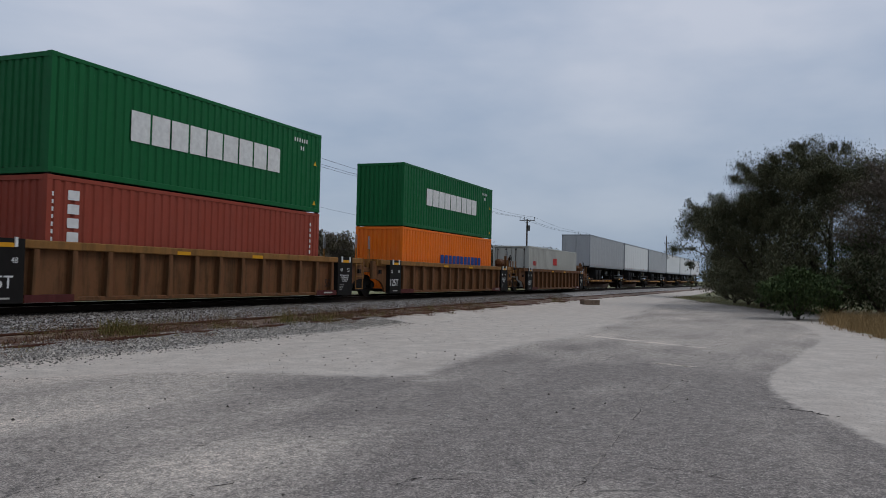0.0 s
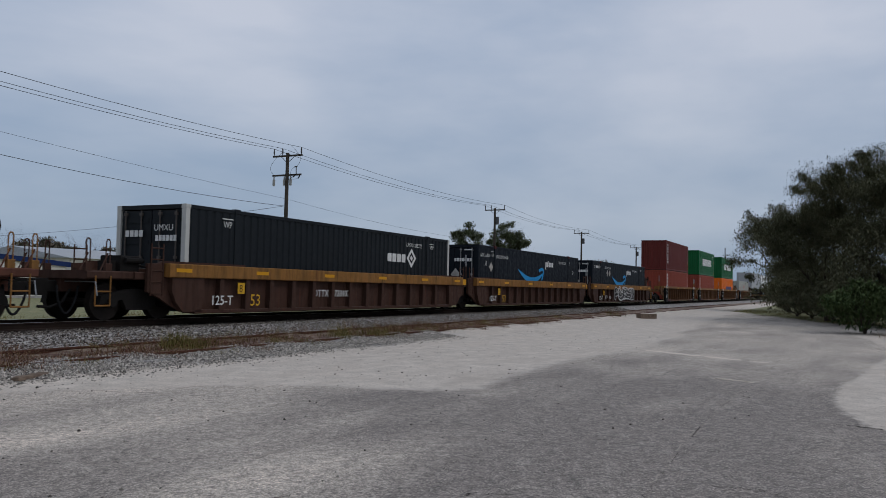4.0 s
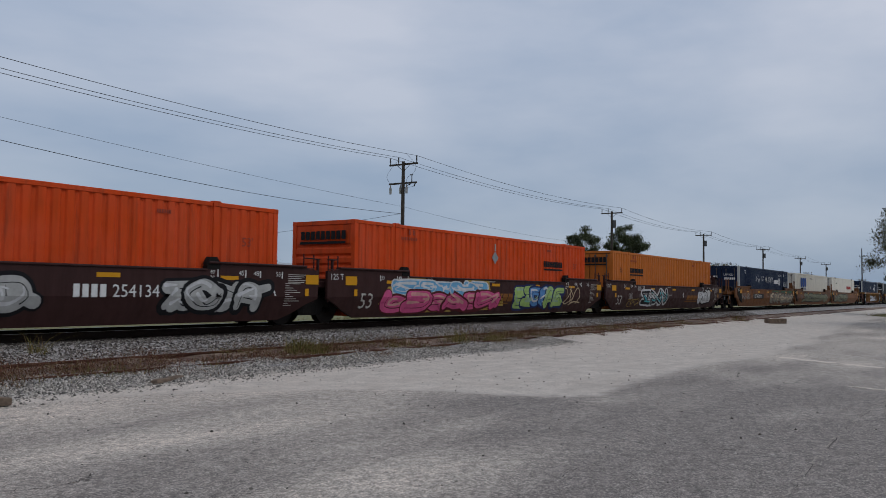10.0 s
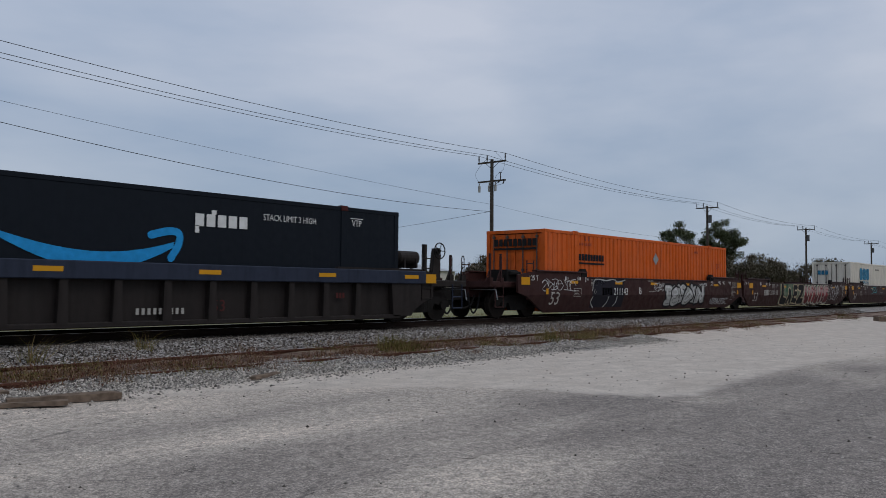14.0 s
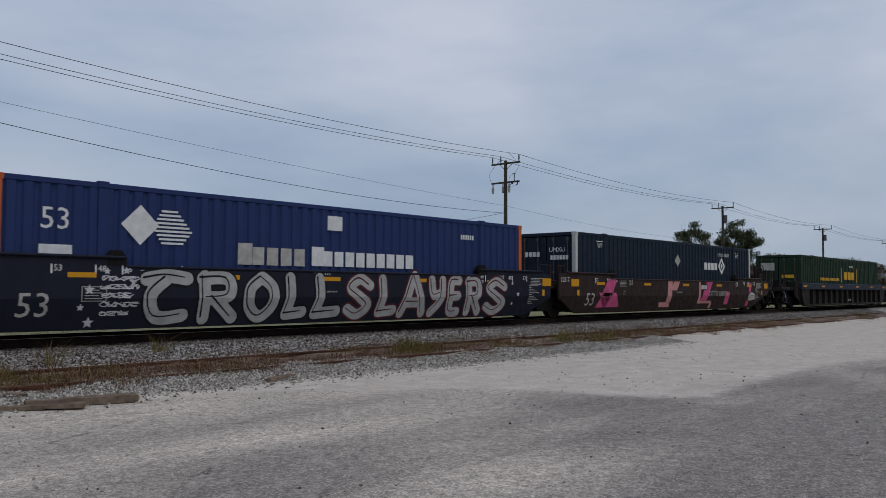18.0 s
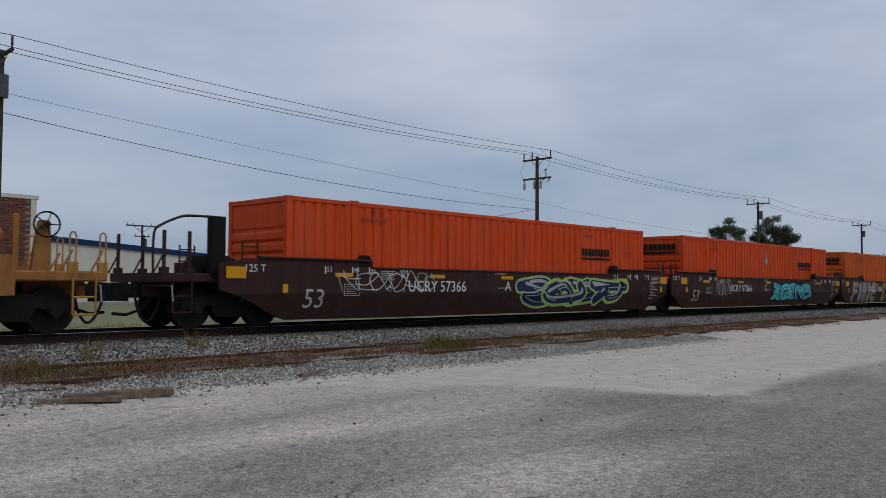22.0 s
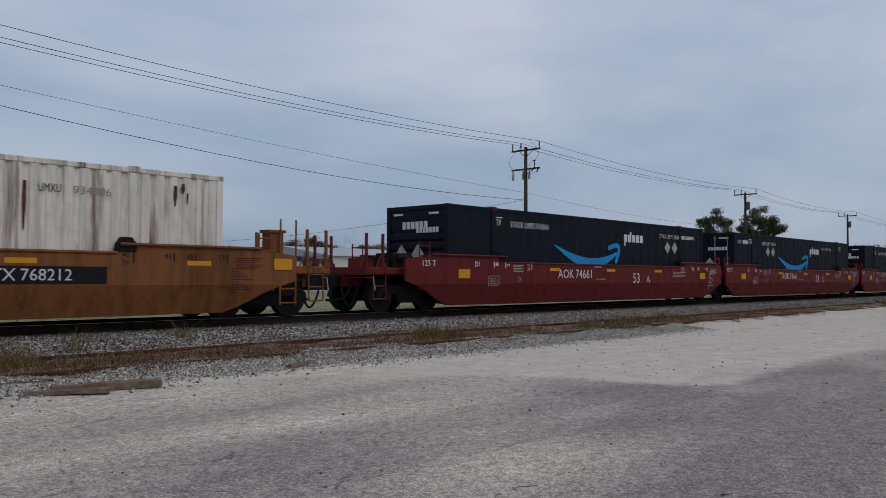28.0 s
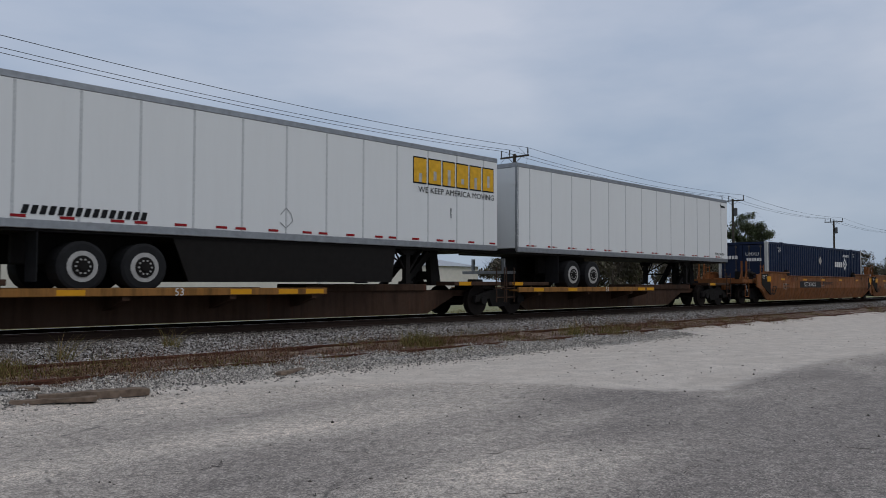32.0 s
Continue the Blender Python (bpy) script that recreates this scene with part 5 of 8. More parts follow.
def spine_car(u, label, deck, first=False, deck_to=1.15, rise=3.6):
    car = thing("spine_car", label, "spine car", "spine cars")
    part("centre_beam", kept(("centre_beam", rise), lambda: Build().prism_y([(-8.4, 0.60), (-7.6, 0.60), (-6.6, 0.09), (rise, 0.09), (rise + 1.2, 0.60), (8.4, 0.60), (8.4, 0.78), (-8.4, 0.78)], -0.55, 0.55), SPINEBR), car)
    part("top_plate", kept("top_plate", lambda: Build().box(deck_to, 5.6, -0.62, 0.62, 0.76, 0.96, 0, 0.02), SPINEBR) if deck_to == 1.15 else Build().box(deck_to, 5.6, -0.62, 0.62, 0.76, 0.96, 0, 0.02).data("top_plate", (SPINEBR,)), car)
    deck_data = Build().box(-8.2, deck_to, -1.42, 1.42, 0.74, 0.80).data("wheel_deck", (deck,))
    part("wheel_deck", deck_data, car, "yellow wheel deck")
    for sy in (-1, 1):
        part("deck_lip", kept(("deck_lip", deck_to), lambda: Build().box(-8.2, deck_to, -0.035, 0.035, -0.09, 0.07, 0, 0.01), deck), car, at=(0, sy * 1.42, 0.80))
    for x in (-7.0, -4.0, -1.5, 0.8) if deck_to > 1 else (-7.0, -4.0, -1.0, 0.3):
        part("deck_bracket", kept("deck_bracket", lambda: Build().prism_x([(-1.4, 0.73), (-1.4, 0.62), (-0.4, 0.35), (0.4, 0.35), (1.4, 0.62), (1.4, 0.73)], -0.08, 0.08), SPINEBR), car, at=(x, 0, 0))
    part("trailer_hitch", kept("trailer_hitch", lambda: Build().prism_y([(6.0, 0.95), (6.4, 0.95), (6.22, 2.0), (5.9, 2.0)], -0.45, -0.25).prism_y([(6.0, 0.95), (6.4, 0.95), (6.22, 2.0), (5.9, 2.0)], 0.25, 0.45).box(6.05, 6.3, -0.3, 0.3, 1.1, 1.35).box(5.6, 6.6, -0.55, 0.55, 1.98, 2.04).prism_y([(4.7, 0.95), (4.95, 0.95), (5.95, 1.85), (5.75, 1.95)], -0.5, -0.35).prism_y([(4.7, 0.95), (4.95, 0.95), (5.95, 1.85), (5.75, 1.95)], 0.35, 0.5), STEEL), car)
    for s in (-1, 1):
        part("end_deck", kept("spine_end", lambda: Build().box(-1.1, 1.1, -1.2, 1.2, 0.92, 1.04, 0, 0.02), SPINEBR), car, at=(s * 7.3, 0, 0))
        part("reflector", kept("deck_reflector", lambda: Build().rect(0, 0.55, 0, 0.11, 0), YELLOW), car, at=(s * 7.3 - 0.9, -1.205, 0.925))
        part("ladder", kept("short_ladder", lambda: Build().tube((-0.2, 0, 0.4), (-0.2, 0, 1.5), 0.022, n=6).tube((0.2, 0, 0.4), (0.2, 0, 1.5), 0.022, n=6).tube((-0.2, 0, 0.55), (0.2, 0, 0.55), 0.018, n=6).tube((-0.2, 0, 0.85), (0.2, 0, 0.85), 0.018, n=6), SPINEBR), car, at=(s * 8.35, -1.22, 0))
    add_truck(car, -8.65)
    if first:
        add_truck(car, 7.15)
        part("coupler", kept("coupler", coupler, STEEL), car, at=(8.9, 0, 0), turn=180)

    def fill(b):
        y = -1.458
        write(b, "53", -2.95, 0.71, 0.16, y, 0)

    for x in (-7.4, -5.4, -1.6, -0.3, 0.5) if deck_to > 1 else (-7.4, -5.4, -0.6, 0.1):
        part("reflector", kept("deck_reflector", lambda: Build().rect(0, 0.55, 0, 0.11, 0), YELLOW), car, at=(x, -1.458, 0.73))
    lettered(car, (WHITE, YELLOW), fill)
    CARS.append((car, u, 0.0))


# ---- the train, from its head to its tail; u is a place along it ----
SPRAY = {k: plain("spray_" + k, c, 0.6, 0, 0.3, 4) for k, c in dict(
    white=(0.62, 0.62, 0.62), silver=(0.42, 0.42, 0.40), black=(0.012, 0.012, 0.014), cyan=(0.10, 0.50, 0.55), pink=(0.62, 0.10, 0.24),
    rose=(0.62, 0.30, 0.28), lime=(0.36, 0.52, 0.16), blue=(0.10, 0.25, 0.50), gold=(0.45, 0.30, 0.07), cream=(0.60, 0.47, 0.30),
    olive=(0.22, 0.23, 0.14), fern=(0.155, 0.20, 0.135), chalk=(0.50, 0.47, 0.39), mint=(0.32, 0.45, 0.30), teal=(0.05, 0.33, 0.34), crimson=(0.30, 0.05, 0.055), stone=(0.25, 0.235, 0.19), moss=(0.05, 0.13, 0.075), sky=(0.16, 0.40, 0.62), wine=(0.10, 0.02, 0.022), maroon=(0.15, 0.032, 0.036), brick=(0.36, 0.215, 0.20), pewter=(0.30, 0.28, 0.25), ochre=(0.30, 0.215, 0.06), blush=(0.45, 0.29, 0.275), navy=(0.02, 0.03, 0.10), dusk=(0.018, 0.017, 0.024), brown=(0.10, 0.05, 0.035)).items()}


def tag(car, seed, x0, x1, z0, z1, letters, outline, fill, light, fat=0.24, y=-SIDE - 0.006):
    for b in graffiti(seed, x0, x1, z0, min(z1, 1.41 if y > -SIDE - 0.05 else 1.5), y, letters, fat):
        me = b.data("graffiti", (SPRAY[outline], SPRAY[fill], SPRAY[light]))
        part("graffiti", folded(me) if y > -SIDE - 0.05 else me, car, f"{fill} and {outline} spray-painted graffiti")


# strokes of block letters, in a unit square
LETTERS = {"F": (((0.12, 0.0), (0.2, 1.0)), ((0.2, 1.0), (0.95, 0.98)), ((0.15, 0.52), (0.8, 0.52))), "O": SHAPES[4], "R": SHAPES[3], "S": SHAPES[1], "E": SHAPES[5], "A": SHAPES[6],
           "D": (((0.1, 1.0), (0.12, 0.0), (0.6, 0.05), (0.95, 0.5), (0.6, 0.95), (0.15, 0.98)),), "T": (((0.0, 0.92), (0.5, 1.0), (1.0, 0.94)), ((0.5, 0.95), (0.1, 0.55), (0.3, 0.05), (0.95, 0.08))), "L": (((0.2, 1.0), (0.25, 0.5), (0.12, 0.05)), ((0.12, 0.05), (0.95, 0.1))), "Y": (((0.05, 1.0), (0.2, 0.55), (0.8, 0.6)), ((0.9, 1.0), (0.8, 0.4), (0.15, 0.0))), "W": (((0.0, 1.0), (0.24, 0.0)), ((0.24, 0.0), (0.5, 0.7)), ((0.5, 0.7), (0.76, 0.0)), ((0.76, 0.0), (1.0, 1.0)))}


def sprayed_word(car, word, edges, z0, z1, fat, outline, fill, light, label):
    """Fat sprayed letters between the given edges, each a part: outline (0), fill (1) and a thin highlight (2)."""
    for k, ch in enumerate(word):
        b, half = Build(), fat / 2 + 0.05
        x0, x1, y = edges[k] + half - 0.06, edges[k + 1] - half + 0.06, -SIDE - 0.005 - 0.0045 * (k % 2)
        runs = [[(x0 + px * (x1 - x0), z0 + half + pz * (z1 - z0 - 2 * half)) for px, pz in poly] for poly in LETTERS[ch]]
        runs = [curved(r, 4) if len(r) > 2 else r for r in runs]
        for i, r in enumerate(runs):
            stroke(b, r, fat + 0.10, y - 0.0002 * i, 0)
            stroke(b, r, fat, y - 0.0032 - 0.0002 * i, 1)
            ribbon(b, [(px - fat * 0.24, pz + fat * 0.12) for px, pz in r], fat * 0.16, y - 0.0070 - 0.0002 * i, 2, 0.5)
        part("graffiti", folded(b.data("graffiti", (SPRAY[outline], SPRAY[fill], SPRAY[light]))), car, label)


def panel_spray(car, x0, x1, z0, z1, colour, y=-SIDE - 0.004, slant=0.0):
    part("graffiti", folded(Build().rect(x0, x1, z0, min(z1, 1.40), y, 0, slant).data("graffiti", (SPRAY[colour],))), car, f"{colour} sprayed patch")


def number(text, x, z, high, mi=0, lead=4, gap=0.4):
    """A road number after its owner's mark: letters, or as many plain blocks."""
    def do(b, y):
        if isinstance(lead, str):
            wide = glyphs(lead)[2] * high
            write(b, lead, x - wide - gap * high, z, high, y - 0.013, mi)
        else:
            blocks(b, x - 0.72 * lead * high - 0.3 * high, x - 0.3 * high, z, z + high, lead, y, mi, 0.3)
        write(b, text, x, z, high, y - 0.013, mi)
    return do


WELL = "brown well cars with stacked boxes"
FLOOR = 0.2
# far trailers at the head
for k, (body, lab) in enumerate(((VANGREY, "grey van trailer on a spine car"), (VANWHITE, "white van trailer on a spine car"), (VANGREY, "grey van trailer with dull sides"),
                                 (VANWHITE, "white van trailer on a spine car"), (VANWHITE, "white van trailer on a spine car"), (VANWHITE, "white van trailer on a spine car"))):
    trailer(80.2 + 17.2 * k, lab, body, False, (lambda b, y: b.prism_y([(-6.9, 2.5), (-6.5, 2.1), (-6.1, 2.5), (-6.1, 3.3), (-6.9, 3.3)], y, y + 0.003, 5)) if k == 0 else None, False)
    spine_car(80.2 + 17.2 * k, "dark spine car carrying a road trailer", RAILYEL, k == 5)
well_car("ribbed", 60.1, (BROWN, BROWN), "rusty brown ribbed well car with a pale box", WELL, True, True)
container(60.1, FLOOR, 13.7, "pale stone-grey container with small red marks", "boxes on the train", GREYBOX,
          marks=lambda b, y: (b.rect(-0.6, 0.5, 1.7, 2.2, y, 7), dots(b, -5.9, 1.6, 4, 0.3, y, 7)))
for u, low, high_m, lm, hm, lab in ((39.58, ORANGEBOX, GREENBOX, "o", "g", "orange"), (20.13, REDBOX, GREENBOX, "r", "g", "red"), (0.53, REDBOX, MAROONBOX, "r", "r", "red")):
    well_car("ribbed", u, (BROWN, TAN), "brown ribbed well car with two stacked boxes", WELL, u > 30, u < 0)
    container(u, FLOOR + 0.05, 12.19, f"{lab} corrugated container sunk in the well car", "boxes on the train", low,
              marks=marks_red_box if lm == "r" else lambda b, y: (b.prism_y([(-3.9, 1.0), (-2.9, 1.0), (-2.4, 2.2), (-3.2, 2.2)], y, y + 0.003, 3), blocks(b, -1.6, 4.4, 1.2, 1.75, 11, y, 3)), wide=2.44, end="nose")
    container(u, FLOOR + 3.0, 12.19, "green corrugated container with white blocks, stacked on top" if hm == "g" else "dark red corrugated container stacked on top", "boxes on the train", high_m,
              marks=marks_green if hm == "g" else marks_red_box, wide=2.44, end="nose")

RAILED = "well cars with yellow top rails"
c = well_car("railed", -23.37, (DARKBR, RAILYEL), "dark well car with yellow rail and big graffiti", RAILED, True, False, number("728402", -4.78, 0.42, 0.22, 0, "DTTX", 0.7), big="")
tag(c, 11, -3.0, 2.6, 0.25, 1.5, 5, "white", "black", "silver", 0.30, -SIDE - 0.13)
c = well_car("railed", -42.9, (DARKBR, RAILYEL), "dark well car with yellow top rail", RAILED, False, False)
c = well_car("railed", -62.27, (DARKBR, RAILYEL), "dark well car with yellow rail and white number", RAILED, False, True, number("728402", -1.23, 0.6, 0.22, 0, "DTTX", 1.6))
NB = "boxes on the train"
container(-23.37, FLOOR, 16.15, "near-black container with blue curved arrow", NB, NIGHTBOX, smooth=True, marks=marks_smile, end_marks=end_smile)
container(-42.9, FLOOR, 16.15, "near-black container with blue curved arrow", NB, NIGHTBOX, smooth=True, marks=lambda b, y: marks_smile(b, y, single=True, serial="218033"), end_marks=end_smile)
container(-62.27, FLOOR, 16.15, "black container with white diamond ring", NB, BLACKBOX, post=POSTWHITE, marks=lambda b, y: marks_umax(b, y, False, "235372"), end_marks=end_umax)
c = well_car("ribbed", -85.84, (REDBR, TAN), "red-brown well car with tan ribs and graffiti", "single well cars", True, True, clip="gold ribs")
tag(c, 12, -2.4, 1.4, 0.3, 1.25, 3, "black", "white", "silver", 0.2, -SIDE - 0.08)
tag(c, 13, 1.8, 4.6, 0.3, 1.25, 4, "teal", "silver", "white", 0.16, -SIDE - 0.08)
container(-85.84, FLOOR, 16.15, "dark blue container with white diamond ring", NB, BLUEBOX, post=POSTWHITE, marks=marks_umax, end_marks=end_umax)

SM = "smooth-sided well cars"
c = well_car("smooth", -109.2, (RUSTOR, RUSTOR), "rust-orange well car covered in grey graffiti", SM, True, False, lambda b, y: None)
tag(c, 21, -7.0, 1.2, 0.25, 1.42, 7, "black", "olive", "stone", 0.22)
container(-109.2, FLOOR, 16.15, "white container with dark blocks", NB, WHITEBOX, smooth=True, marks=lambda b, y: (blocks(b, 2.0, 5.2, 1.65, 2.0, 9, y, 7), dots(b, -5.5, 2.2, 8, 0.15, y, 1)))
c = well_car("smooth", -128.55, (RUSTOR, RUSTOR), "rust-orange well car with grey-green graffiti", SM, False, False)
tag(c, 22, -5.2, 6.8, 0.3, 1.42, 8, "black", "olive", "stone", 0.24)
container(-128.55, FLOOR, 16.15, "white corrugated container with big blue blocks", NB, WHITEBOX, marks=marks_csx, end_marks=lambda b, x: blocks_end(b, x, 0.2, 0.95, 2.0, 2.3, 3, 3))
c = well_car("smooth", -147.75, (RUSTOR, RUSTOR), "rust-orange well car with pale graffiti", SM, False, True, lambda b, y: (b.rect(-4.93, -1.73, 0.72, 1.1, y, 2), number("765650", -3.5, 0.79, 0.25, 0, "DTTX")(b, y - 0.002)))
for x0, x1 in ((1.0, 3.4), (4.0, 6.2), (6.6, 8.5)):
    panel_spray(c, x0, x1, 0.45, 1.4, "moss", slant=0.2)
tag(c, 23, 0.8, 8.5, 0.22, 1.42, 6, "brown", "stone", "cream", 0.34, -SIDE - 0.010)
tag(c, 24, -8.4, -6.2, 0.6, 1.2, 5, "brown", "silver", "white", 0.1)
c = container(-147.75, FLOOR, 16.15, "dark blue container with scrawled white tags", NB, BLUEBOX, post=POSTWHITE, marks=lambda b, y: marks_umax(b, y, True, "259761"), end_marks=end_umax)
for s, x0, x1, z0, z1 in ((1, -3.4, -0.8, 1.8, 2.4), (2, 0.4, 2.4, 1.75, 2.3), (3, 6.2, 7.4, 1.5, 2.0)):
    b = Build()
    scribble(b, s, x0, x1, z0, z1, -1.305, 0, 5, 0.035)
    part("graffiti", b.data("graffiti", (SPRAY["white"],)), c, "thin white spray-painted scrawl")

BN = "dark oxide-brown well cars"
gold_bar = lambda x0, x1: (lambda b, y: (blocks(b, x0, x1, 0.62, 0.92, 4, y, 7, 0.15, 0.12), b.rect(x0 - 0.2, x1 - 0.3, 0.52, 0.57, y, 7)))
c = well_car("smooth", -171.0, (OXIDE, OXIDE), "dark brown well car with white outline graffiti", BN, True, False, lambda b, y: (number("254134", -3.6, 0.76, 0.28)(b, y), gold_bar(2.6, 5.0)(b, y), write(b, "B", 1.9, 0.8, 0.28, y)))
tag(c, 31, -4.3, -0.9, 0.25, 1.5, 3, "white", "black", "cyan", 0.22)
tag(c, 32, 5.0, 7.2, 0.3, 1.4, 3, "black", "white", "silver", 0.3)
tag(c, 33, -6.6, -5.0, 0.3, 0.8, 3, "gold", "gold", "cream", 0.1)
container(-171.0, FLOOR, 16.15, "amber corrugated container with black blocks", NB, AMBERBOX, marks=lambda b, y: (marks_orange(b, y, -4.92, False, 1.85), write(b, "53", -7.2, 1.85, 0.24, y, 1)), end_marks=end_orange)
c = well_car("smooth", -190.46, (OXIDE, OXIDE), "dark brown well car with bright pink and blue graffiti", BN, False, False, gold_bar(-0.6, 1.1))
for x0, x1, z0, z1, sl in ((-7.1, -6.3, 0.55, 1.1, 0.4), (-5.9, -3.0, 0.27, 0.5, 0.3), (-1.9, -0.4, 0.3, 1.4, -0.3), (-6.0, -5.0, 1.0, 1.4, 0.3), (-0.5, 0.5, 0.45, 0.75, -0.2)):
    panel_spray(c, x0, x1, z0, z1, "gold", slant=sl)
tag(c, 35, -6.2, -1.0, 0.75, 1.4, 5, "white", "sky", "white", 0.5, -SIDE - 0.008)
tag(c, 34, -6.7, -0.3, 0.22, 1.1, 6, "wine", "pink", "rose", 0.42, -SIDE - 0.016)
tag(c, 36, 1.26, 3.1, 0.25, 1.4, 2, "navy", "lime", "mint", 0.3)
tag(c, 60, 2.6, 4.2, 0.3, 1.4, 2, "navy", "blue", "white", 0.28, -SIDE - 0.012)
tag(c, 86, 3.8, 5.3, 0.25, 1.4, 2, "navy", "lime", "mint", 0.28, -SIDE - 0.018)
tag(c, 37, 5.5, 7.0, 0.4, 1.4, 2, "brown", "cream", "gold", 0.12)
container(-190.46, FLOOR, 16.15, "bright orange corrugated container with ribbed nose", NB, FLAMEBOX, end="nose", marks=lambda b, y: marks_orange(b, y, 4.9, True), end_marks=end_orange)
c = well_car("smooth", -209.75, (OXIDE, OXIDE), "dark brown well car with silver graffiti", BN, False, True, lambda b, y: (number("254134", 3.1, 0.76, 0.28)(b, y), gold_bar(-4.3, -1.5)(b, y), write(b, "A", 7.6, 0.8, 0.28, y)))
tag(c, 38, -1.2, 1.2, 0.3, 1.45, 4, "black", "silver", "white", 0.3)
tag(c, 39, 4.5, 7.3, 0.3, 1.4, 4, "black", "silver", "white", 0.3)
container(-209.75, FLOOR, 16.15, "bright orange corrugated container with doors", NB, FLAMEBOX, marks=lambda b, y: (marks_orange(b, y, -4.9, False), diamond(b, 0.4, 2.1, 0.26, y, 8)), end_marks=end_orange)

c = well_car("smooth", -233.23, (OXIDE, OXIDE), "dark brown well car with teal scrawl and pink letters", BN, True, False, lambda b, y: (number("211143", 3.5, 0.76, 0.28)(b, y), write(b, "A", 1.55, 0.85, 0.28, y)))
for k, run in enumerate(([(6.24, 1.22), (5.88, 1.14), (5.84, 0.82), (6.16, 0.82), (6.2, 0.52), (5.9, 0.40), (5.56, 0.42)],
                         [(7.06, 1.0), (6.86, 1.26), (6.68, 1.05), (6.86, 0.86), (7.06, 1.02), (7.02, 0.7), (6.76, 0.42)],
                         [(8.02, 1.22), (7.68, 1.0), (7.54, 0.62), (7.76, 0.40), (8.04, 0.50), (7.98, 0.72), (7.66, 0.68)])):
    b, pts = Build(), curved(run, 7)
    stroke(b, pts, 0.43, -SIDE - 0.005 - 0.010 * (k % 2), 0)
    stroke(b, pts, 0.33, -SIDE - 0.010 - 0.010 * (k % 2), 1 + k // 2)
    part("graffiti", folded(b.data("graffiti", (SPRAY["brick"], SPRAY["crimson"], SPRAY["maroon"]))), c, "red fat spray-painted digit with pale outline")
tag(c, 40, 1.6, 4.9, 1.0, 1.4, 4, "wine", "maroon", "maroon", 0.34)
tag(c, 43, 1.2, 4.9, 0.3, 0.66, 5, "wine", "wine", "wine", 0.34)
tag(c, 42, -3.3, -1.8, 0.85, 1.5, 3, "teal", "cyan", "teal", 0.1)
container(-233.23, FLOOR, 16.15, "white container with faded blue blocks", NB, WHITEBOX, marks=lambda b, y: (marks_csx(b, y, 4), write(b, "CSXU", 4.1, 2.35, 0.16, y, 1, 0.42)), end_marks=lambda b, x: blocks_end(b, x, 0.2, 0.95, 2.0, 2.3, 3, 4))
c = well_car("smooth", -252.55, (OXIDE, OXIDE), "empty dark brown well car with long graffiti", BN, False, False, lambda b, y: number("211143", -5.6, 0.76, 0.28, 1)(b, y))
panel_spray(c, -4.0, 0.3, 0.25, 1.5, "fern")
panel_spray(c, 0.32, 5.15, 0.62, 1.5, "fern")
for x0, x1, z0 in ((-3.1, -2.75, 0.95), (-2.0, -1.85, 0.3), (0.9, 1.5, 0.9), (2.2, 2.7, 1.0), (3.4, 3.8, 1.05), (4.6, 5.0, 0.7)):
    panel_spray(c, x0, x1, z0, 1.5, "moss", -SIDE - 0.006, 0.15)
for k, (fat, *runs) in enumerate(((0.40, [(-3.58, 1.22), (-3.66, 0.46), (-2.95, 0.40)]),
                               (0.30, [(-2.42, 1.02), (-2.36, 0.98)], [(-2.4, 0.95), (-2.58, 0.38)], [(-2.36, 0.9), (-2.12, 0.38)]),
                               (0.27, [(-1.62, 1.22), (-1.66, 0.44)], [(-1.62, 1.22), (-1.12, 1.2)], [(-1.62, 0.84), (-1.22, 0.84)], [(-1.62, 0.46), (-1.1, 0.42)]),
                               (0.33, [(-0.72, 1.2), (0.0, 1.2), (-0.12, 1.02), (-0.66, 0.52), (-0.72, 0.40), (0.06, 0.40)]))):
    b = Build()
    for i, run in enumerate(runs):
        stroke(b, run, fat + 0.12, -SIDE - 0.0066 - 0.0012 * i, 0)
        stroke(b, run, fat, -SIDE - 0.0125 - 0.0012 * i, 1)
    part("graffiti", folded(b.data("graffiti", (SPRAY["cream"], SPRAY["black"]))), c, "black angular spray-painted letter with pale edge")
for b in bubbles(44, 0.38, 5.05, 0.26, 1.345, -SIDE - 0.009, 5):
    part("graffiti", folded(b.data("graffiti", (SPRAY["chalk"], SPRAY["black"], SPRAY["blush"], SPRAY["crimson"], SPRAY["maroon"]))), c, "red and pink swollen spray-painted shape")
tag(c, 45, 5.4, 7.4, 0.4, 1.4, 4, "brown", "white", "white", 0.06)
c = well_car("smooth", -271.87, (OXIDE, OXIDE), "dark brown well car with white outline letters", BN, False, True, lambda b, y: (number("211143", -3.6, 0.78, 0.27)(b, y), write(b, "B", -1.5, 0.8, 0.28, y)))
tag(c, 46, -8.55, -7.3, 0.9, 1.42, 4, "brown", "white", "white", 0.09)
tag(c, 51, -7.1, -6.45, 0.86, 1.4, 2, "brown", "white", "white", 0.09)
panel_spray(c, -5.2, -2.75, 0.3, 1.4, "dusk")
b = Build()
for k, run in enumerate(([(-5.2, 0.95), (-5.0, 1.36), (-4.2, 1.33), (-3.6, 1.38), (-3.3, 1.28), (-2.7, 1.36)], [(-5.15, 0.7), (-5.2, 0.5), (-4.95, 0.3)], [(-3.95, 0.7), (-4.0, 0.5), (-4.2, 0.32)], [(-3.3, 0.7), (-3.3, 0.5), (-3.45, 0.36)])):
    ribbon(b, curved(run, 6), 0.05, -SIDE - 0.008 - 0.0003 * k, 0)
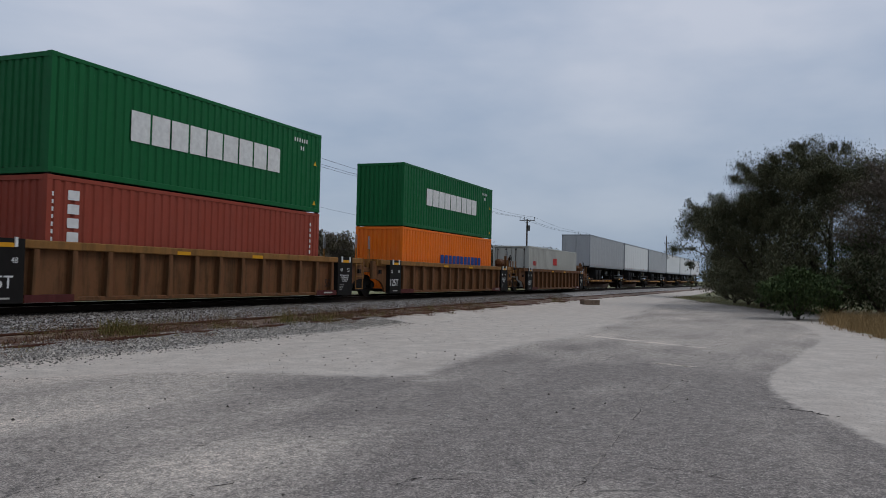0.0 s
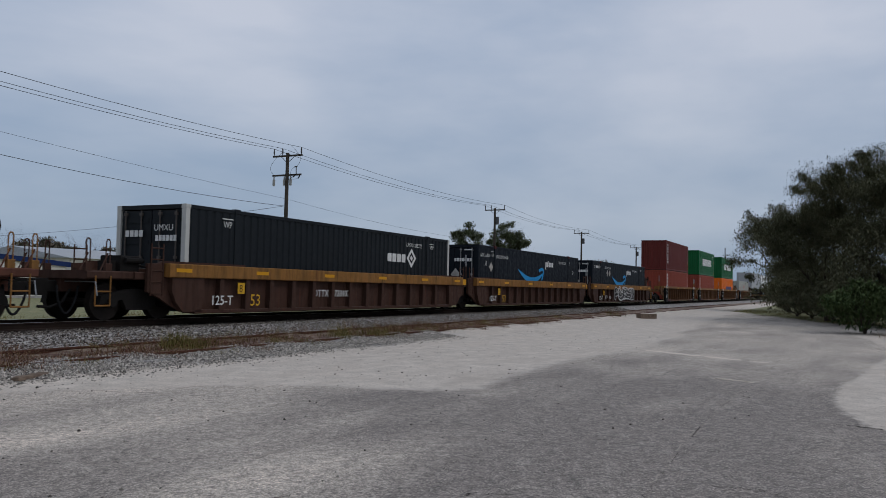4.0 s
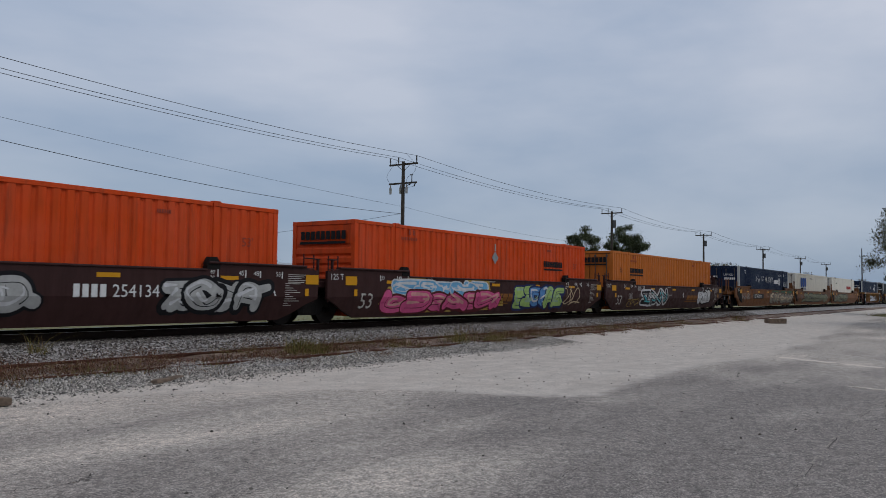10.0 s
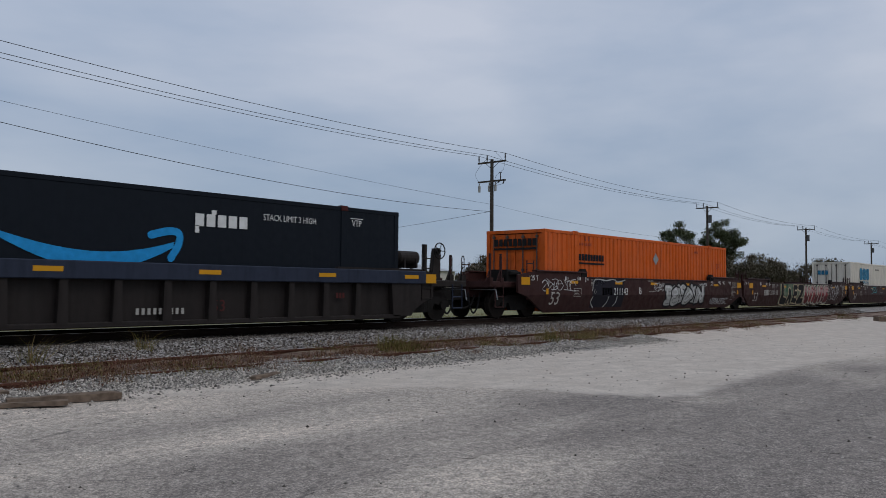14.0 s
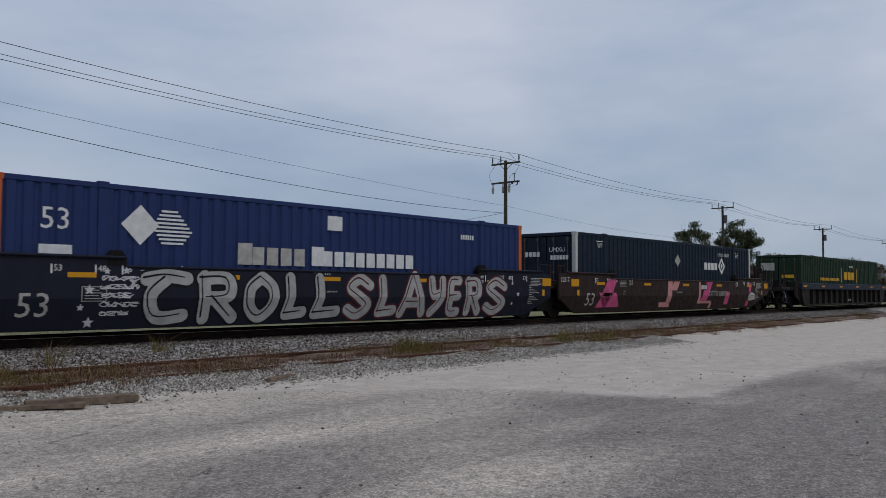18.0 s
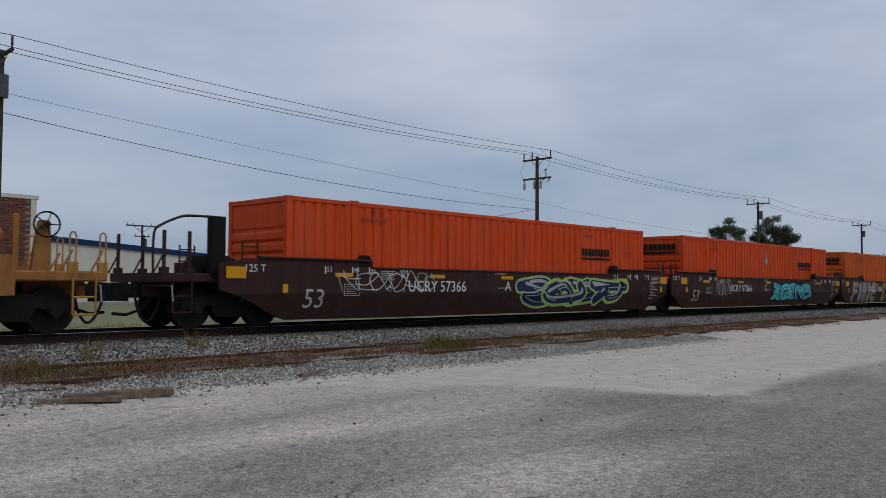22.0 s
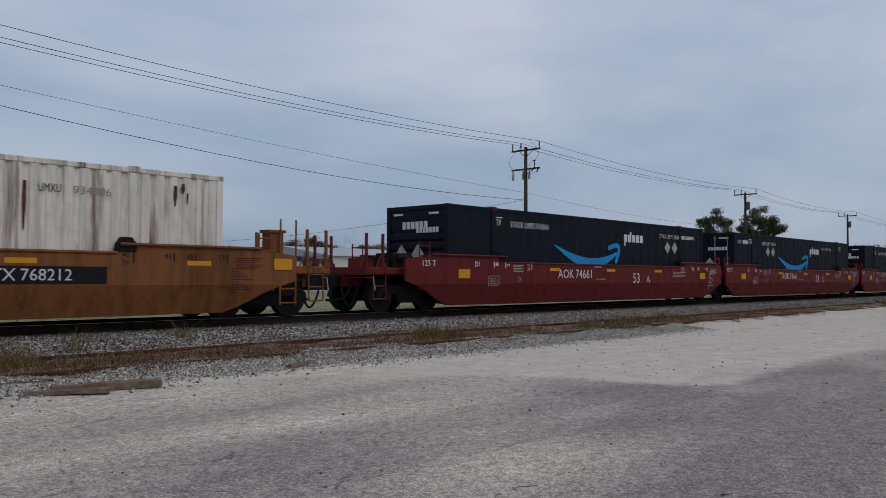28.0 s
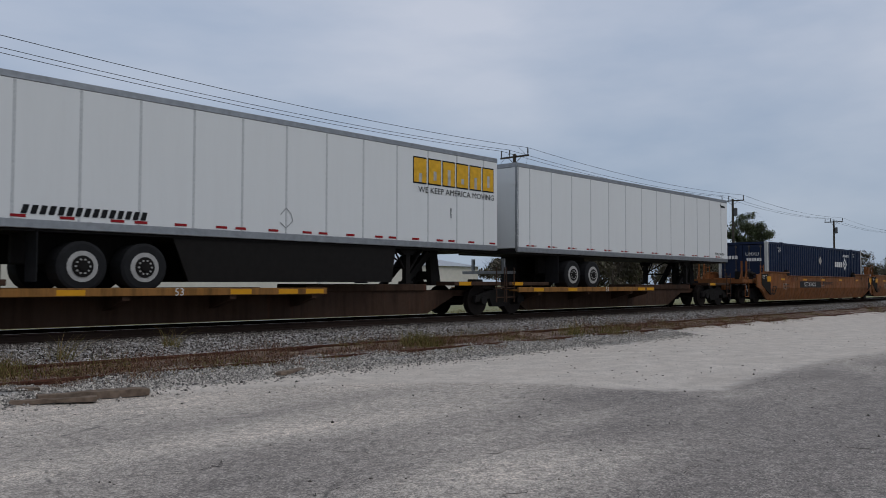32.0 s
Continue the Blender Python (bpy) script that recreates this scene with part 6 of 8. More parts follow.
part("graffiti", folded(b.data("graffiti", (SPRAY["silver"],))), c, "thin pale spray-painted outline")
tag(c, 48, -0.12, 0.74, 0.92, 1.36, 4, "brown", "white", "white", 0.09)
tag(c, 47, 0.95, 4.75, 0.22, 1.52, 6, "black", "silver", "white", 0.32)
tag(c, 49, 4.35, 5.15, 1.1, 1.34, 3, "brown", "white", "white", 0.09)
tag(c, 50, 5.8, 7.85, 0.3, 0.68, 10, "brown", "white", "white", 0.09)
container(-271.87, FLOOR, 16.15, "orange corrugated container with doors", NB, TANGBOX, marks=lambda b, y: (marks_orange(b, y, -4.9, False, 1.85), diamond(b, 0.4, 2.1, 0.26, y, 8)), end_marks=end_orange)

BLK = "black well cars with blue top rails"
for i, u in enumerate((-295.4, -314.6, -333.9)):
    c = well_car("railed", u, (SOOT, BLUERAIL), ("black well car with dark blue rail", "empty black well car with blue rail", "black well car with blue rail and small marks")[i], BLK, i == 0, i == 2,
                 lambda b, y: (dots(b, 0.14, 0.38, 9, 0.13, y, 1, 1.0), write(b, "53", 1.95, 0.42, 0.26, y, 6), dots(b, 5.6, 0.7, 3, 0.14, y, 6)), big="")
container(-295.4, FLOOR, 16.15, "near-black container with blue curved arrow", NB, NIGHTBOX, smooth=True, marks=marks_smile, end_marks=end_smile)
container(-333.9, FLOOR, 16.15, "dark green container with gold blocks", NB, FORESTBOX,
          marks=lambda b, y: (blocks(b, 0.1, 2.4, 1.55, 2.05, 3, y, 5, 0.15), b.rect(-0.5, -0.42, 1.35, 2.3, y, 5), b.rect(2.82, 2.9, 1.35, 2.3, y, 5), blocks(b, -4.68, -0.95, 1.45, 1.63, 15, y, 5, 0.3, 0.05), dots(b, 1.2, 2.35, 9, 0.12, y)),
          end_marks=lambda b, x: (b.box(x, x + 0.003, 0.2, 1.0, 2.0, 2.45, 9), b.box(x, x + 0.003, -0.9, -0.2, 1.55, 1.75, 5)))

IN = "ink-black well cars with graffiti"
c = well_car("smooth", -357.63, (UMBER, UMBER), "umber well car with angular pink graffiti", IN, True, False, number("888354", 3.75, 0.74, 0.25, 1, "DTTX"), big_x=-7.68)
for x0, x1, z0, z1, col, sl in ((-6.9, -6.2, 0.35, 1.5, "pink", 0.7), (-6.4, -5.2, 0.35, 0.9, "pink", -0.4), (-1.4, -1.0, 0.5, 1.5, "rose", 0.1), (-1.9, -1.0, 0.3, 0.5, "rose", -0.1), (-1.05, -0.5, 1.0, 1.4, "rose", 0.3),
                             (1.65, 1.85, 0.42, 1.45, "rose", 0.0), (1.87, 2.5, 0.55, 1.45, "pink", 0.6), (1.85, 3.1, 0.42, 0.54, "rose", 0.0), (2.9, 3.12, 0.2, 0.42, "rose", 0.06), (4.55, 5.0, 0.35, 0.95, "pink", 0.0), (7.2, 7.5, 0.25, 1.4, "pink", 0.2)):
    panel_spray(c, x0, x1, z0, z1, col, slant=sl)
tag(c, 52, 7.4, 8.0, 0.45, 1.0, 1, "black", "white", "cream", 0.4, -SIDE - 0.012)
tag(c, 59, 1.95, 2.4, 1.0, 1.32, 1, "black", "white", "cream", 0.4, -SIDE - 0.012)
container(-357.63, FLOOR, 16.15, "dark slate-blue container with white diamond ring", NB, TEALBOX, post=POSTWHITE, marks=lambda b, y: marks_umax(b, y, True, "258763"), end_marks=end_umax)
c = well_car("smooth", -377.03, (INK, INK), "ink-black well car with pale letter graffiti", IN, False, False, big_x=-7.68)
sprayed_word(c, "TROLL", (-5.3, -4.1, -2.85, -1.75, -0.9, 0.2), 0.14, 1.44, 0.29, "black", "silver", "black", "pale spray-painted blackletter with black edge")
sprayed_word(c, "SLAYERS", (0.2, 1.3, 2.2, 3.35, 4.15, 4.9, 5.85, 7.1), 0.14, 1.44, 0.28, "wine", "silver", "wine", "pale spray-painted blackletter with wine-red edge")
for k, (z, wide) in enumerate(((1.12, 5), (0.95, 5), (0.78, 4), (0.6, 5), (0.42, 4))):
    tag(c, 70 + k, -6.1, -6.1 + wide * 0.15, z, z + 0.13, wide, "silver", "white", "white", 0.07)
b = Build()
for x, z, r in ((-6.35, 0.95, 0.11), (-6.5, 0.6, 0.08), (-6.3, 0.3, 0.12), (-6.0, 1.32, 0.08), (-5.6, 1.34, 0.09), (-5.45, 1.1, 0.07), (7.3, 1.2, 0.07), (7.6, 0.85, 0.08), (7.35, 0.55, 0.07)):
    b.mesh([(x + math.sin(i * math.pi / 5) * r * (0.45 if i % 2 else 1), -SIDE - 0.008, z + math.cos(i * math.pi / 5) * r * (0.45 if i % 2 else 1)) for i in range(10)], [tuple(range(10))], 0)
tagged(part("sprayed_stars", folded(b.data("sprayed_stars", (SPRAY["white"],))), c, "small white spray-painted stars"), kind="stuff")
container(-377.03, FLOOR, 16.15, "royal blue container with orange posts", NB, ROYALBOX, post=POSTORANGE, end="nose", marks=lambda b, y: marks_pacer(b, y, 9), end_marks=end_pacer)
c = well_car("smooth", -396.4, (INK, INK), "ink-black well car with mint and black graffiti", IN, False, True, number("888354", -3.7, 0.85, 0.3, 0, "DTTX"), big_x=-7.68)
panel_spray(c, -1.5, 7.7, 0.24, 1.46, "black")
tag(c, 56, -0.9, 7.0, 0.24, 1.42, 7, "teal", "mint", "lime", 0.24, -SIDE - 0.009)
panel_spray(c, -1.75, -1.4, 0.28, 1.46, "cream")
tag(c, 57, 6.4, 7.8, 0.4, 1.4, 2, "gold", "cream", "cream", 0.2, -SIDE - 0.012)
tag(c, 58, -6.1, -5.0, 0.65, 1.15, 3, "navy", "cyan", "cyan", 0.12)
container(-396.4, FLOOR, 16.15, "royal blue container with orange posts and red blocks", NB, ROYALBOX, post=POSTORANGE, end="nose", marks=lambda b, y: marks_pacer(b, y, 6), end_marks=end_pacer)

c = well_car("smooth", -419.6, (OXIDE, OXIDE), "dark brown well car with silver and gold graffiti", BN, True, False, number("57366", -3.2, 0.82, 0.3, 0, "UCRY"), clip="arch at head", big_x=-7.68)
sprayed_word(c, "FORSE", (-7.7, -6.55, -5.85, -5.0, -4.2, -3.15), 0.14, 1.44, 0.33, "black", "pewter", "silver", "silver spray-painted block letter with black edge")
sprayed_word(c, "DWER", (-2.1, -0.95, 0.15, 1.35, 2.55), 0.20, 1.43, 0.30, "black", "ochre", "gold", "gold spray-painted block letter")
sprayed_word(c, "AS", (2.6, 3.75, 4.9), 0.18, 1.43, 0.31, "black", "teal", "mint", "teal spray-painted block letter")
tag(c, 64, 7.0, 8.2, 0.85, 1.35, 3, "brown", "white", "white", 0.07)
container(-419.6, FLOOR, 16.15, "tangerine corrugated container with ribbed nose", NB, TANGBOX, end="nose", marks=lambda b, y: marks_orange(b, y), end_marks=end_orange)
c = well_car("smooth", -438.85, (OXIDE, OXIDE), "dark brown well car with turquoise graffiti", BN, False, False, lambda b, y: (number("57366", -3.1, 0.82, 0.3, 0, "UCRY")(b, y), write(b, "C", -0.6, 0.85, 0.28, y)), big_x=-7.68)
tag(c, 65, 0.6, 5.0, 0.28, 1.46, 5, "black", "cyan", "teal", 0.26)
tag(c, 66, -5.6, -4.2, 0.6, 1.45, 5, "brown", "silver", "white", 0.06)
container(-438.85, FLOOR, 16.15, "bright orange container with ribbed nose", NB, FLAMEBOX, end="nose", marks=lambda b, y: marks_orange(b, y), end_marks=end_orange)
c = well_car("smooth", -458.15, (OXIDE, OXIDE), "dark brown well car with violet-black graffiti", BN, False, True, lambda b, y: (number("57366", -3.1, 0.82, 0.3, 0, "UCRY")(b, y), write(b, "A", -0.3, 0.85, 0.28, y)), clip="arch", big_x=-7.68)
tag(c, 67, 0.7, 6.0, 0.28, 1.46, 4, "lime", "navy", "silver", 0.3)
tag(c, 68, -6.6, -3.4, 0.8, 1.45, 6, "brown", "white", "white", 0.06)
container(-458.15, FLOOR, 16.15, "weathered red-orange container with ribbed nose", NB, FLAMEBOX, end="nose", marks=lambda b, y: marks_orange(b, y, 4.9, False))

MU = "mustard ribbed well cars"
for u, lab, num in ((-481.6, "mustard yellow ribbed well car with black end panels", "125T"), (-501.0, "mustard yellow ribbed well car with stencilled sides", "125T"), (-520.3, "mustard yellow ribbed well car with black number plate", "53")):
    well_car("ribbed", u, (MUSTARD, MUSTTOP), lab, MU, u > -490, u < -520, (lambda b, y: (b.rect(4.4, 6.0, 0.72, 1.0, y - 0.07, 2), dots(b, 4.5, 0.78, 10, 0.18, y - 0.075))) if u > -520 else (lambda b, y: (b.rect(-4.7, -2.5, 0.7, 1.02, y - 0.07, 2), number("788445", -3.7, 0.76, 0.2, 0, "DTTX")(b, y - 0.075))), num)
container(-481.6, FLOOR, 16.15, "near-black container with blue curved arrow", NB, NIGHTBOX, smooth=True, marks=lambda b, y: marks_smile(b, y, serial="209245"), end_marks=end_smile)
container(-501.0, FLOOR, 16.15, "near-black container with blue curved arrow", NB, NIGHTBOX, smooth=True, marks=lambda b, y: marks_smile(b, y, serial="213213"), end_marks=end_smile)
container(-520.3, FLOOR, 16.15, "amber orange container with ribbed nose", NB, TANGBOX, end="nose", marks=lambda b, y: marks_orange(b, y), end_marks=end_orange)

MA = "maroon well cars"
for u, letter, rev in ((-543.6, "B", True), (-563.0, "C", False), (-582.4, "A", True)):
    well_car("smooth", u, (MAROON, MAROON), "maroon smooth-sided well car with white stencils", MA, letter == "B", letter == "A", big="", marks=
             lambda b, y, q=letter: (number("74661", -1.9, 0.95, 0.3, 0, "AOK")(b, y), write(b, "53", 1.9, 0.78, 0.38, y), write(b, q, 2.9, 0.8, 0.26, y), [b.rect(5.0, 6.1 - 0.2 * (k % 2), 1.2 - k * 0.06, 1.22 - k * 0.06, y, 1) for k in range(4)]))
    container(u, FLOOR, 16.15, "near-black container with blue curved arrow and placards", NB, NIGHTBOX, smooth=True, end="nose" if rev else "doors", marks=lambda b, y, r=rev, q=letter: marks_smile(b, y, r, serial="201717" if q == "B" else ""), end_marks=end_smile if not rev else lambda b, x: (blocks_end(b, x, -0.5, 0.6, 2.2, 2.42, 6, 0), end_smile(b, x)))

AM = "amber smooth-sided well cars"
c = well_car("smooth", -605.9, (AMBER, AMBER), "amber well car with white scrawled tags", AM, True, False, lambda b, y: (b.rect(2.3, 5.4, 0.8, 1.14, y, 2), number("768212", 3.8, 0.87, 0.22, 0, "DTTX")(b, y - 0.002), write(b, "A", 1.7, 0.86, 0.24, y, 2)))
tag(c, 71, -6.2, -5.2, 1.0, 1.5, 3, "brown", "white", "white", 0.12)
tag(c, 72, -8.6, -7.8, 0.4, 0.9, 3, "brown", "white", "white", 0.12)
container(-605.9, FLOOR + 0.08, 16.15, "rust-streaked white container with faded blue blocks", NB, RUSTBOX, marks=lambda b, y: (marks_csx(b, y, 4), write(b, "UMXU", 4.15, 2.27, 0.16, y, 1, 0.42), write(b, "934006", 4.8, 2.27, 0.16, y, 8, 0.75)), end_marks=lambda b, x: blocks_end(b, x, 0.2, 0.95, 2.0, 2.3, 3, 4))
rc, rr = CARS[-1][0], random.Random(4)
for k in range(26):
    b, x, z1 = Build(), (0.85 + 0.27 * (k % 5) + rr.gauss(0, 0.05) if k < 15 else rr.uniform(-7.6, 7.8)), rr.uniform(2.3, 2.78)
    w, z0 = (rr.uniform(0.05, 0.11), z1 - rr.uniform(0.7, 2.2)) if k < 15 else (rr.uniform(0.02, 0.05), z1 - rr.uniform(0.2, 1.0))
    b.prism_y([(x - w * 0.3, max(0.2, z0)), (x + w * 0.2, max(0.2, z0)), (x + w, (z0 + z1) / 2), (x + w * 0.8, z1), (x - w * 0.6, z1), (x - w * 0.8, (z0 + z1) / 2)], -1.298 - 0.0004 * k, -1.296)
    part("rust_streak", b.data("rust_streak", (RUSTSTAIN,)), rc, "red-brown rust streak")
c = well_car("smooth", -625.2, (AMBER, AMBER), "empty amber well car with dark graffiti", AM, False, False, lambda b, y: (b.rect(-0.5, 0.35, 1.12, 1.25, y, 6), b.rect(-0.17, 0.05, 0.72, 1.1, y, 6), b.rect(0.45, 1.3, 1.12, 1.25, y, 6), b.rect(0.78, 1.0, 0.72, 1.1, y, 6), b.rect(1.4, 1.65, 0.72, 1.25, y, 6, 0.5), b.rect(1.9, 2.15, 0.72, 1.25, y - 0.002, 6, -0.5), write(b, "C", 0.5, 1.32, 0.14, y, 2)))
panel_spray(c, -4.4, -1.7, 0.25, 1.5, "brown")
tag(c, 73, -4.4, -1.6, 0.28, 1.4, 4, "white", "brown", "silver", 0.26, -SIDE - 0.009)
tag(c, 74, 3.85, 4.6, 0.8, 1.38, 4, "black", "black", "brown", 0.1)
b = Build()
ribbon(b, curved([(4.8, 1.14), (5.2, 1.1), (5.7, 0.98)], 5), 0.4, -SIDE - 0.006, 0)
part("graffiti", folded(b.data("graffiti", (SPRAY["black"],))), c, "black sprayed blot")
tag(c, 75, 4.95, 5.65, 0.82, 1.25, 3, "white", "white", "white", 0.14, -SIDE - 0.012)
tag(c, 76, 6.75, 7.5, 0.3, 0.68, 4, "white", "white", "white", 0.08)
c = well_car("smooth", -644.35, (AMBER, AMBER), "amber well car with black number plate", AM, False, True, lambda b, y: (b.rect(-4.0, -0.6, 0.8, 1.15, y, 2), number("768212", -2.4, 0.87, 0.22, 0, "DTTX")(b, y - 0.002), write(b, "B", -0.2, 0.86, 0.24, y, 2)))
container(-644.35, FLOOR + 0.08, 16.15, "dark blue container with pale corner posts", NB, BLUEBOX, post=POSTWHITE, marks=marks_umax, end_marks=end_umax)

spine_car(-665.4, "rusty spine car with yellow wheel deck", RAILYEL, True, 0.7)
trailer(-665.4, "plain white van trailer with riveted sides", VANWHITE, False, lambda b, y: (write(b, "MLNZ 907354", 6.75, 1.50, 0.12, y, 1, 0.95), b.prism_y([(7.3, 3.86), (7.42, 3.72), (7.85, 3.72), (7.85, 3.80), (7.5, 3.82)], y, y + 0.003, 1)))
spine_car(-682.6, "dark spine car with yellow wheel deck", RAILYEL, rise=5.7)


def marks_van(b, y):
    blocks(b, 4.33, 7.96, 3.0, 3.76, 6, y, 1, 0.10)
    blocks(b, 4.36, 7.98, 3.04, 3.72, 6, y - 0.002, 5, 0.16)
    for i in range(6):
        b.rect(4.36 + i * 0.603 + 0.2, 4.36 + i * 0.603 + 0.32, 3.04 + 0.1 * (i % 2), 3.3 + 0.1 * (i % 3), y - 0.004, 9)
    write(b, "WE KEEP AMERICA MOVING", 4.54, 2.76, 0.17, y, 1, 3.37)
    blocks(b, -6.02, -3.51, 1.47, 1.64, 15, y, 1, 0.34, 0.05)
    b.rect(5.9, 5.93, 2.1, 2.4, y, 1)
    stroke(b, [(-0.16, 1.62), (0.0, 1.5), (0.2, 1.68), (0.14, 1.86), (0.0, 1.98), (-0.16, 1.82)], 0.022, y, 8)


trailer(-682.6, "white van trailer with gold blocks and dark skirt", VANWHITE, True, marks_van)


# ---- ground: one sheet from the lot to the horizon ----
def height(x, y):
    """Lot at 0, a low bed for the old siding, the ballast of the main track, flat grass beyond."""
    pts = ((-1e4, 0.0), (10.9, 0.0), (12.3, 0.12), (13.7, 0.20), (14.2, 0.22), (15.3, 0.43), (19.6, 0.43), (21.2, 0.15), (30, 0.05), (1e4, 0.0))
    for (a, za), (c, zc) in zip(pts, pts[1:]):
        if y <= c:
            z = za + (zc - za) * (y - a) / (c - a)
            if 11.9 < y < 14.3 and abs(x) < 80:
                z += 0.07 * noise.noise((x * 0.9, y * 1.3, 1.0))
            return z
    return 0.0


def smooth_step(a, b, v):
    k = min(1.0, max(0.0, (v - a) / (b - a)))
    return k * k * (3 - 2 * k)


def line_at(pts, x):
    return float(np.interp(x, [p[0] for p in pts], [p[1] for p in pts]))


SAND_EDGE = ((-40, 11.6), (5, 11.2), (7.9, 10.4), (9.9, 8.9), (10.75, 7.9), (10.95, 6.6), (11.3, 5.85), (11.8, 5.4), (12.6, 5.3), (14.2, 5.45), (17.6, 5.7), (21, 5.5), (24, 5.2), (30, 5.6), (50, 7.2), (60, 7.9), (200, 9.5))
RIGHT_EDGE = ((-40, -4), (4, -3.2), (9.58, -0.84), (10.72, -0.54), (11.66, -0.13), (13.1, 0.12), (14.6, 0.17), (16.6, 0.1), (20.1, -0.35), (24.2, -0.93), (28.2, -1.1), (33.3, -0.78), (36.5, -0.2), (46, 0.2), (60, 1.0), (80, 7.0), (300, 7))


def spread(lo, hi, fine_lo, fine_hi, step):
    a, out = fine_lo, []
    while a <= fine_hi:
        out.append(a)
        a += step
    k, s = out[-1], step
    while k < hi:
        s *= 1.35
        k += s
        out.append(min(k, hi))
    k, s, left = out[0], step, []
    while k > lo:
        s *= 1.35
        k -= s
        left.append(max(k, lo))
    return left[::-1] + out


def ground():
    xs, ys = spread(-1500, 2500, -6, 70, 0.3), spread(-800, 2000, -12, 24, 0.3)
    vs = [(x, y, height(x, y)) for y in ys for x in xs]
    n = len(xs)
    fs = [(j * n + i, j * n + i + 1, (j + 1) * n + i + 1, (j + 1) * n + i) for j in range(len(ys) - 1) for i in range(n - 1)]
    me = bpy.data.meshes.new("ground")
    me.from_pydata(vs, [], fs)
    val = {k: [] for k in ("wear", "sand", "patch", "gravel", "soil", "grass")}
    for x, y, z in vs:
        w = noise.noise((x * 0.25, y * 0.5, 3.0)) * 0.9
        e, r = line_at(SAND_EDGE, x), line_at(RIGHT_EDGE, x)
        sand, side = smooth_step(-0.35, 0.35, y - e + w * 0.3), smooth_step(-0.25, 0.25, r - y + w * 0.12)
        far = 12.4 + min(0.0, (20 - x) * 0.02 if x > 20 else 0)
        gr = smooth_step(-0.5, 0.5, y - 11.3 + w * 0.5) * (1 - smooth_step(15, 32, x)) + smooth_step(-0.3, 0.3, y - 14.1)
        so = smooth_step(-0.35, 0.35, y - 12.65 + w * 0.3) * (1 - smooth_step(-0.25, 0.35, y - 14.05 + w * 0.2))
        ga = max(smooth_step(19.5, 20.9, y + w * 0.5), smooth_step(0.2, 1.6, line_at(((-40, -9), (8, -6), (14, -3.4), (19, -2.3), (24, -2.4), (31, -1.5), (36, -1.0), (50, -0.6), (52, 1.6), (66, 6.5), (78, 10.3), (300, 11)), x) - y + w * 0.5))
        # swept pale band across the near lot, grey beyond it, dark where cars turn
        mid_y = float(np.interp(x, (2.2, 3.5, 5.2, 6.4, 8.0, 9.4), (7.1, 7.2, 7.2, 7.0, 7.0, 6.7)))
        wear = 0.34 + 0.10 * smooth_step(6.6, 7.6, y) + 0.30 * math.exp(-((y - mid_y) / 0.26) ** 2) * (1 - smooth_step(7.5, 10.5, x)) + 0.26 * smooth_step(15, 24, x)
        wear -= 0.34 * math.exp(-((x - 9.5) / 5.0) ** 2 - ((y - 2.4) / 3.2) ** 2) + 0.10 * smooth_step(8, 11, x)
        wear += 0.20 * math.exp(-((x - 5.6) / 1.0) ** 2 - ((y - 4.6) / 0.5) ** 2) + 0.22 * noise.noise((x * 0.25, y * 0.6, 7.0)) + 0.20 * noise.noise((x * 0.4 + y * 0.3, y * 1.5 - x * 0.2, 11.0))
        wear += 0.26 * smooth_step(-2.6, -0.2, y - e) * (1 - smooth_step(11.0, 13.5, x))
        wear -= 0.30 * math.exp(-((x - 6.5) / 3.0) ** 2 - ((y + 0.3) / 1.5) ** 2)
        for k, v in (("wear", wear), ("sand", sand), ("patch", side), ("gravel", min(1, gr)), ("soil", so), ("grass", ga)):
            val[k].append(v)
    for k, v in val.items():
        me.attributes.new(k, "FLOAT", "POINT").data.foreach_set("value", v)
    me.materials.append(ground_material())
    me.polygons.foreach_set("use_smooth", [True] * len(fs))
    return tagged(new("ground", me), "worn asphalt lot, sand, gravel and ballast beside the track", "ground", kind="structure")


ground()


# ---- tracks ----
def rail_profile(b, y, x0, x1, z):
    b.prism_x([(y - 0.07, z - 0.17), (y + 0.07, z - 0.17), (y + 0.07, z - 0.155), (y + 0.012, z - 0.13), (y + 0.012, z - 0.045), (y + 0.036, z - 0.035),
               (y + 0.036, z - 0.003), (y - 0.036, z - 0.003), (y - 0.036, z - 0.035), (y - 0.012, z - 0.045), (y - 0.012, z - 0.13), (y - 0.07, z - 0.155)], x0, x1, 0)


def main_track():
    tr = thing("railway_track", "steel rails with polished tops on dark sleepers", "track", kind="structure")
    for y in (LINE - 0.753, LINE + 0.753):
        b = Build()
        rail_profile(b, y, -900, 1500, RAIL)
        b.box(-900, 1500, y - 0.03, y + 0.03, RAIL - 0.003, RAIL, 1)
        part("rail", b.data("rail", (RAILSIDE, RAILTOP)), tr)
    for k in range(130):
        part("sleeper", kept("sleeper", lambda: Build().box(-0.11, 0.11, -1.3, 1.3, -0.10, 0.0, 0, 0.015), TIE), tr, at=(-2 + k * 0.5, LINE, 0.455), turn=random.Random(k).uniform(-0.8, 0.8))
    old = thing("old_siding", "rusted siding rails half buried in weeds", "track", kind="structure")
    for y in (12.52, 13.92):
        b = Build()
        rail_profile(b, y, -60, 110, 0.172 if y < 13 else 0.265)
        part("rail", b.data("rail", (RUSTRAIL,)), old)


main_track()


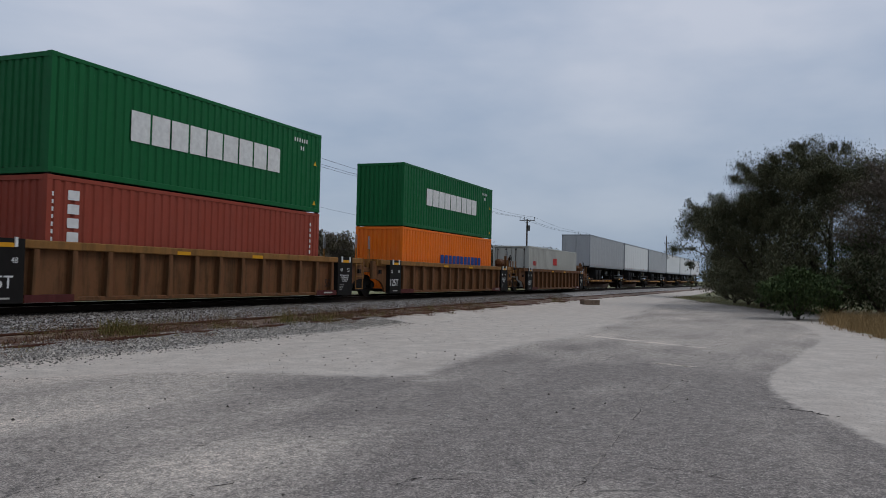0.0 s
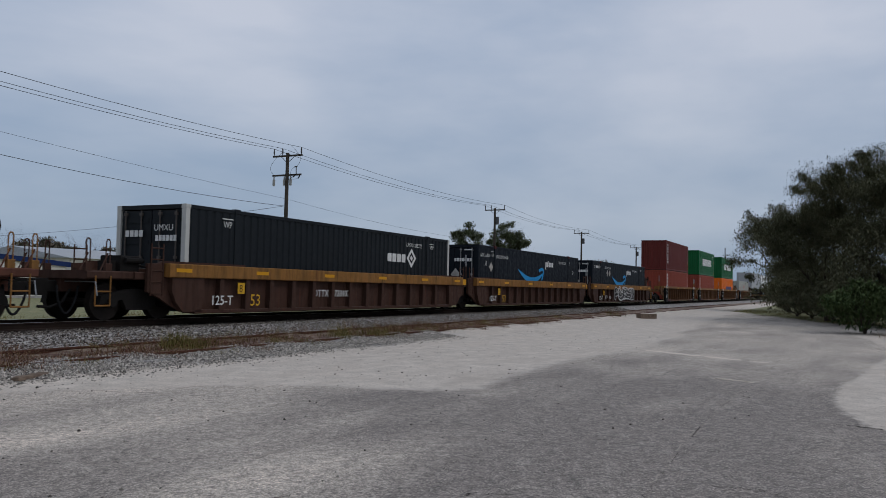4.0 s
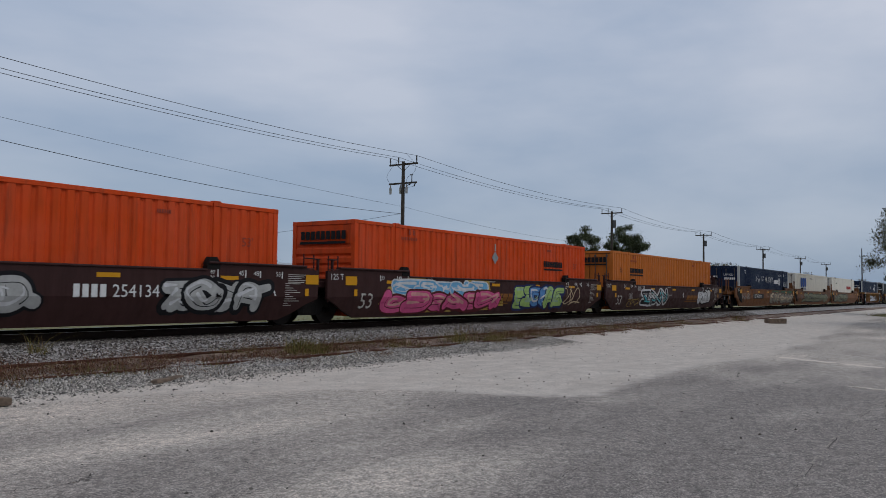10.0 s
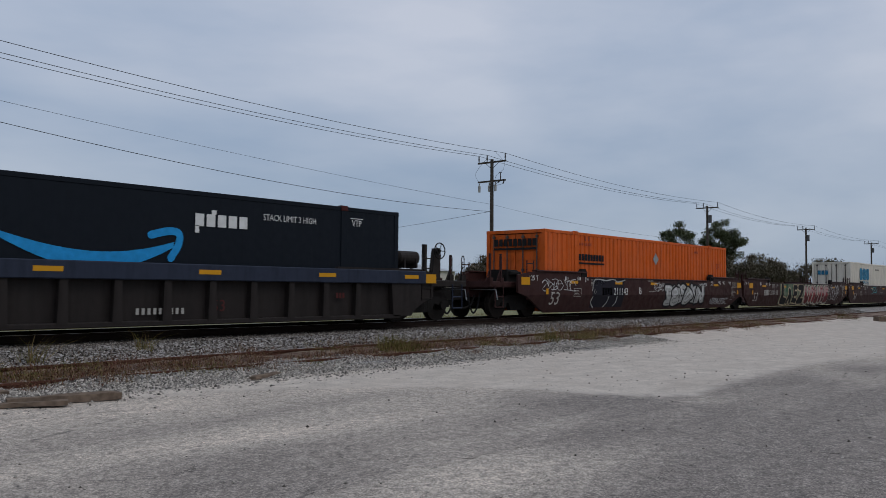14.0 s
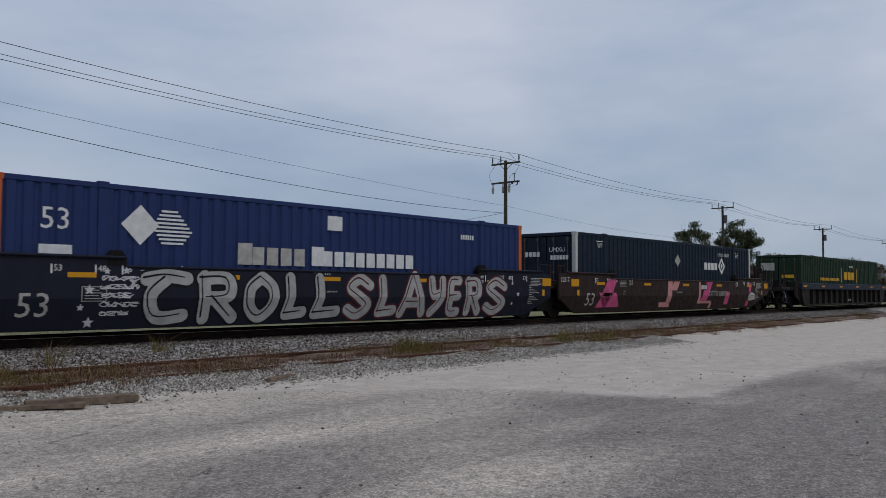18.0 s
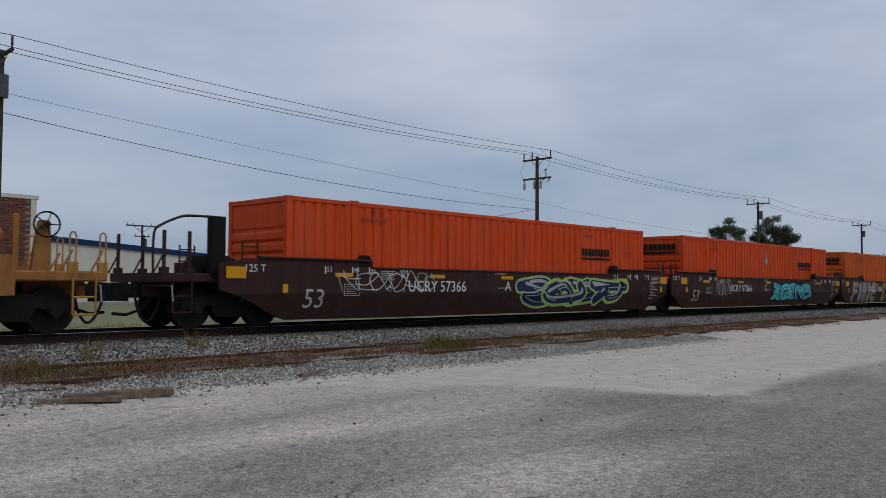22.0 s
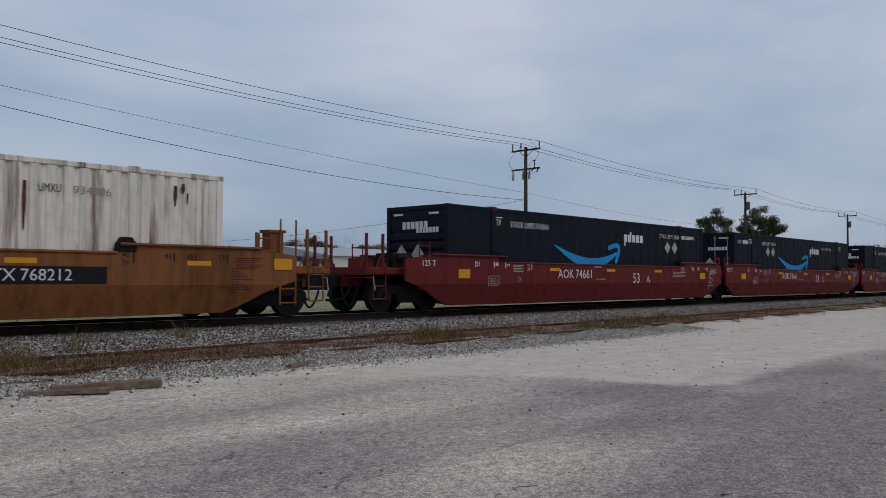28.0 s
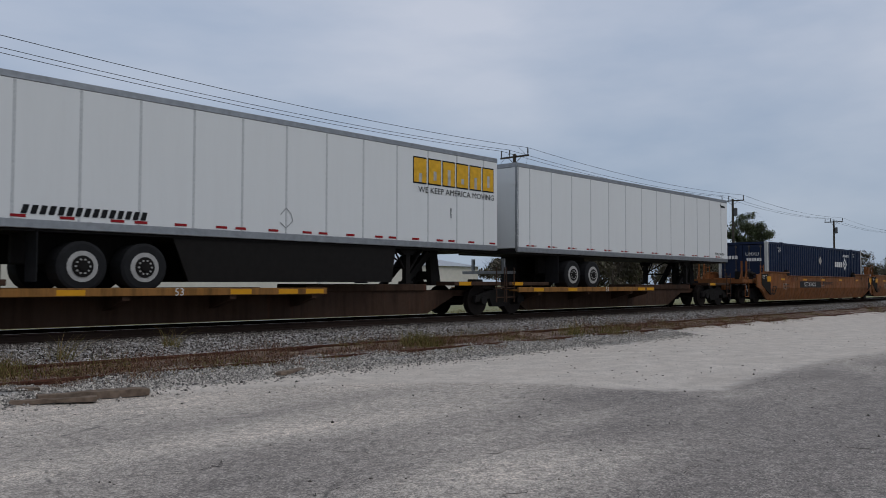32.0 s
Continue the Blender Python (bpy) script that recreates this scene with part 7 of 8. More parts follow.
def scatter_stones(name, label, count, pick, size, mat, seed):
    rnd = np.random.RandomState(seed)
    base = np.array([(1, 0, 0), (-1, 0, 0), (0, 1, 0), (0, -1, 0), (0, 0, 1), (0, 0, -1)], float)
    tri = [(0, 2, 4), (2, 1, 4), (1, 3, 4), (3, 0, 4), (2, 0, 5), (1, 2, 5), (3, 1, 5), (0, 3, 5)]
    vs, fs = [], []
    for i in range(count):
        x, y = pick(rnd)
        s = size[0] + (size[1] - size[0]) * rnd.rand() ** 2
        q = base * (s * rnd.uniform(0.6, 1.25, (6, 3)))
        a = rnd.uniform(0, 6.28)
        ca, sa = math.cos(a), math.sin(a)
        q = np.stack([q[:, 0] * ca - q[:, 1] * sa, q[:, 0] * sa + q[:, 1] * ca, q[:, 2] * 0.8], 1) + (x, y, height(x, y) + s * 0.25)
        n = len(vs)
        vs += q.tolist()
        fs += [(a0 + n, b0 + n, c0 + n) for a0, b0, c0 in tri]
    me = bpy.data.meshes.new(name)
    me.from_pydata(vs, [], fs)
    me.materials.append(mat)
    return tagged(new(name, me), label, "stones", kind="stuff")


STONE = leafy("ballast_stone", ((0.03, 0.026, 0.023), (0.085, 0.074, 0.065), (0.165, 0.147, 0.13), (0.34, 0.305, 0.27)), 0.9)
PALESTONE = leafy("gravel_stone", ((0.07, 0.064, 0.058), (0.20, 0.183, 0.163), (0.36, 0.33, 0.29), (0.58, 0.53, 0.47)), 0.9)
near_x = lambda r, lo, hi: lo + (hi - lo) * r.rand() ** 1.5
scatter_stones("ballast", "grey crushed-stone ballast along the main track", 42000, lambda r: (near_x(r, 2, 60), r.uniform(14.1, 16.5)), (0.014, 0.036), STONE, 1)
scatter_stones("gravel", "loose pale gravel between lot and siding", 40000, lambda r: (near_x(r, 1.5, 24), r.normal(11.85, 0.36)), (0.010, 0.034), PALESTONE, 2)
scatter_stones("lot_pebbles", "scattered pebbles and clods on the lot", 1100, lambda r: (r.uniform(2, 30), 11 - 10 * r.rand() ** 1.6), (0.006, 0.024), leafy("pebble", ((0.06, 0.052, 0.045), (0.14, 0.125, 0.11), (0.36, 0.33, 0.29), (0.5, 0.46, 0.41)), 0.9), 3)


def blades(name, label, tufts, mat, seed):
    """Tufts: (x, y, spread, count, height)."""
    r = np.random.RandomState(seed)
    vs, fs = [], []
    for x, y, sp, cnt, hi in tufts:
        for _ in range(cnt):
            px, py = x + r.normal() * sp, y + r.normal() * sp
            z, h = height(px, py), hi * (0.35 + 1.1 * r.rand() ** 2)
            a, lean, w = r.uniform(0, 6.28), r.uniform(0.4, 1.9) * h, r.uniform(0.003, 0.007) + 0.006 * h
            dx, dy, tx, ty = math.cos(a) * w, math.sin(a) * w, r.normal() * lean * 0.6, r.normal() * lean * 0.6
            n = len(vs)
            vs += [(px - dx, py - dy, z), (px + dx, py + dy, z), (px + tx * 0.4 + dx * 0.6, py + ty * 0.4 + dy * 0.6, z + h * 0.6), (px + tx * 0.4 - dx * 0.6, py + ty * 0.4 - dy * 0.6, z + h * 0.6), (px + tx, py + ty, z + h)]
            fs += [(n, n + 1, n + 2, n + 3), (n + 3, n + 2, n + 4)]
    me = bpy.data.meshes.new(name)
    me.from_pydata(vs, [], fs)
    me.materials.append(mat)
    return tagged(new(name, me), label, "grass", kind="stuff")


DRY = leafy("dry_weeds", ((0.075, 0.030, 0.022), (0.14, 0.060, 0.042), (0.30, 0.20, 0.125), (0.10, 0.078, 0.034), (0.20, 0.095, 0.065), (0.045, 0.028, 0.020), (0.12, 0.048, 0.035)), 0.85)
FRESH = leafy("green_weeds", ((0.065, 0.068, 0.018), (0.12, 0.112, 0.032), (0.24, 0.19, 0.075), (0.16, 0.10, 0.05)), 0.8)
STRAW = leafy("straw_grass", ((0.24, 0.155, 0.07), (0.36, 0.25, 0.125), (0.16, 0.11, 0.05)), 0.85)
rg = random.Random(7)


def weedy(x, y):
    return noise.noise((x * 0.55, y * 1.1, 5.0)) + 0.5 * noise.noise((x * 1.7, y * 2.2, 9.0))


dry_spots, olive_spots = [], []
while len(dry_spots) < 560:
    x, y = 1.0 + 52 * rg.random() ** 1.25, rg.gauss(13.05, 0.5)
    if weedy(x, y) > 0.04 and 12.1 < y < 14.3:
        (dry_spots if weedy(x + 40, y) < 0.26 else olive_spots).append((x, y, 0.24, 44, rg.uniform(0.015, 0.05) + (0.34 * max(0.0, weedy(x, y)) if rg.random() < 0.2 else 0.0)))
blades("dry_weeds", "dry reddish-brown weeds over the old siding", dry_spots, DRY, 1)
blades("green_weeds", "green weed tufts beside the siding", [(13.7, 13.3, 0.26, 520, 0.27), (14.05, 13.2, 0.2, 260, 0.22), (13.5, 13.25, 0.12, 200, 0.33), (19.2, 12.7, 0.25, 240, 0.34), (21.0, 12.6, 0.3, 260, 0.32), (6.0, 14.5, 0.10, 60, 0.36), (8.3, 14.9, 0.10, 60, 0.34), (4.6, 13.3, 0.16, 160, 0.26)]
       + olive_spots, FRESH, 2)


def leaf_cloud(centres, per, spread_r, size, rnd, flat=0.7):
    c = np.array(centres)
    idx = rnd.randint(0, len(c), per)
    p = c[idx] + np.clip(rnd.normal(size=(per, 3)), -1.6, 1.6) * spread_r * (1, 1, flat)
    a, e = rnd.uniform(0, 6.28, per), rnd.uniform(-1.2, 1.2, per)
    s = size * rnd.uniform(0.6, 1.4, per)
    u = np.stack([np.cos(a), np.sin(a), np.zeros(per)], 1)
    v = np.stack([-np.sin(a) * np.cos(e), np.cos(a) * np.cos(e), np.sin(e)], 1)
    q = np.stack([p - u * s[:, None] * 0.4, p - v * s[:, None], p + u * s[:, None] * 0.4, p + v * s[:, None]], 1).reshape(-1, 3)
    return q.tolist(), [(4 * i, 4 * i + 1, 4 * i + 2, 4 * i + 3) for i in range(per)]


def weed_clumps(name, label, count, mat, seed, tall):
    """Low bushy weeds: small leaves heaped over uneven ground, with thin stalks standing out of them."""
    r, nr = random.Random(seed), np.random.RandomState(seed)
    vs, fs = [], []
    for _ in range(count):
        x, y = 1.0 + 36 * r.random() ** 1.3, min(14.2, max(11.95, r.gauss(13.0, 0.55)))
        if weedy(x + seed, y) < -0.05:
            continue
        h, w = tall * r.uniform(0.4, 1.0), r.uniform(0.12, 0.32)
        tops = [(x + nr.normal() * w, y + nr.normal() * w * 0.7, height(x, y) + h * nr.rand() ** 1.5) for _ in range(14)]
        v, f = leaf_cloud(tops, 130, 0.05, 0.019, nr)
        for k in range(14):
            px, py, a, s = x + nr.normal() * w, y + nr.normal() * w * 0.6, nr.uniform(0, 6.28), h * nr.uniform(0.8, 2.2)
            z, dx, dy = height(px, py), 0.0028 * math.cos(a), 0.0028 * math.sin(a)
            tx, ty = px + nr.normal() * s * 0.3, py + nr.normal() * s * 0.3
            f.append((len(v), len(v) + 1, len(v) + 2))
            v += [(px - dx, py - dy, z), (px + dx, py + dy, z), (tx, ty, z + s)]
        n = len(vs)
        vs += v
        fs += [tuple(i + n for i in q) for q in f]
    me = bpy.data.meshes.new(name)
    me.from_pydata(vs, [], fs)
    me.materials.append(mat)
    tagged(new(name, me), label, "weeds", kind="stuff")


blades("far_grass", "rough grass strip beyond the track", [(rg.uniform(2, 90), rg.uniform(21, 30), 0.5, 30, rg.uniform(0.1, 0.22)) for _ in range(500)], FRESH, 3)
blades("straw_grass", "tall straw-coloured grass at the foot of the trees", [(x, line_at(((17, -1.9), (19.5, -1.9), (21, -2.7), (26, -2.9), (30.5, -2.2), (34, -1.4), (38, -1.7)), x) - 0.25 - rg.random() * 2.4, 0.28, 90, rg.uniform(0.20, 0.52) * min(1.0, 0.3 + (x - 18.5) * 0.1)) for x in [rg.uniform(19.5, 41) for _ in range(250)]], STRAW, 4)
blades("verge_grass", "short green-brown verge at the end of the lot", [(x, line_at(((52, 1.2), (66, 6.3), (78, 9.9)), x) - rg.random() * 4, 0.4, 30, rg.uniform(0.08, 0.2)) for x in [rg.uniform(50, 85) for _ in range(160)]], FRESH, 5)
weed_clumps("dry_weed_clumps", "reddish-brown bushy weeds along the siding", 400, DRY, 31, 0.27)
weed_clumps("green_weed_clumps", "olive bushy weeds along the siding", 110, FRESH, 32, 0.24)


# ---- cracks and old paint on the lot ----
CRACKED = plain("open_crack", (0.07, 0.062, 0.056), 0.95)
CRUMBLE = plain("crumbled_edge", (0.42, 0.37, 0.32), 0.9, 0, 0.35, 14)
CHALK = plain("worn_marking", (0.76, 0.67, 0.57), 0.9, 0, 0.3, 14)


def lot_line(name, label, pts, wide, mat, seed, wander=0.03, gaps=0.25, category="crack"):
    """A ragged strip on the asphalt, broken here and there."""
    r, b = random.Random(seed), Build()
    fine = curved(pts, 10 if len(pts) > 2 else 24)
    wob = [(x + r.gauss(0, wander), y + r.gauss(0, wander)) for x, y in fine]
    half = [max(0.15, r.gauss(1, 0.45)) * wide / 2 for _ in wob]
    for i in range(len(wob) - 1):
        if r.random() < gaps:
            continue
        (ax, ay), (cx, cy) = wob[i], wob[i + 1]
        d = math.hypot(cx - ax, cy - ay) or 1e-6
        nx, ny = -(cy - ay) / d, (cx - ax) / d
        b.mesh([(ax + nx * half[i], ay + ny * half[i], 0.004), (ax - nx * half[i], ay - ny * half[i], 0.004), (cx - nx * half[i + 1], cy - ny * half[i + 1], 0.004), (cx + nx * half[i + 1], cy + ny * half[i + 1], 0.004)], [(0, 1, 2, 3)])
    tagged(new(name, b.data(name, (mat,))), label, category, kind="stuff")


SEAM = [(4.4, 1.4), (5.9, 1.46), (6.45, 1.46), (7.6, 1.51), (9.2, 1.59), (11.6, 1.63), (14.3, 1.58), (15.8, 1.55)]
lot_line("pavement_seam", "pale crumbled seam across the asphalt lot", SEAM, 0.012, CRUMBLE, 1, 0.014, 0.5)
lot_line("pavement_crack", "dark crack along the asphalt seam", [(x, y - 0.02) for x, y in SEAM], 0.006, CRACKED, 2, 0.010, 0.55)
lot_line("line_marking", "worn pale parking line on the lot", [(16.1, 2.29), (15.81, 1.54)], 0.24, CHALK, 3, 0.012, 0.0, "marking")
lot_line("line_marking", "worn pale parking line on the lot", [(22.55, 4.96), (21.5, 3.4), (20.5, 1.77)], 0.26, CHALK, 4, 0.012, 0.05, "marking")
lot_line("pavement_crack", "dark crack with grass at the sand edge", [(11.3, 0.2), (11.28, -0.2), (10.98, -0.6)], 0.025, CRACKED, 5, 0.03, 0.25)
lot_line("pavement_seam", "pale seam in the asphalt lot", [(5.7, 4.85), (6.4, 4.89), (7.3, 4.84), (8.4, 4.95), (9.3, 4.88)], 0.03, CRUMBLE, 6, 0.03, 0.5)
for k, pts in enumerate((((14.6, 3.5), (14.5, 3.1)), ((3.9, 4.9), (4.3, 4.95), (4.7, 4.7)), ((4.4, 3.7), (4.7, 3.86), (5.1, 3.8)), ((4.9, 6.2), (5.2, 5.9), (5.25, 5.6)), ((7.1, 1.0), (7.2, 0.7), (7.0, 0.4)), ((6.4, 3.1), (6.7, 3.25), (7.2, 3.2)), ((3.4, 6.4), (3.9, 6.3), (4.1, 6.5)), ((8.6, 2.6), (8.7, 2.3)), ((5.6, 2.7), (5.9, 2.55), (6.0, 2.2)))):
    lot_line("pavement_crack", "short dark crack in the asphalt", list(pts), 0.007, CRACKED, 20 + k, 0.025, 0.2)


# ---- timbers left beside the siding ----
def timber(x0, y0, x1, y1, w, h, z, label):
    b, n = Build(), 8
    L = math.hypot(x1 - x0, y1 - y0)
    r = random.Random(int(x0 * 100))
    st = []
    for i in range(n + 1):
        j = lambda: r.uniform(-0.012, 0.012)
        x = L * i / n
        st.append([(x, -w / 2 + j(), j() * 0.5), (x, w / 2 + j(), j() * 0.5), (x, w / 2 + j(), h + j()), (x, -w / 2 + j(), h + j())])
    vs = [p for s in st for p in s]
    fs = [(0, 1, 2, 3), (4 * n, 4 * n + 3, 4 * n + 2, 4 * n + 1)] + [(4 * i + k, 4 * i + 4 + k, 4 * i + 4 + (k + 1) % 4, 4 * i + (k + 1) % 4) for i in range(n) for k in range(4)]
    b.mesh(vs, fs)
    ob = thing("timber", label, "timber", "old timbers", me=b.data("timber", (WOOD,)))
    ob.matrix_basis = pose(x0, y0, z, 0, 0, math.degrees(math.atan2(y1 - y0, x1 - x0)))


timber(4.35, 11.28, 5.72, 10.93, 0.2, 0.10, 0.02, "weathered grey railway sleeper lying on gravel")
timber(4.01, 11.27, 4.94, 10.81, 0.17, 0.05, 0.03, "thin broken grey plank on gravel")
timber(3.6, 12.2, 4.63, 11.94, 0.16, 0.05, 0.09, "split grey plank lying in weeds")
timber(8.24, 11.33, 9.05, 11.68, 0.13, 0.05, 0.05, "short grey plank on gravel")
timber(48.67, 11.2, 49.7, 10.5, 0.4, 0.28, 0.0, "dark stacked timber at the siding")


# ---- power line ----
POLES = ((10.68, 34.9), (47.5, 36.5), (88.9, 37.6), (128.9, 39.1), (173.6, 40.6), (218.0, 42.1), (262.0, 43.5))
TOP = 11.5


def utility_pole(x, y, rich):
    ob = thing("utility_pole", "weathered timber power pole with crossarm and insulators", "pole", "power line poles")
    ob.matrix_basis = pose(x, y, -0.3 if x < 20 else 0)
    part("post", kept("post", lambda: Build().tube((0, 0, -0.2), (0, 0, TOP - 0.35), 0.17, 0.12, 12), POLEWOOD), ob)
    part("crossarm", kept("crossarm", lambda: Build().box(-0.05, 0.05, -1.3, 1.3, TOP - 0.62, TOP - 0.5).tube((0.04, -0.6, TOP - 0.6), (0, 0, TOP - 1.1), 0.02, n=6).tube((0.04, 0.6, TOP - 0.6), (0, 0, TOP - 1.1), 0.02, n=6), POLEWOOD), ob)
    for k in (-1.22, 0.45, 1.22):
        part("insulator", kept("insulator", lambda: Build().tube((0, 0, 0), (0, 0, 0.16), 0.035, n=8).tube((0, 0, 0.12), (0, 0, 0.5), 0.055, 0.045, 8), PORCELAIN), ob, at=(0, k, TOP - 0.5))
    if rich:
        arm = TOP - 1.97
        part("lower_arm", kept("lower_arm", lambda: Build().box(-0.05, 0.05, -1.25, 1.3, arm - 0.06, arm + 0.06).tube((0.04, -0.7, arm), (0, 0, arm - 0.45), 0.02, n=6), POLEWOOD), ob)
        for k, fall in ((-1.15, 0.34), (-0.72, 0.22)):
            part("cutout", kept(("cutout", k), lambda: Build().tube((0, k, arm + 0.02), (-0.5, k - 0.25, arm - fall), 0.055, 0.04, 8), STEEL), ob)
        for k in (-0.28, 0.28, 1.22):
            part("insulator", kept("hanging_insulator", lambda: Build().tube((0, 0, -0.08), (0, 0, -0.3), 0.05, n=8).tube((0, 0, -0.3), (0, 0, -0.75), 0.11, 0.09, 10), ARRESTER), ob, "pale grey hanging surge arrester", at=(0.05, k, arm))
        part("insulator", kept("pin_insulator", lambda: Build().tube((0, -0.8, arm), (0, -0.8, arm + 0.6), 0.035, n=8).tube((0, -0.9, arm + 0.58), (0, -0.65, arm + 0.6), 0.03, n=6), PORCELAIN), ob)
        for name, pts in (("a", [(0, -0.8, arm + 0.6), (-0.3, -1.3, arm + 0.8), (-0.8, -1.7, arm + 1.2), (-1.4, -1.3, TOP - 0.05)]), ("b", [(0, 1.22, arm), (0.2, 1.7, arm + 0.6), (0.6, 1.7, arm + 1.2), (1.0, 1.24, TOP - 0.05)]),
                          ("c", [(0, -0.8, arm + 0.6), (0, -0.4, arm + 0.4), (0, -0.28, arm)]), ("d", [(-0.5, -1.4, arm - 0.3), (-0.2, -0.9, arm - 0.35), (0, -0.28, arm - 0.3)])):
            part("drop_wire", kept(("drop_wire", name), lambda: sum_tubes(curved(pts, 5), 0.011), WIRE), ob)
    else:
        part("transformer", kept("transformer", lambda: Build().tube((0, -0.32, TOP - 2.3), (0, -0.32, TOP - 1.4), 0.2, n=12), PORCELAIN), ob)


def sum_tubes(pts, r=0.016, n=5):
    """One continuous wire along the points."""
    b, rings = Build(), []
    for i, p in enumerate(pts):
        a, c = Vector(pts[max(0, i - 1)]), Vector(pts[min(len(pts) - 1, i + 1)])
        d = (c - a).normalized()
        u = d.orthogonal().normalized()
        v = d.cross(u)
        rings.append([Vector(p) + (u * math.cos(6.2832 * k / n) + v * math.sin(6.2832 * k / n)) * r for k in range(n)])
    vs = [q for ring in rings for q in ring]
    fs = [tuple(range(n)), tuple(range(len(vs) - n, len(vs)))]
    fs += [(i * n + k, i * n + (k + 1) % n, (i + 1) * n + (k + 1) % n, (i + 1) * n + k) for i in range(len(rings) - 1) for k in range(n)]
    return b.mesh(vs, fs)


def sagging(p, q, sag, n=14):
    return [(p[0] + (q[0] - p[0]) * i / n, p[1] + (q[1] - p[1]) * i / n, p[2] + (q[2] - p[2]) * i / n - sag * 4 * (i / n) * (1 - i / n)) for i in range(n + 1)]


for i, (x, y) in enumerate(POLES):
    utility_pole(x, y, i == 1)
back = (-26.0, 33.3)
line_pts = [back, *POLES]
for (xa, ya), (xb, yb) in zip(line_pts, line_pts[1:]):
    low, dip = (TOP - 0.3, 0.40) if xa < 40 else (TOP, 0.55)
    runs = [(k, low, TOP if xa > 0 else low, dip) for k in (-1.22, 0.45, 1.22)]
    if xa < 40:
        runs += [(0.0, 9.17 if xa > 0 else 9.5, 7.8 if xa > 0 else 9.17, 0.2), (-0.1, 8.35 if xa > 0 else 8.7, 7.25 if xa > 0 else 8.35, 0.6)]
    elif xa < 60:
        runs += [(0.0, 7.8, 7.2, 0.5)]
    for k, za, zb, sag in runs:
        tagged(new("power_cable", sum_tubes(sagging((xa, ya + k, za), (xb, yb + k, zb), sag), 0.008 if k == 0.0 else 0.014).data("power_cable", (WIRE,))), "thin dark overhead cable between poles", "cable", "power cables")
tagged(new("power_cable", sum_tubes(sagging((*POLES[1], 7.3), (46.0, 82, 5.2), 0.6), 0.012).data("power_cable", (WIRE,))), "thin service cable running to the shed", "cable", "power cables")
utility = thing("utility_pole", "distant timber power pole with wide crossarm", "pole", "power line poles")
utility.matrix_basis = pose(43.0, 90, 0)
part("post", Build().tube((0, 0, 0), (0, 0, 8.4), 0.17, 0.12, 8).data("post", (POLEWOOD,)), utility)
part("crossarm", Build().box(-1.9, 1.9, -0.06, 0.06, 8.2, 8.35).tube((-1.0, 0, 8.2), (0, 0, 7.5), 0.03, n=6).tube((1.0, 0, 8.2), (0, 0, 7.5), 0.03, n=6).data("crossarm", (POLEWOOD,)), utility)
part("crossarm", Build().box(-0.9, 0.9, -0.06, 0.06, 7.0, 7.12).data("crossarm", (POLEWOOD,)), utility)
for x, z in ((-1.8, 8.35), (-1.1, 8.35), (1.1, 8.35), (1.8, 8.35), (-0.8, 7.12), (0.8, 7.12), (0.5, 6.2)):
    part("insulator", kept("line_insulator", lambda: Build().tube((0, 0, 0), (0, 0, 0.25), 0.07, 0.05, 8), ARRESTER), utility, at=(x, 0, z))
part("transformer", kept("far_transformer", lambda: Build().tube((0.35, 0, 5.9), (0.35, 0, 6.8), 0.22, n=10), PORCELAIN), utility)
lamp_post = thing("lamp_post", "distant slim steel post beyond the trailers", "post", me=Build().tube((0, 0, 0), (0, 0, 11.4), 0.14, 0.09, 8).data("lamp_post", (POLEWOOD,)))
lamp_post.matrix_basis = pose(185.0, 24.0, 0)


# ---- buildings beyond the track ----
PANEL = plain("white_metal_siding", (0.64, 0.61, 0.54), 0.55, 0, 0.12, 1.5)
ROOFBLUE = plain("blue_trim", (0.015, 0.035, 0.12), 0.45)
ROOFGREY = plain("grey_roof", (0.40, 0.42, 0.44), 0.5)
CONCRETE = plain("concrete", (0.36, 0.35, 0.33), 0.85)


def brick_material():
    m, t, bsdf = shader("brick")
    info = add(t, "ShaderNodeObjectInfo")
    c = mix(t, ramp(t, info.outputs["Random"], 0.1, 0.9), (0.12, 0.035, 0.026), (0.20, 0.07, 0.05))
    c = mix(t, ramp(t, noise_of(t, 14), 0.4, 0.8, hi=(0.4, 0.4, 0.4, 1)), c, (0.09, 0.035, 0.03))
    t.links.new(c, bsdf.inputs["Base Color"])
    bsdf.inputs["Roughness"].default_value = 0.9
    return m


BRICK = brick_material()
MORTAR = plain("mortar", (0.30, 0.28, 0.26), 0.9)


def warehouse():
    ob = thing("warehouse", "low white metal warehouse with dark blue roof edge", "building")
    part("wall", Build().prism_y([(-30, 0), (48, 0), (48, 2.9), (7, 5.8), (-30, 3.3)], 60, 110).data("wall", (PANEL,)), ob)
    part("roof_edge", Build().prism_y([(7, 5.62), (48.4, 2.7), (48.4, 3.1), (7, 6.02)], 59.85, 110.2).data("roof_edge", (ROOFBLUE,)), ob, "dark blue metal roof edge")
    part("footing", Build().box(-29, 48, 59.9, 60, 0, 0.25).data("footing", (CONCRETE,)), ob)


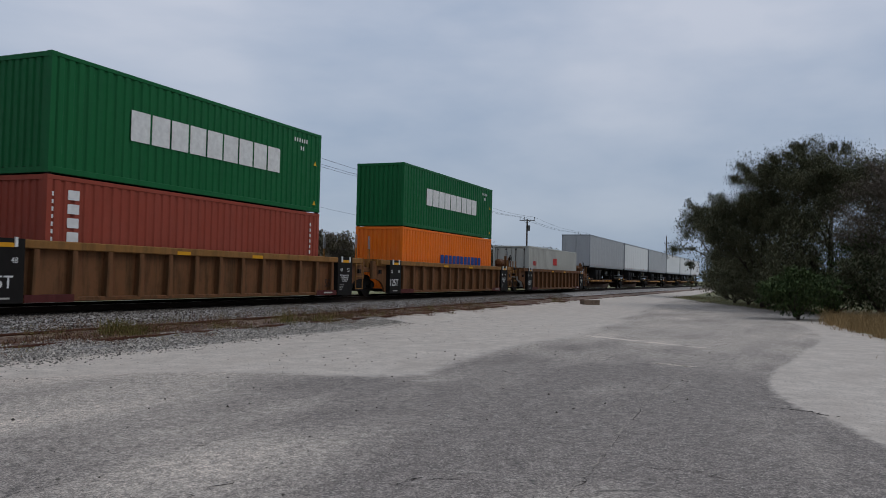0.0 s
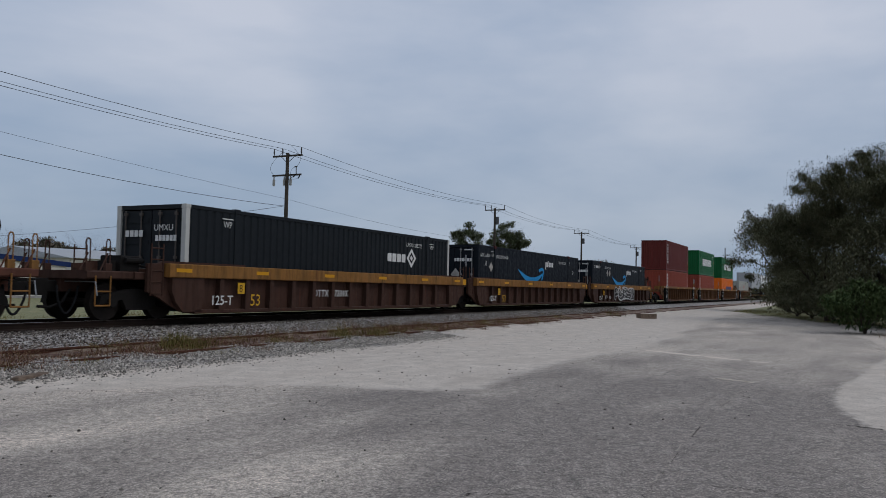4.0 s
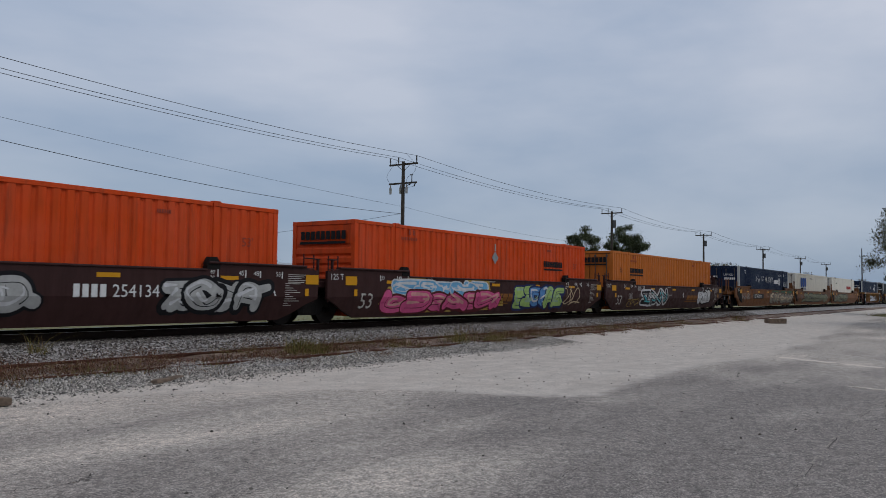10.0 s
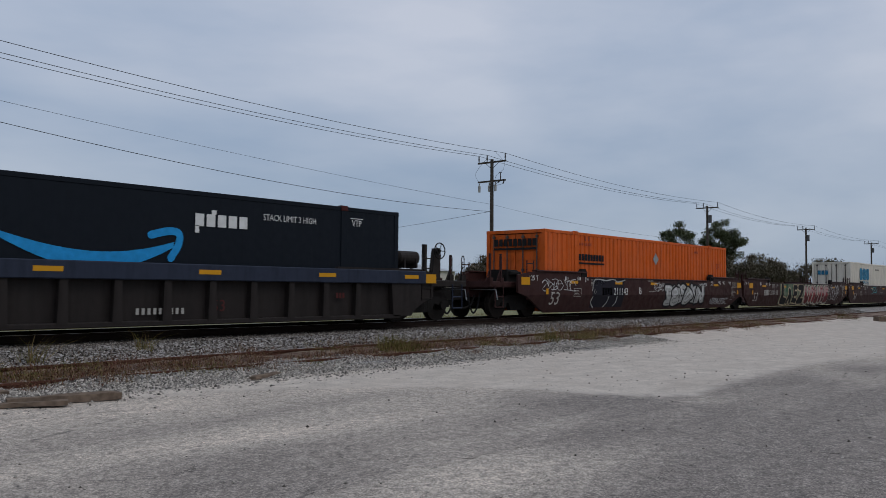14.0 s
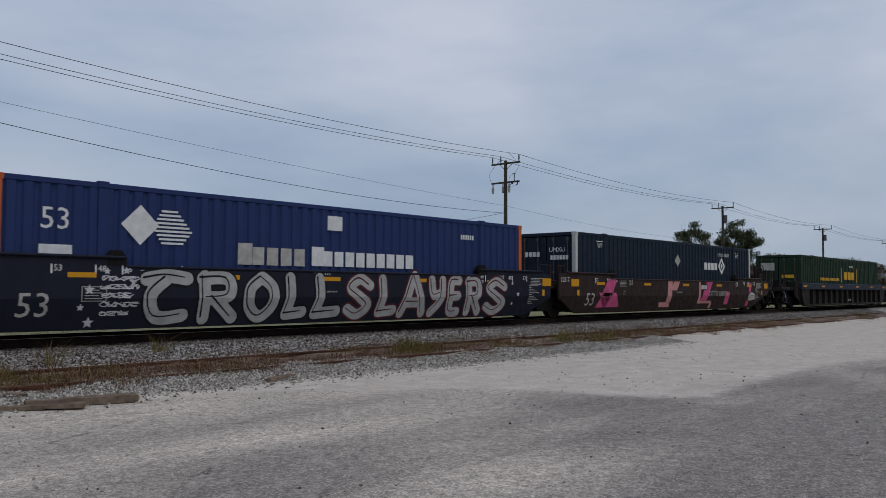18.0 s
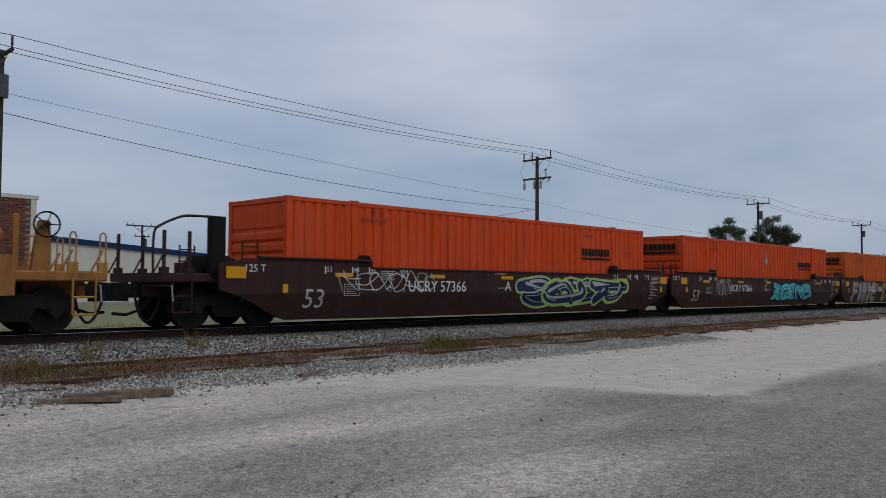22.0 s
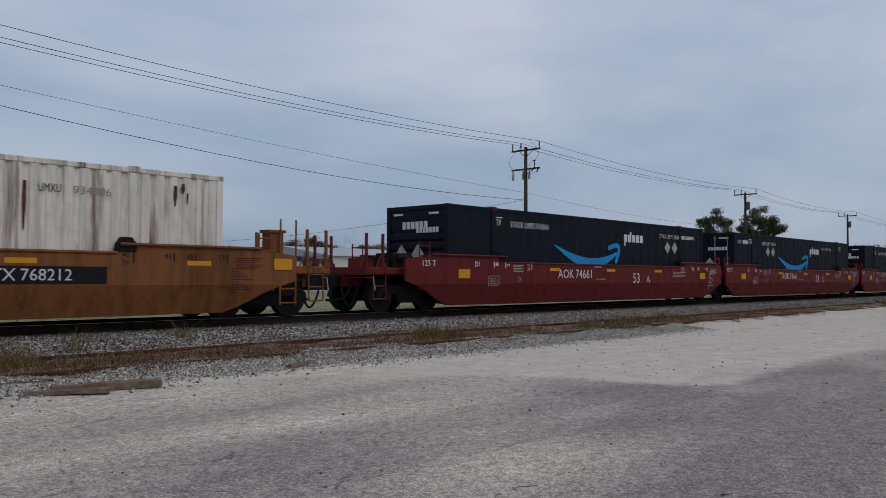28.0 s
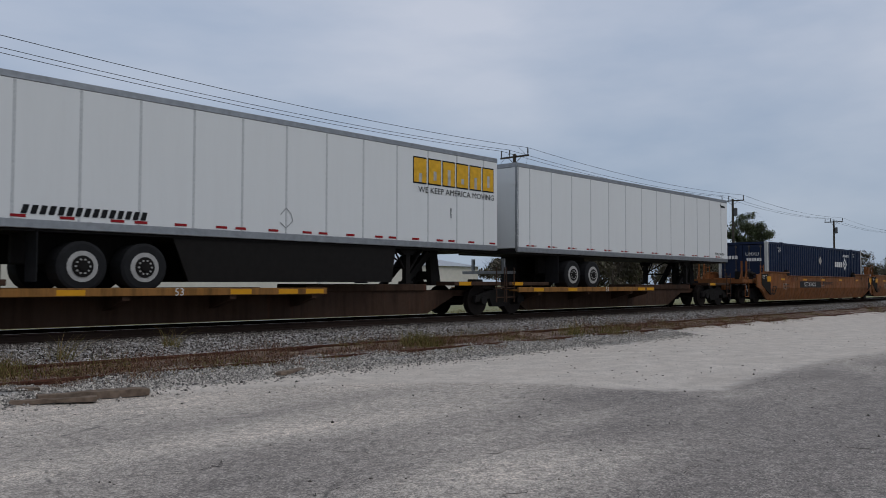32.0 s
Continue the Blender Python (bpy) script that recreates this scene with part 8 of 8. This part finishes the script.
def brick_building():
    ob = thing("brick_building", "red brick building with white corner trim", "building")
    part("wall", Build().box(-20, 15.6, 45.06, 60, 0, 6.0).data("wall", (MORTAR,)), ob)
    part("parapet", Build().box(-20, 15.8, 44.95, 60.1, 6.0, 6.2).data("parapet", (PANEL,)), ob)
    part("corner_trim", Build().box(15.42, 15.7, 44.98, 45.3, 0, 6.0).data("corner_trim", (PANEL,)), ob)
    n = 0
    for r in range(40):
        for k in range(8):
            x = 15.4 - (k + 1) * 0.42 + (0.21 if r % 2 else 0)
            if x + 0.4 > 15.42 or n >= 300:
                continue
            part("brick", kept("brick", lambda: Build().box(0, 0.40, 0, 0.08, 0, 0.12), BRICK), ob, at=(x, 45.0, 0.1 + r * 0.147))
            n += 1
    b = Build()
    for r in range(40):
        for k in range(8, 40):
            x = 15.4 - (k + 1) * 0.42 + (0.21 if r % 2 else 0)
            b.box(x, x + 0.40, 45.0, 45.08, 0.1 + r * 0.147, 0.22 + r * 0.147)
    tagged(part("brickwork", b.data("brickwork", (BRICK,)), ob), kind="stuff")


warehouse()
brick_building()
shed = thing("long_shed", "long low pale shed with grey roof", "building")
part("wall", Build().box(64.5, 95, 80, 100, 0, 4.2).data("wall", (PANEL,)), shed)
part("roof", Build().prism_x([(79.6, 4.15), (100.4, 4.15), (90, 5.6)], 64.1, 95.4).data("roof", (ROOFGREY,)), shed)


# ---- trees ----
BARK = plain("bark", (0.075, 0.06, 0.048), 0.95, 0, 0.5, 6)


def limb(b, p, d, length, r, depth, rnd, tips):
    n = 3
    for i in range(n):
        q = p + d * (length / n)
        b.tube(p, q, r, r * 0.82, 6 if depth < 2 else 4)
        p, r = q, r * 0.82
        d = (d + Vector((rnd.gauss(0, 0.16), rnd.gauss(0, 0.16), rnd.gauss(0.03, 0.1)))).normalized()
        if depth >= 2:
            tips.append(p.copy())
    if depth < 4:
        for _ in range(3 if depth < 3 else 2):
            e = (d + Vector((rnd.gauss(0, 0.55), rnd.gauss(0, 0.55), rnd.gauss(0.05, 0.35)))).normalized()
            limb(b, p, e, length * rnd.uniform(0.6, 0.8), r * 0.7, depth + 1, rnd, tips)


def tree(name, x, y, high, spread_w, leaves, size, mat, label, seed, trunk_r=0.25, bare=False, low=0.18, category="tree", fill=0.5, tight=0.045, foot=0.04, puffs=0):
    rnd = random.Random(seed)
    nr = np.random.RandomState(seed)
    ob = thing(name, label, category, "trees round the lot" if name != "bush" else "bushes round the lot")
    ob.matrix_basis = pose(x, y, height(x, y))
    b, tips = Build(), []
    z0 = high * low
    b.tube((0, 0, -0.1), (rnd.gauss(0, 0.1), rnd.gauss(0, 0.1), z0), trunk_r, trunk_r * 0.8, 10)
    for k in range(6):
        a = k * 1.05 + rnd.uniform(-0.3, 0.3)
        w = spread_w / high
        limb(b, Vector((0, 0, z0 * rnd.uniform(0.6, 1.0))), Vector((math.cos(a) * w, math.sin(a) * w, rnd.uniform(0.45, 1.1))).normalized(), high * 0.33, trunk_r * 0.5, 0, rnd, tips)
    pts = np.array([t[:] for t in tips])
    sc = np.array([spread_w / max(0.1, np.percentile(np.hypot(pts[:, 0], pts[:, 1]), 92)), 0, (high * 0.96) / np.percentile(pts[:, 2], 99)])
    sc[1] = sc[0]
    b.v = [(v[0] * sc[0], v[1] * sc[1], v[2] * sc[2]) for v in b.v]
    part("trunk", b.data("trunk", (BARK,)), ob)
    if not bare:
        pts = pts * sc
        extra = []
        n_extra = int(len(pts) * fill)
        while len(extra) < n_extra:
            g = nr.normal(size=3)
            g /= np.linalg.norm(g)
            rr = nr.uniform(0.35, 0.95)
            extra.append((g[0] * spread_w * rr, g[1] * spread_w * rr, high * (foot + 0.96) / 2 + g[2] * high * (0.96 - foot) / 2 * rr))
        if extra:
            pts = np.vstack([pts, extra])
        pts = pts[pts[:, 2] > foot * high]
        if puffs:
            g = nr.normal(size=(puffs, 3))
            g /= np.linalg.norm(g, axis=1)[:, None]
            g *= nr.uniform(0.35, 0.9, (puffs, 1))
            pts = g * (spread_w, spread_w, high * (0.97 - foot) / 2) + (0, 0, high * (0.97 + foot) / 2)
        vs, fs = leaf_cloud(pts, int(leaves * 0.8), high * tight, size, nr)
        # ragged sprays past the outer twigs
        mid = np.array((0, 0, high * (foot + 0.96) / 2))
        out = (pts - mid) / (spread_w, spread_w, high * 0.48)
        far = pts[np.linalg.norm(out, axis=1) > 0.8]
        if len(far):
            pick = far[nr.randint(0, len(far), 60)]
            sprays = np.vstack([mid + (pick - mid) * k for k in (0.95, 0.99, 1.03)])
            v2, f2 = leaf_cloud(sprays, int(leaves * 0.2), high * tight * 0.45, size, nr)
            n0 = len(vs)
            vs, fs = vs + v2, fs + [tuple(i + n0 for i in q) for q in f2]
        me = bpy.data.meshes.new("crown")
        me.from_pydata(vs, [], fs)
        me.materials.append(mat)
        part("crown", me, ob)
    return ob


OAK = leafy("oak_leaves", ((0.060, 0.065, 0.036), (0.084, 0.088, 0.049), (0.108, 0.106, 0.062), (0.140, 0.132, 0.084)), 0.75)
MOSS = leafy("grey_leaves", ((0.125, 0.100, 0.082), (0.18, 0.15, 0.125), (0.10, 0.088, 0.062)), 0.9)
SHRUB = leafy("shrub_leaves", ((0.032, 0.052, 0.020), (0.060, 0.088, 0.034), (0.095, 0.122, 0.052)), 0.7)
# far foliage: distance haze is mixed into these paler, low-contrast leaf colours
PINE = leafy("hazed_far_leaves", ((0.06, 0.075, 0.040), (0.095, 0.11, 0.06), (0.14, 0.15, 0.09)), 0.9)
WOODS = leafy("hazed_wood_leaves", ((0.090, 0.080, 0.058), (0.135, 0.112, 0.085), (0.105, 0.105, 0.066), (0.17, 0.14, 0.112)), 0.9)
tree("oak_tree", 53, -2.6, 10.2, 5.6, 250000, 0.056, OAK, "large dark evergreen oak with a ragged crown", 3, 0.4, low=0.12, fill=0.40, tight=0.036, foot=0.04)
tree("oak_tree", 56, 1.2, 7.6, 3.7, 100000, 0.060, OAK, "lower dark oak limbs leaning to the track", 4, 0.25, low=0.2, fill=0.25, tight=0.04, foot=0.03)
tree("oak_tree", 82, 5.0, 9.8, 4.2, 36000, 0.10, OAK, "ragged dark oak at the far end of the lot", 11, 0.3, low=0.15, fill=0.3, tight=0.036, foot=0.06)
tree("oak_tree", 44, -7.0, 8.0, 4.5, 60000, 0.055, MOSS, "grey half-bare tree hung with moss", 5, 0.25, fill=0.4, tight=0.04)
tree("oak_tree", 52, -9.5, 10.2, 5.5, 70000, 0.08, OAK, "tall dark oak behind the grey tree", 6, 0.35, fill=0.6, tight=0.038)
tree("oak_tree", 40, -12, 8.0, 4.5, 26000, 0.08, OAK, "dark oak at the edge of the lot", 8, 0.3, fill=0.3)
for i, (x, y, h, w, m) in enumerate(((39.2, -0.55, 2.3, 1.7, SHRUB), (42, -4.2, 3.4, 2.4, OAK), (94, 5.0, 5.0, 3.2, OAK), (39, -5.5, 2.8, 2.3, OAK), (47, -2.2, 5.4, 3.6, OAK), (43, -8, 4.0, 3.0, OAK), (37, -8.5, 2.7, 2.3, SHRUB), (84, 4.2, 5.0, 3.2, OAK), (48, -5.5, 5.4, 3.4, OAK), (40, -11, 3.4, 3.0, OAK), (72, 3.0, 5.4, 3.4, OAK), (64, 1.2, 5.0, 3.0, OAK), (60, 0.2, 4.4, 3.0, OAK), (78, 3.4, 4.6, 3.2, OAK), (88, 4.8, 4.6, 3.2, OAK), (46, -4.5, 4.4, 3.2, SHRUB),
                                (49.5, -0.9, 2.6, 2.6, OAK), (53, 0.0, 2.8, 2.8, OAK), (57, 0.9, 2.6, 2.8, OAK), (61.5, 2.2, 2.8, 3.0, OAK), (66.5, 3.4, 2.8, 3.2, OAK), (45.5, -2.4, 2.4, 2.4, SHRUB))):
    tree("bush", x, y, h, w, 9000, 0.08, m, "dense dark evergreen bush" if m is OAK else "bright green leafy shrub", 20 + i, 0.07, low=0.05, category="bush", fill=1.2)
# far trees beyond the power line
tree("pine_tree", 163, 75, 16.6, 4.2, 11000, 0.22, PINE, "tall far tree with clumped crown", 41, 0.3, low=0.5, fill=0.7, foot=0.5, puffs=38, tight=0.036)
tree("pine_tree", 187, 75, 19.0, 5.6, 24000, 0.23, PINE, "tall far tree with round dark crown", 42, 0.3, low=0.42, fill=0.9, foot=0.32, puffs=62, tight=0.035)
rt = random.Random(9)
for i in range(46):
    x = 96 + i * 4.5 + rt.uniform(-2, 2) if i < 32 else 240 + (i - 32) * 26 + rt.uniform(-6, 6)
    h = rt.uniform(6.8, 8.6) if x < 106 else rt.uniform(8.4, 10.6) if x < 152 else rt.uniform(7.5, 9.5) if x < 170 else rt.uniform(8.5, 11.5) if x < 238 else rt.uniform(9, 14)
    tree("far_tree", x, rt.uniform(66, 84) if i < 32 else rt.uniform(58, 80), h, h * rt.uniform(0.45, 0.75), 4200, 0.30, WOODS, "distant dark tree in a row beyond the track", 60 + i, 0.2, low=0.12, fill=0.9, puffs=rt.randrange(12, 20), tight=0.085)
for i, (x, y, h) in enumerate(((85, 113.5, 8.9), (87.3, 111.5, 8.4), (94, 106, 8.5), (88.6, 110.5, 7.8))):
    tree("far_tree", x, y, h, h * 0.4, 4200, 0.30, WOODS, "distant dark tree behind the pale shed", 150 + i, 0.2, low=0.12, fill=0.9, puffs=14, tight=0.085)
for i, (x, y, h) in enumerate(((104, 62, 8.0), (113, 60, 7.2), (122, 62, 8.6), (133, 63, 9.0), (62, 104, 8.6), (71, 104, 6.5), (82, 115.5, 10.3), (96, 104, 8.5), (50, 112, 7.5), (30, 115, 9.5), (91, 109, 9.9))):
    tree("bare_tree", x, y, h, h * 0.45, 10, 0.1, PINE, "distant leafless winter tree", 120 + i, 0.14, bare=True, low=0.3)


# ---- the train rolls by at one speed ----
def motions():
    for ob, u, z in CARS:
        walk(ob, [(t, pose(u + SPEED * t, LINE, RAIL + z)) for t in (0.0, 8.0, 16.0, 24.0, DAY)])


motions()
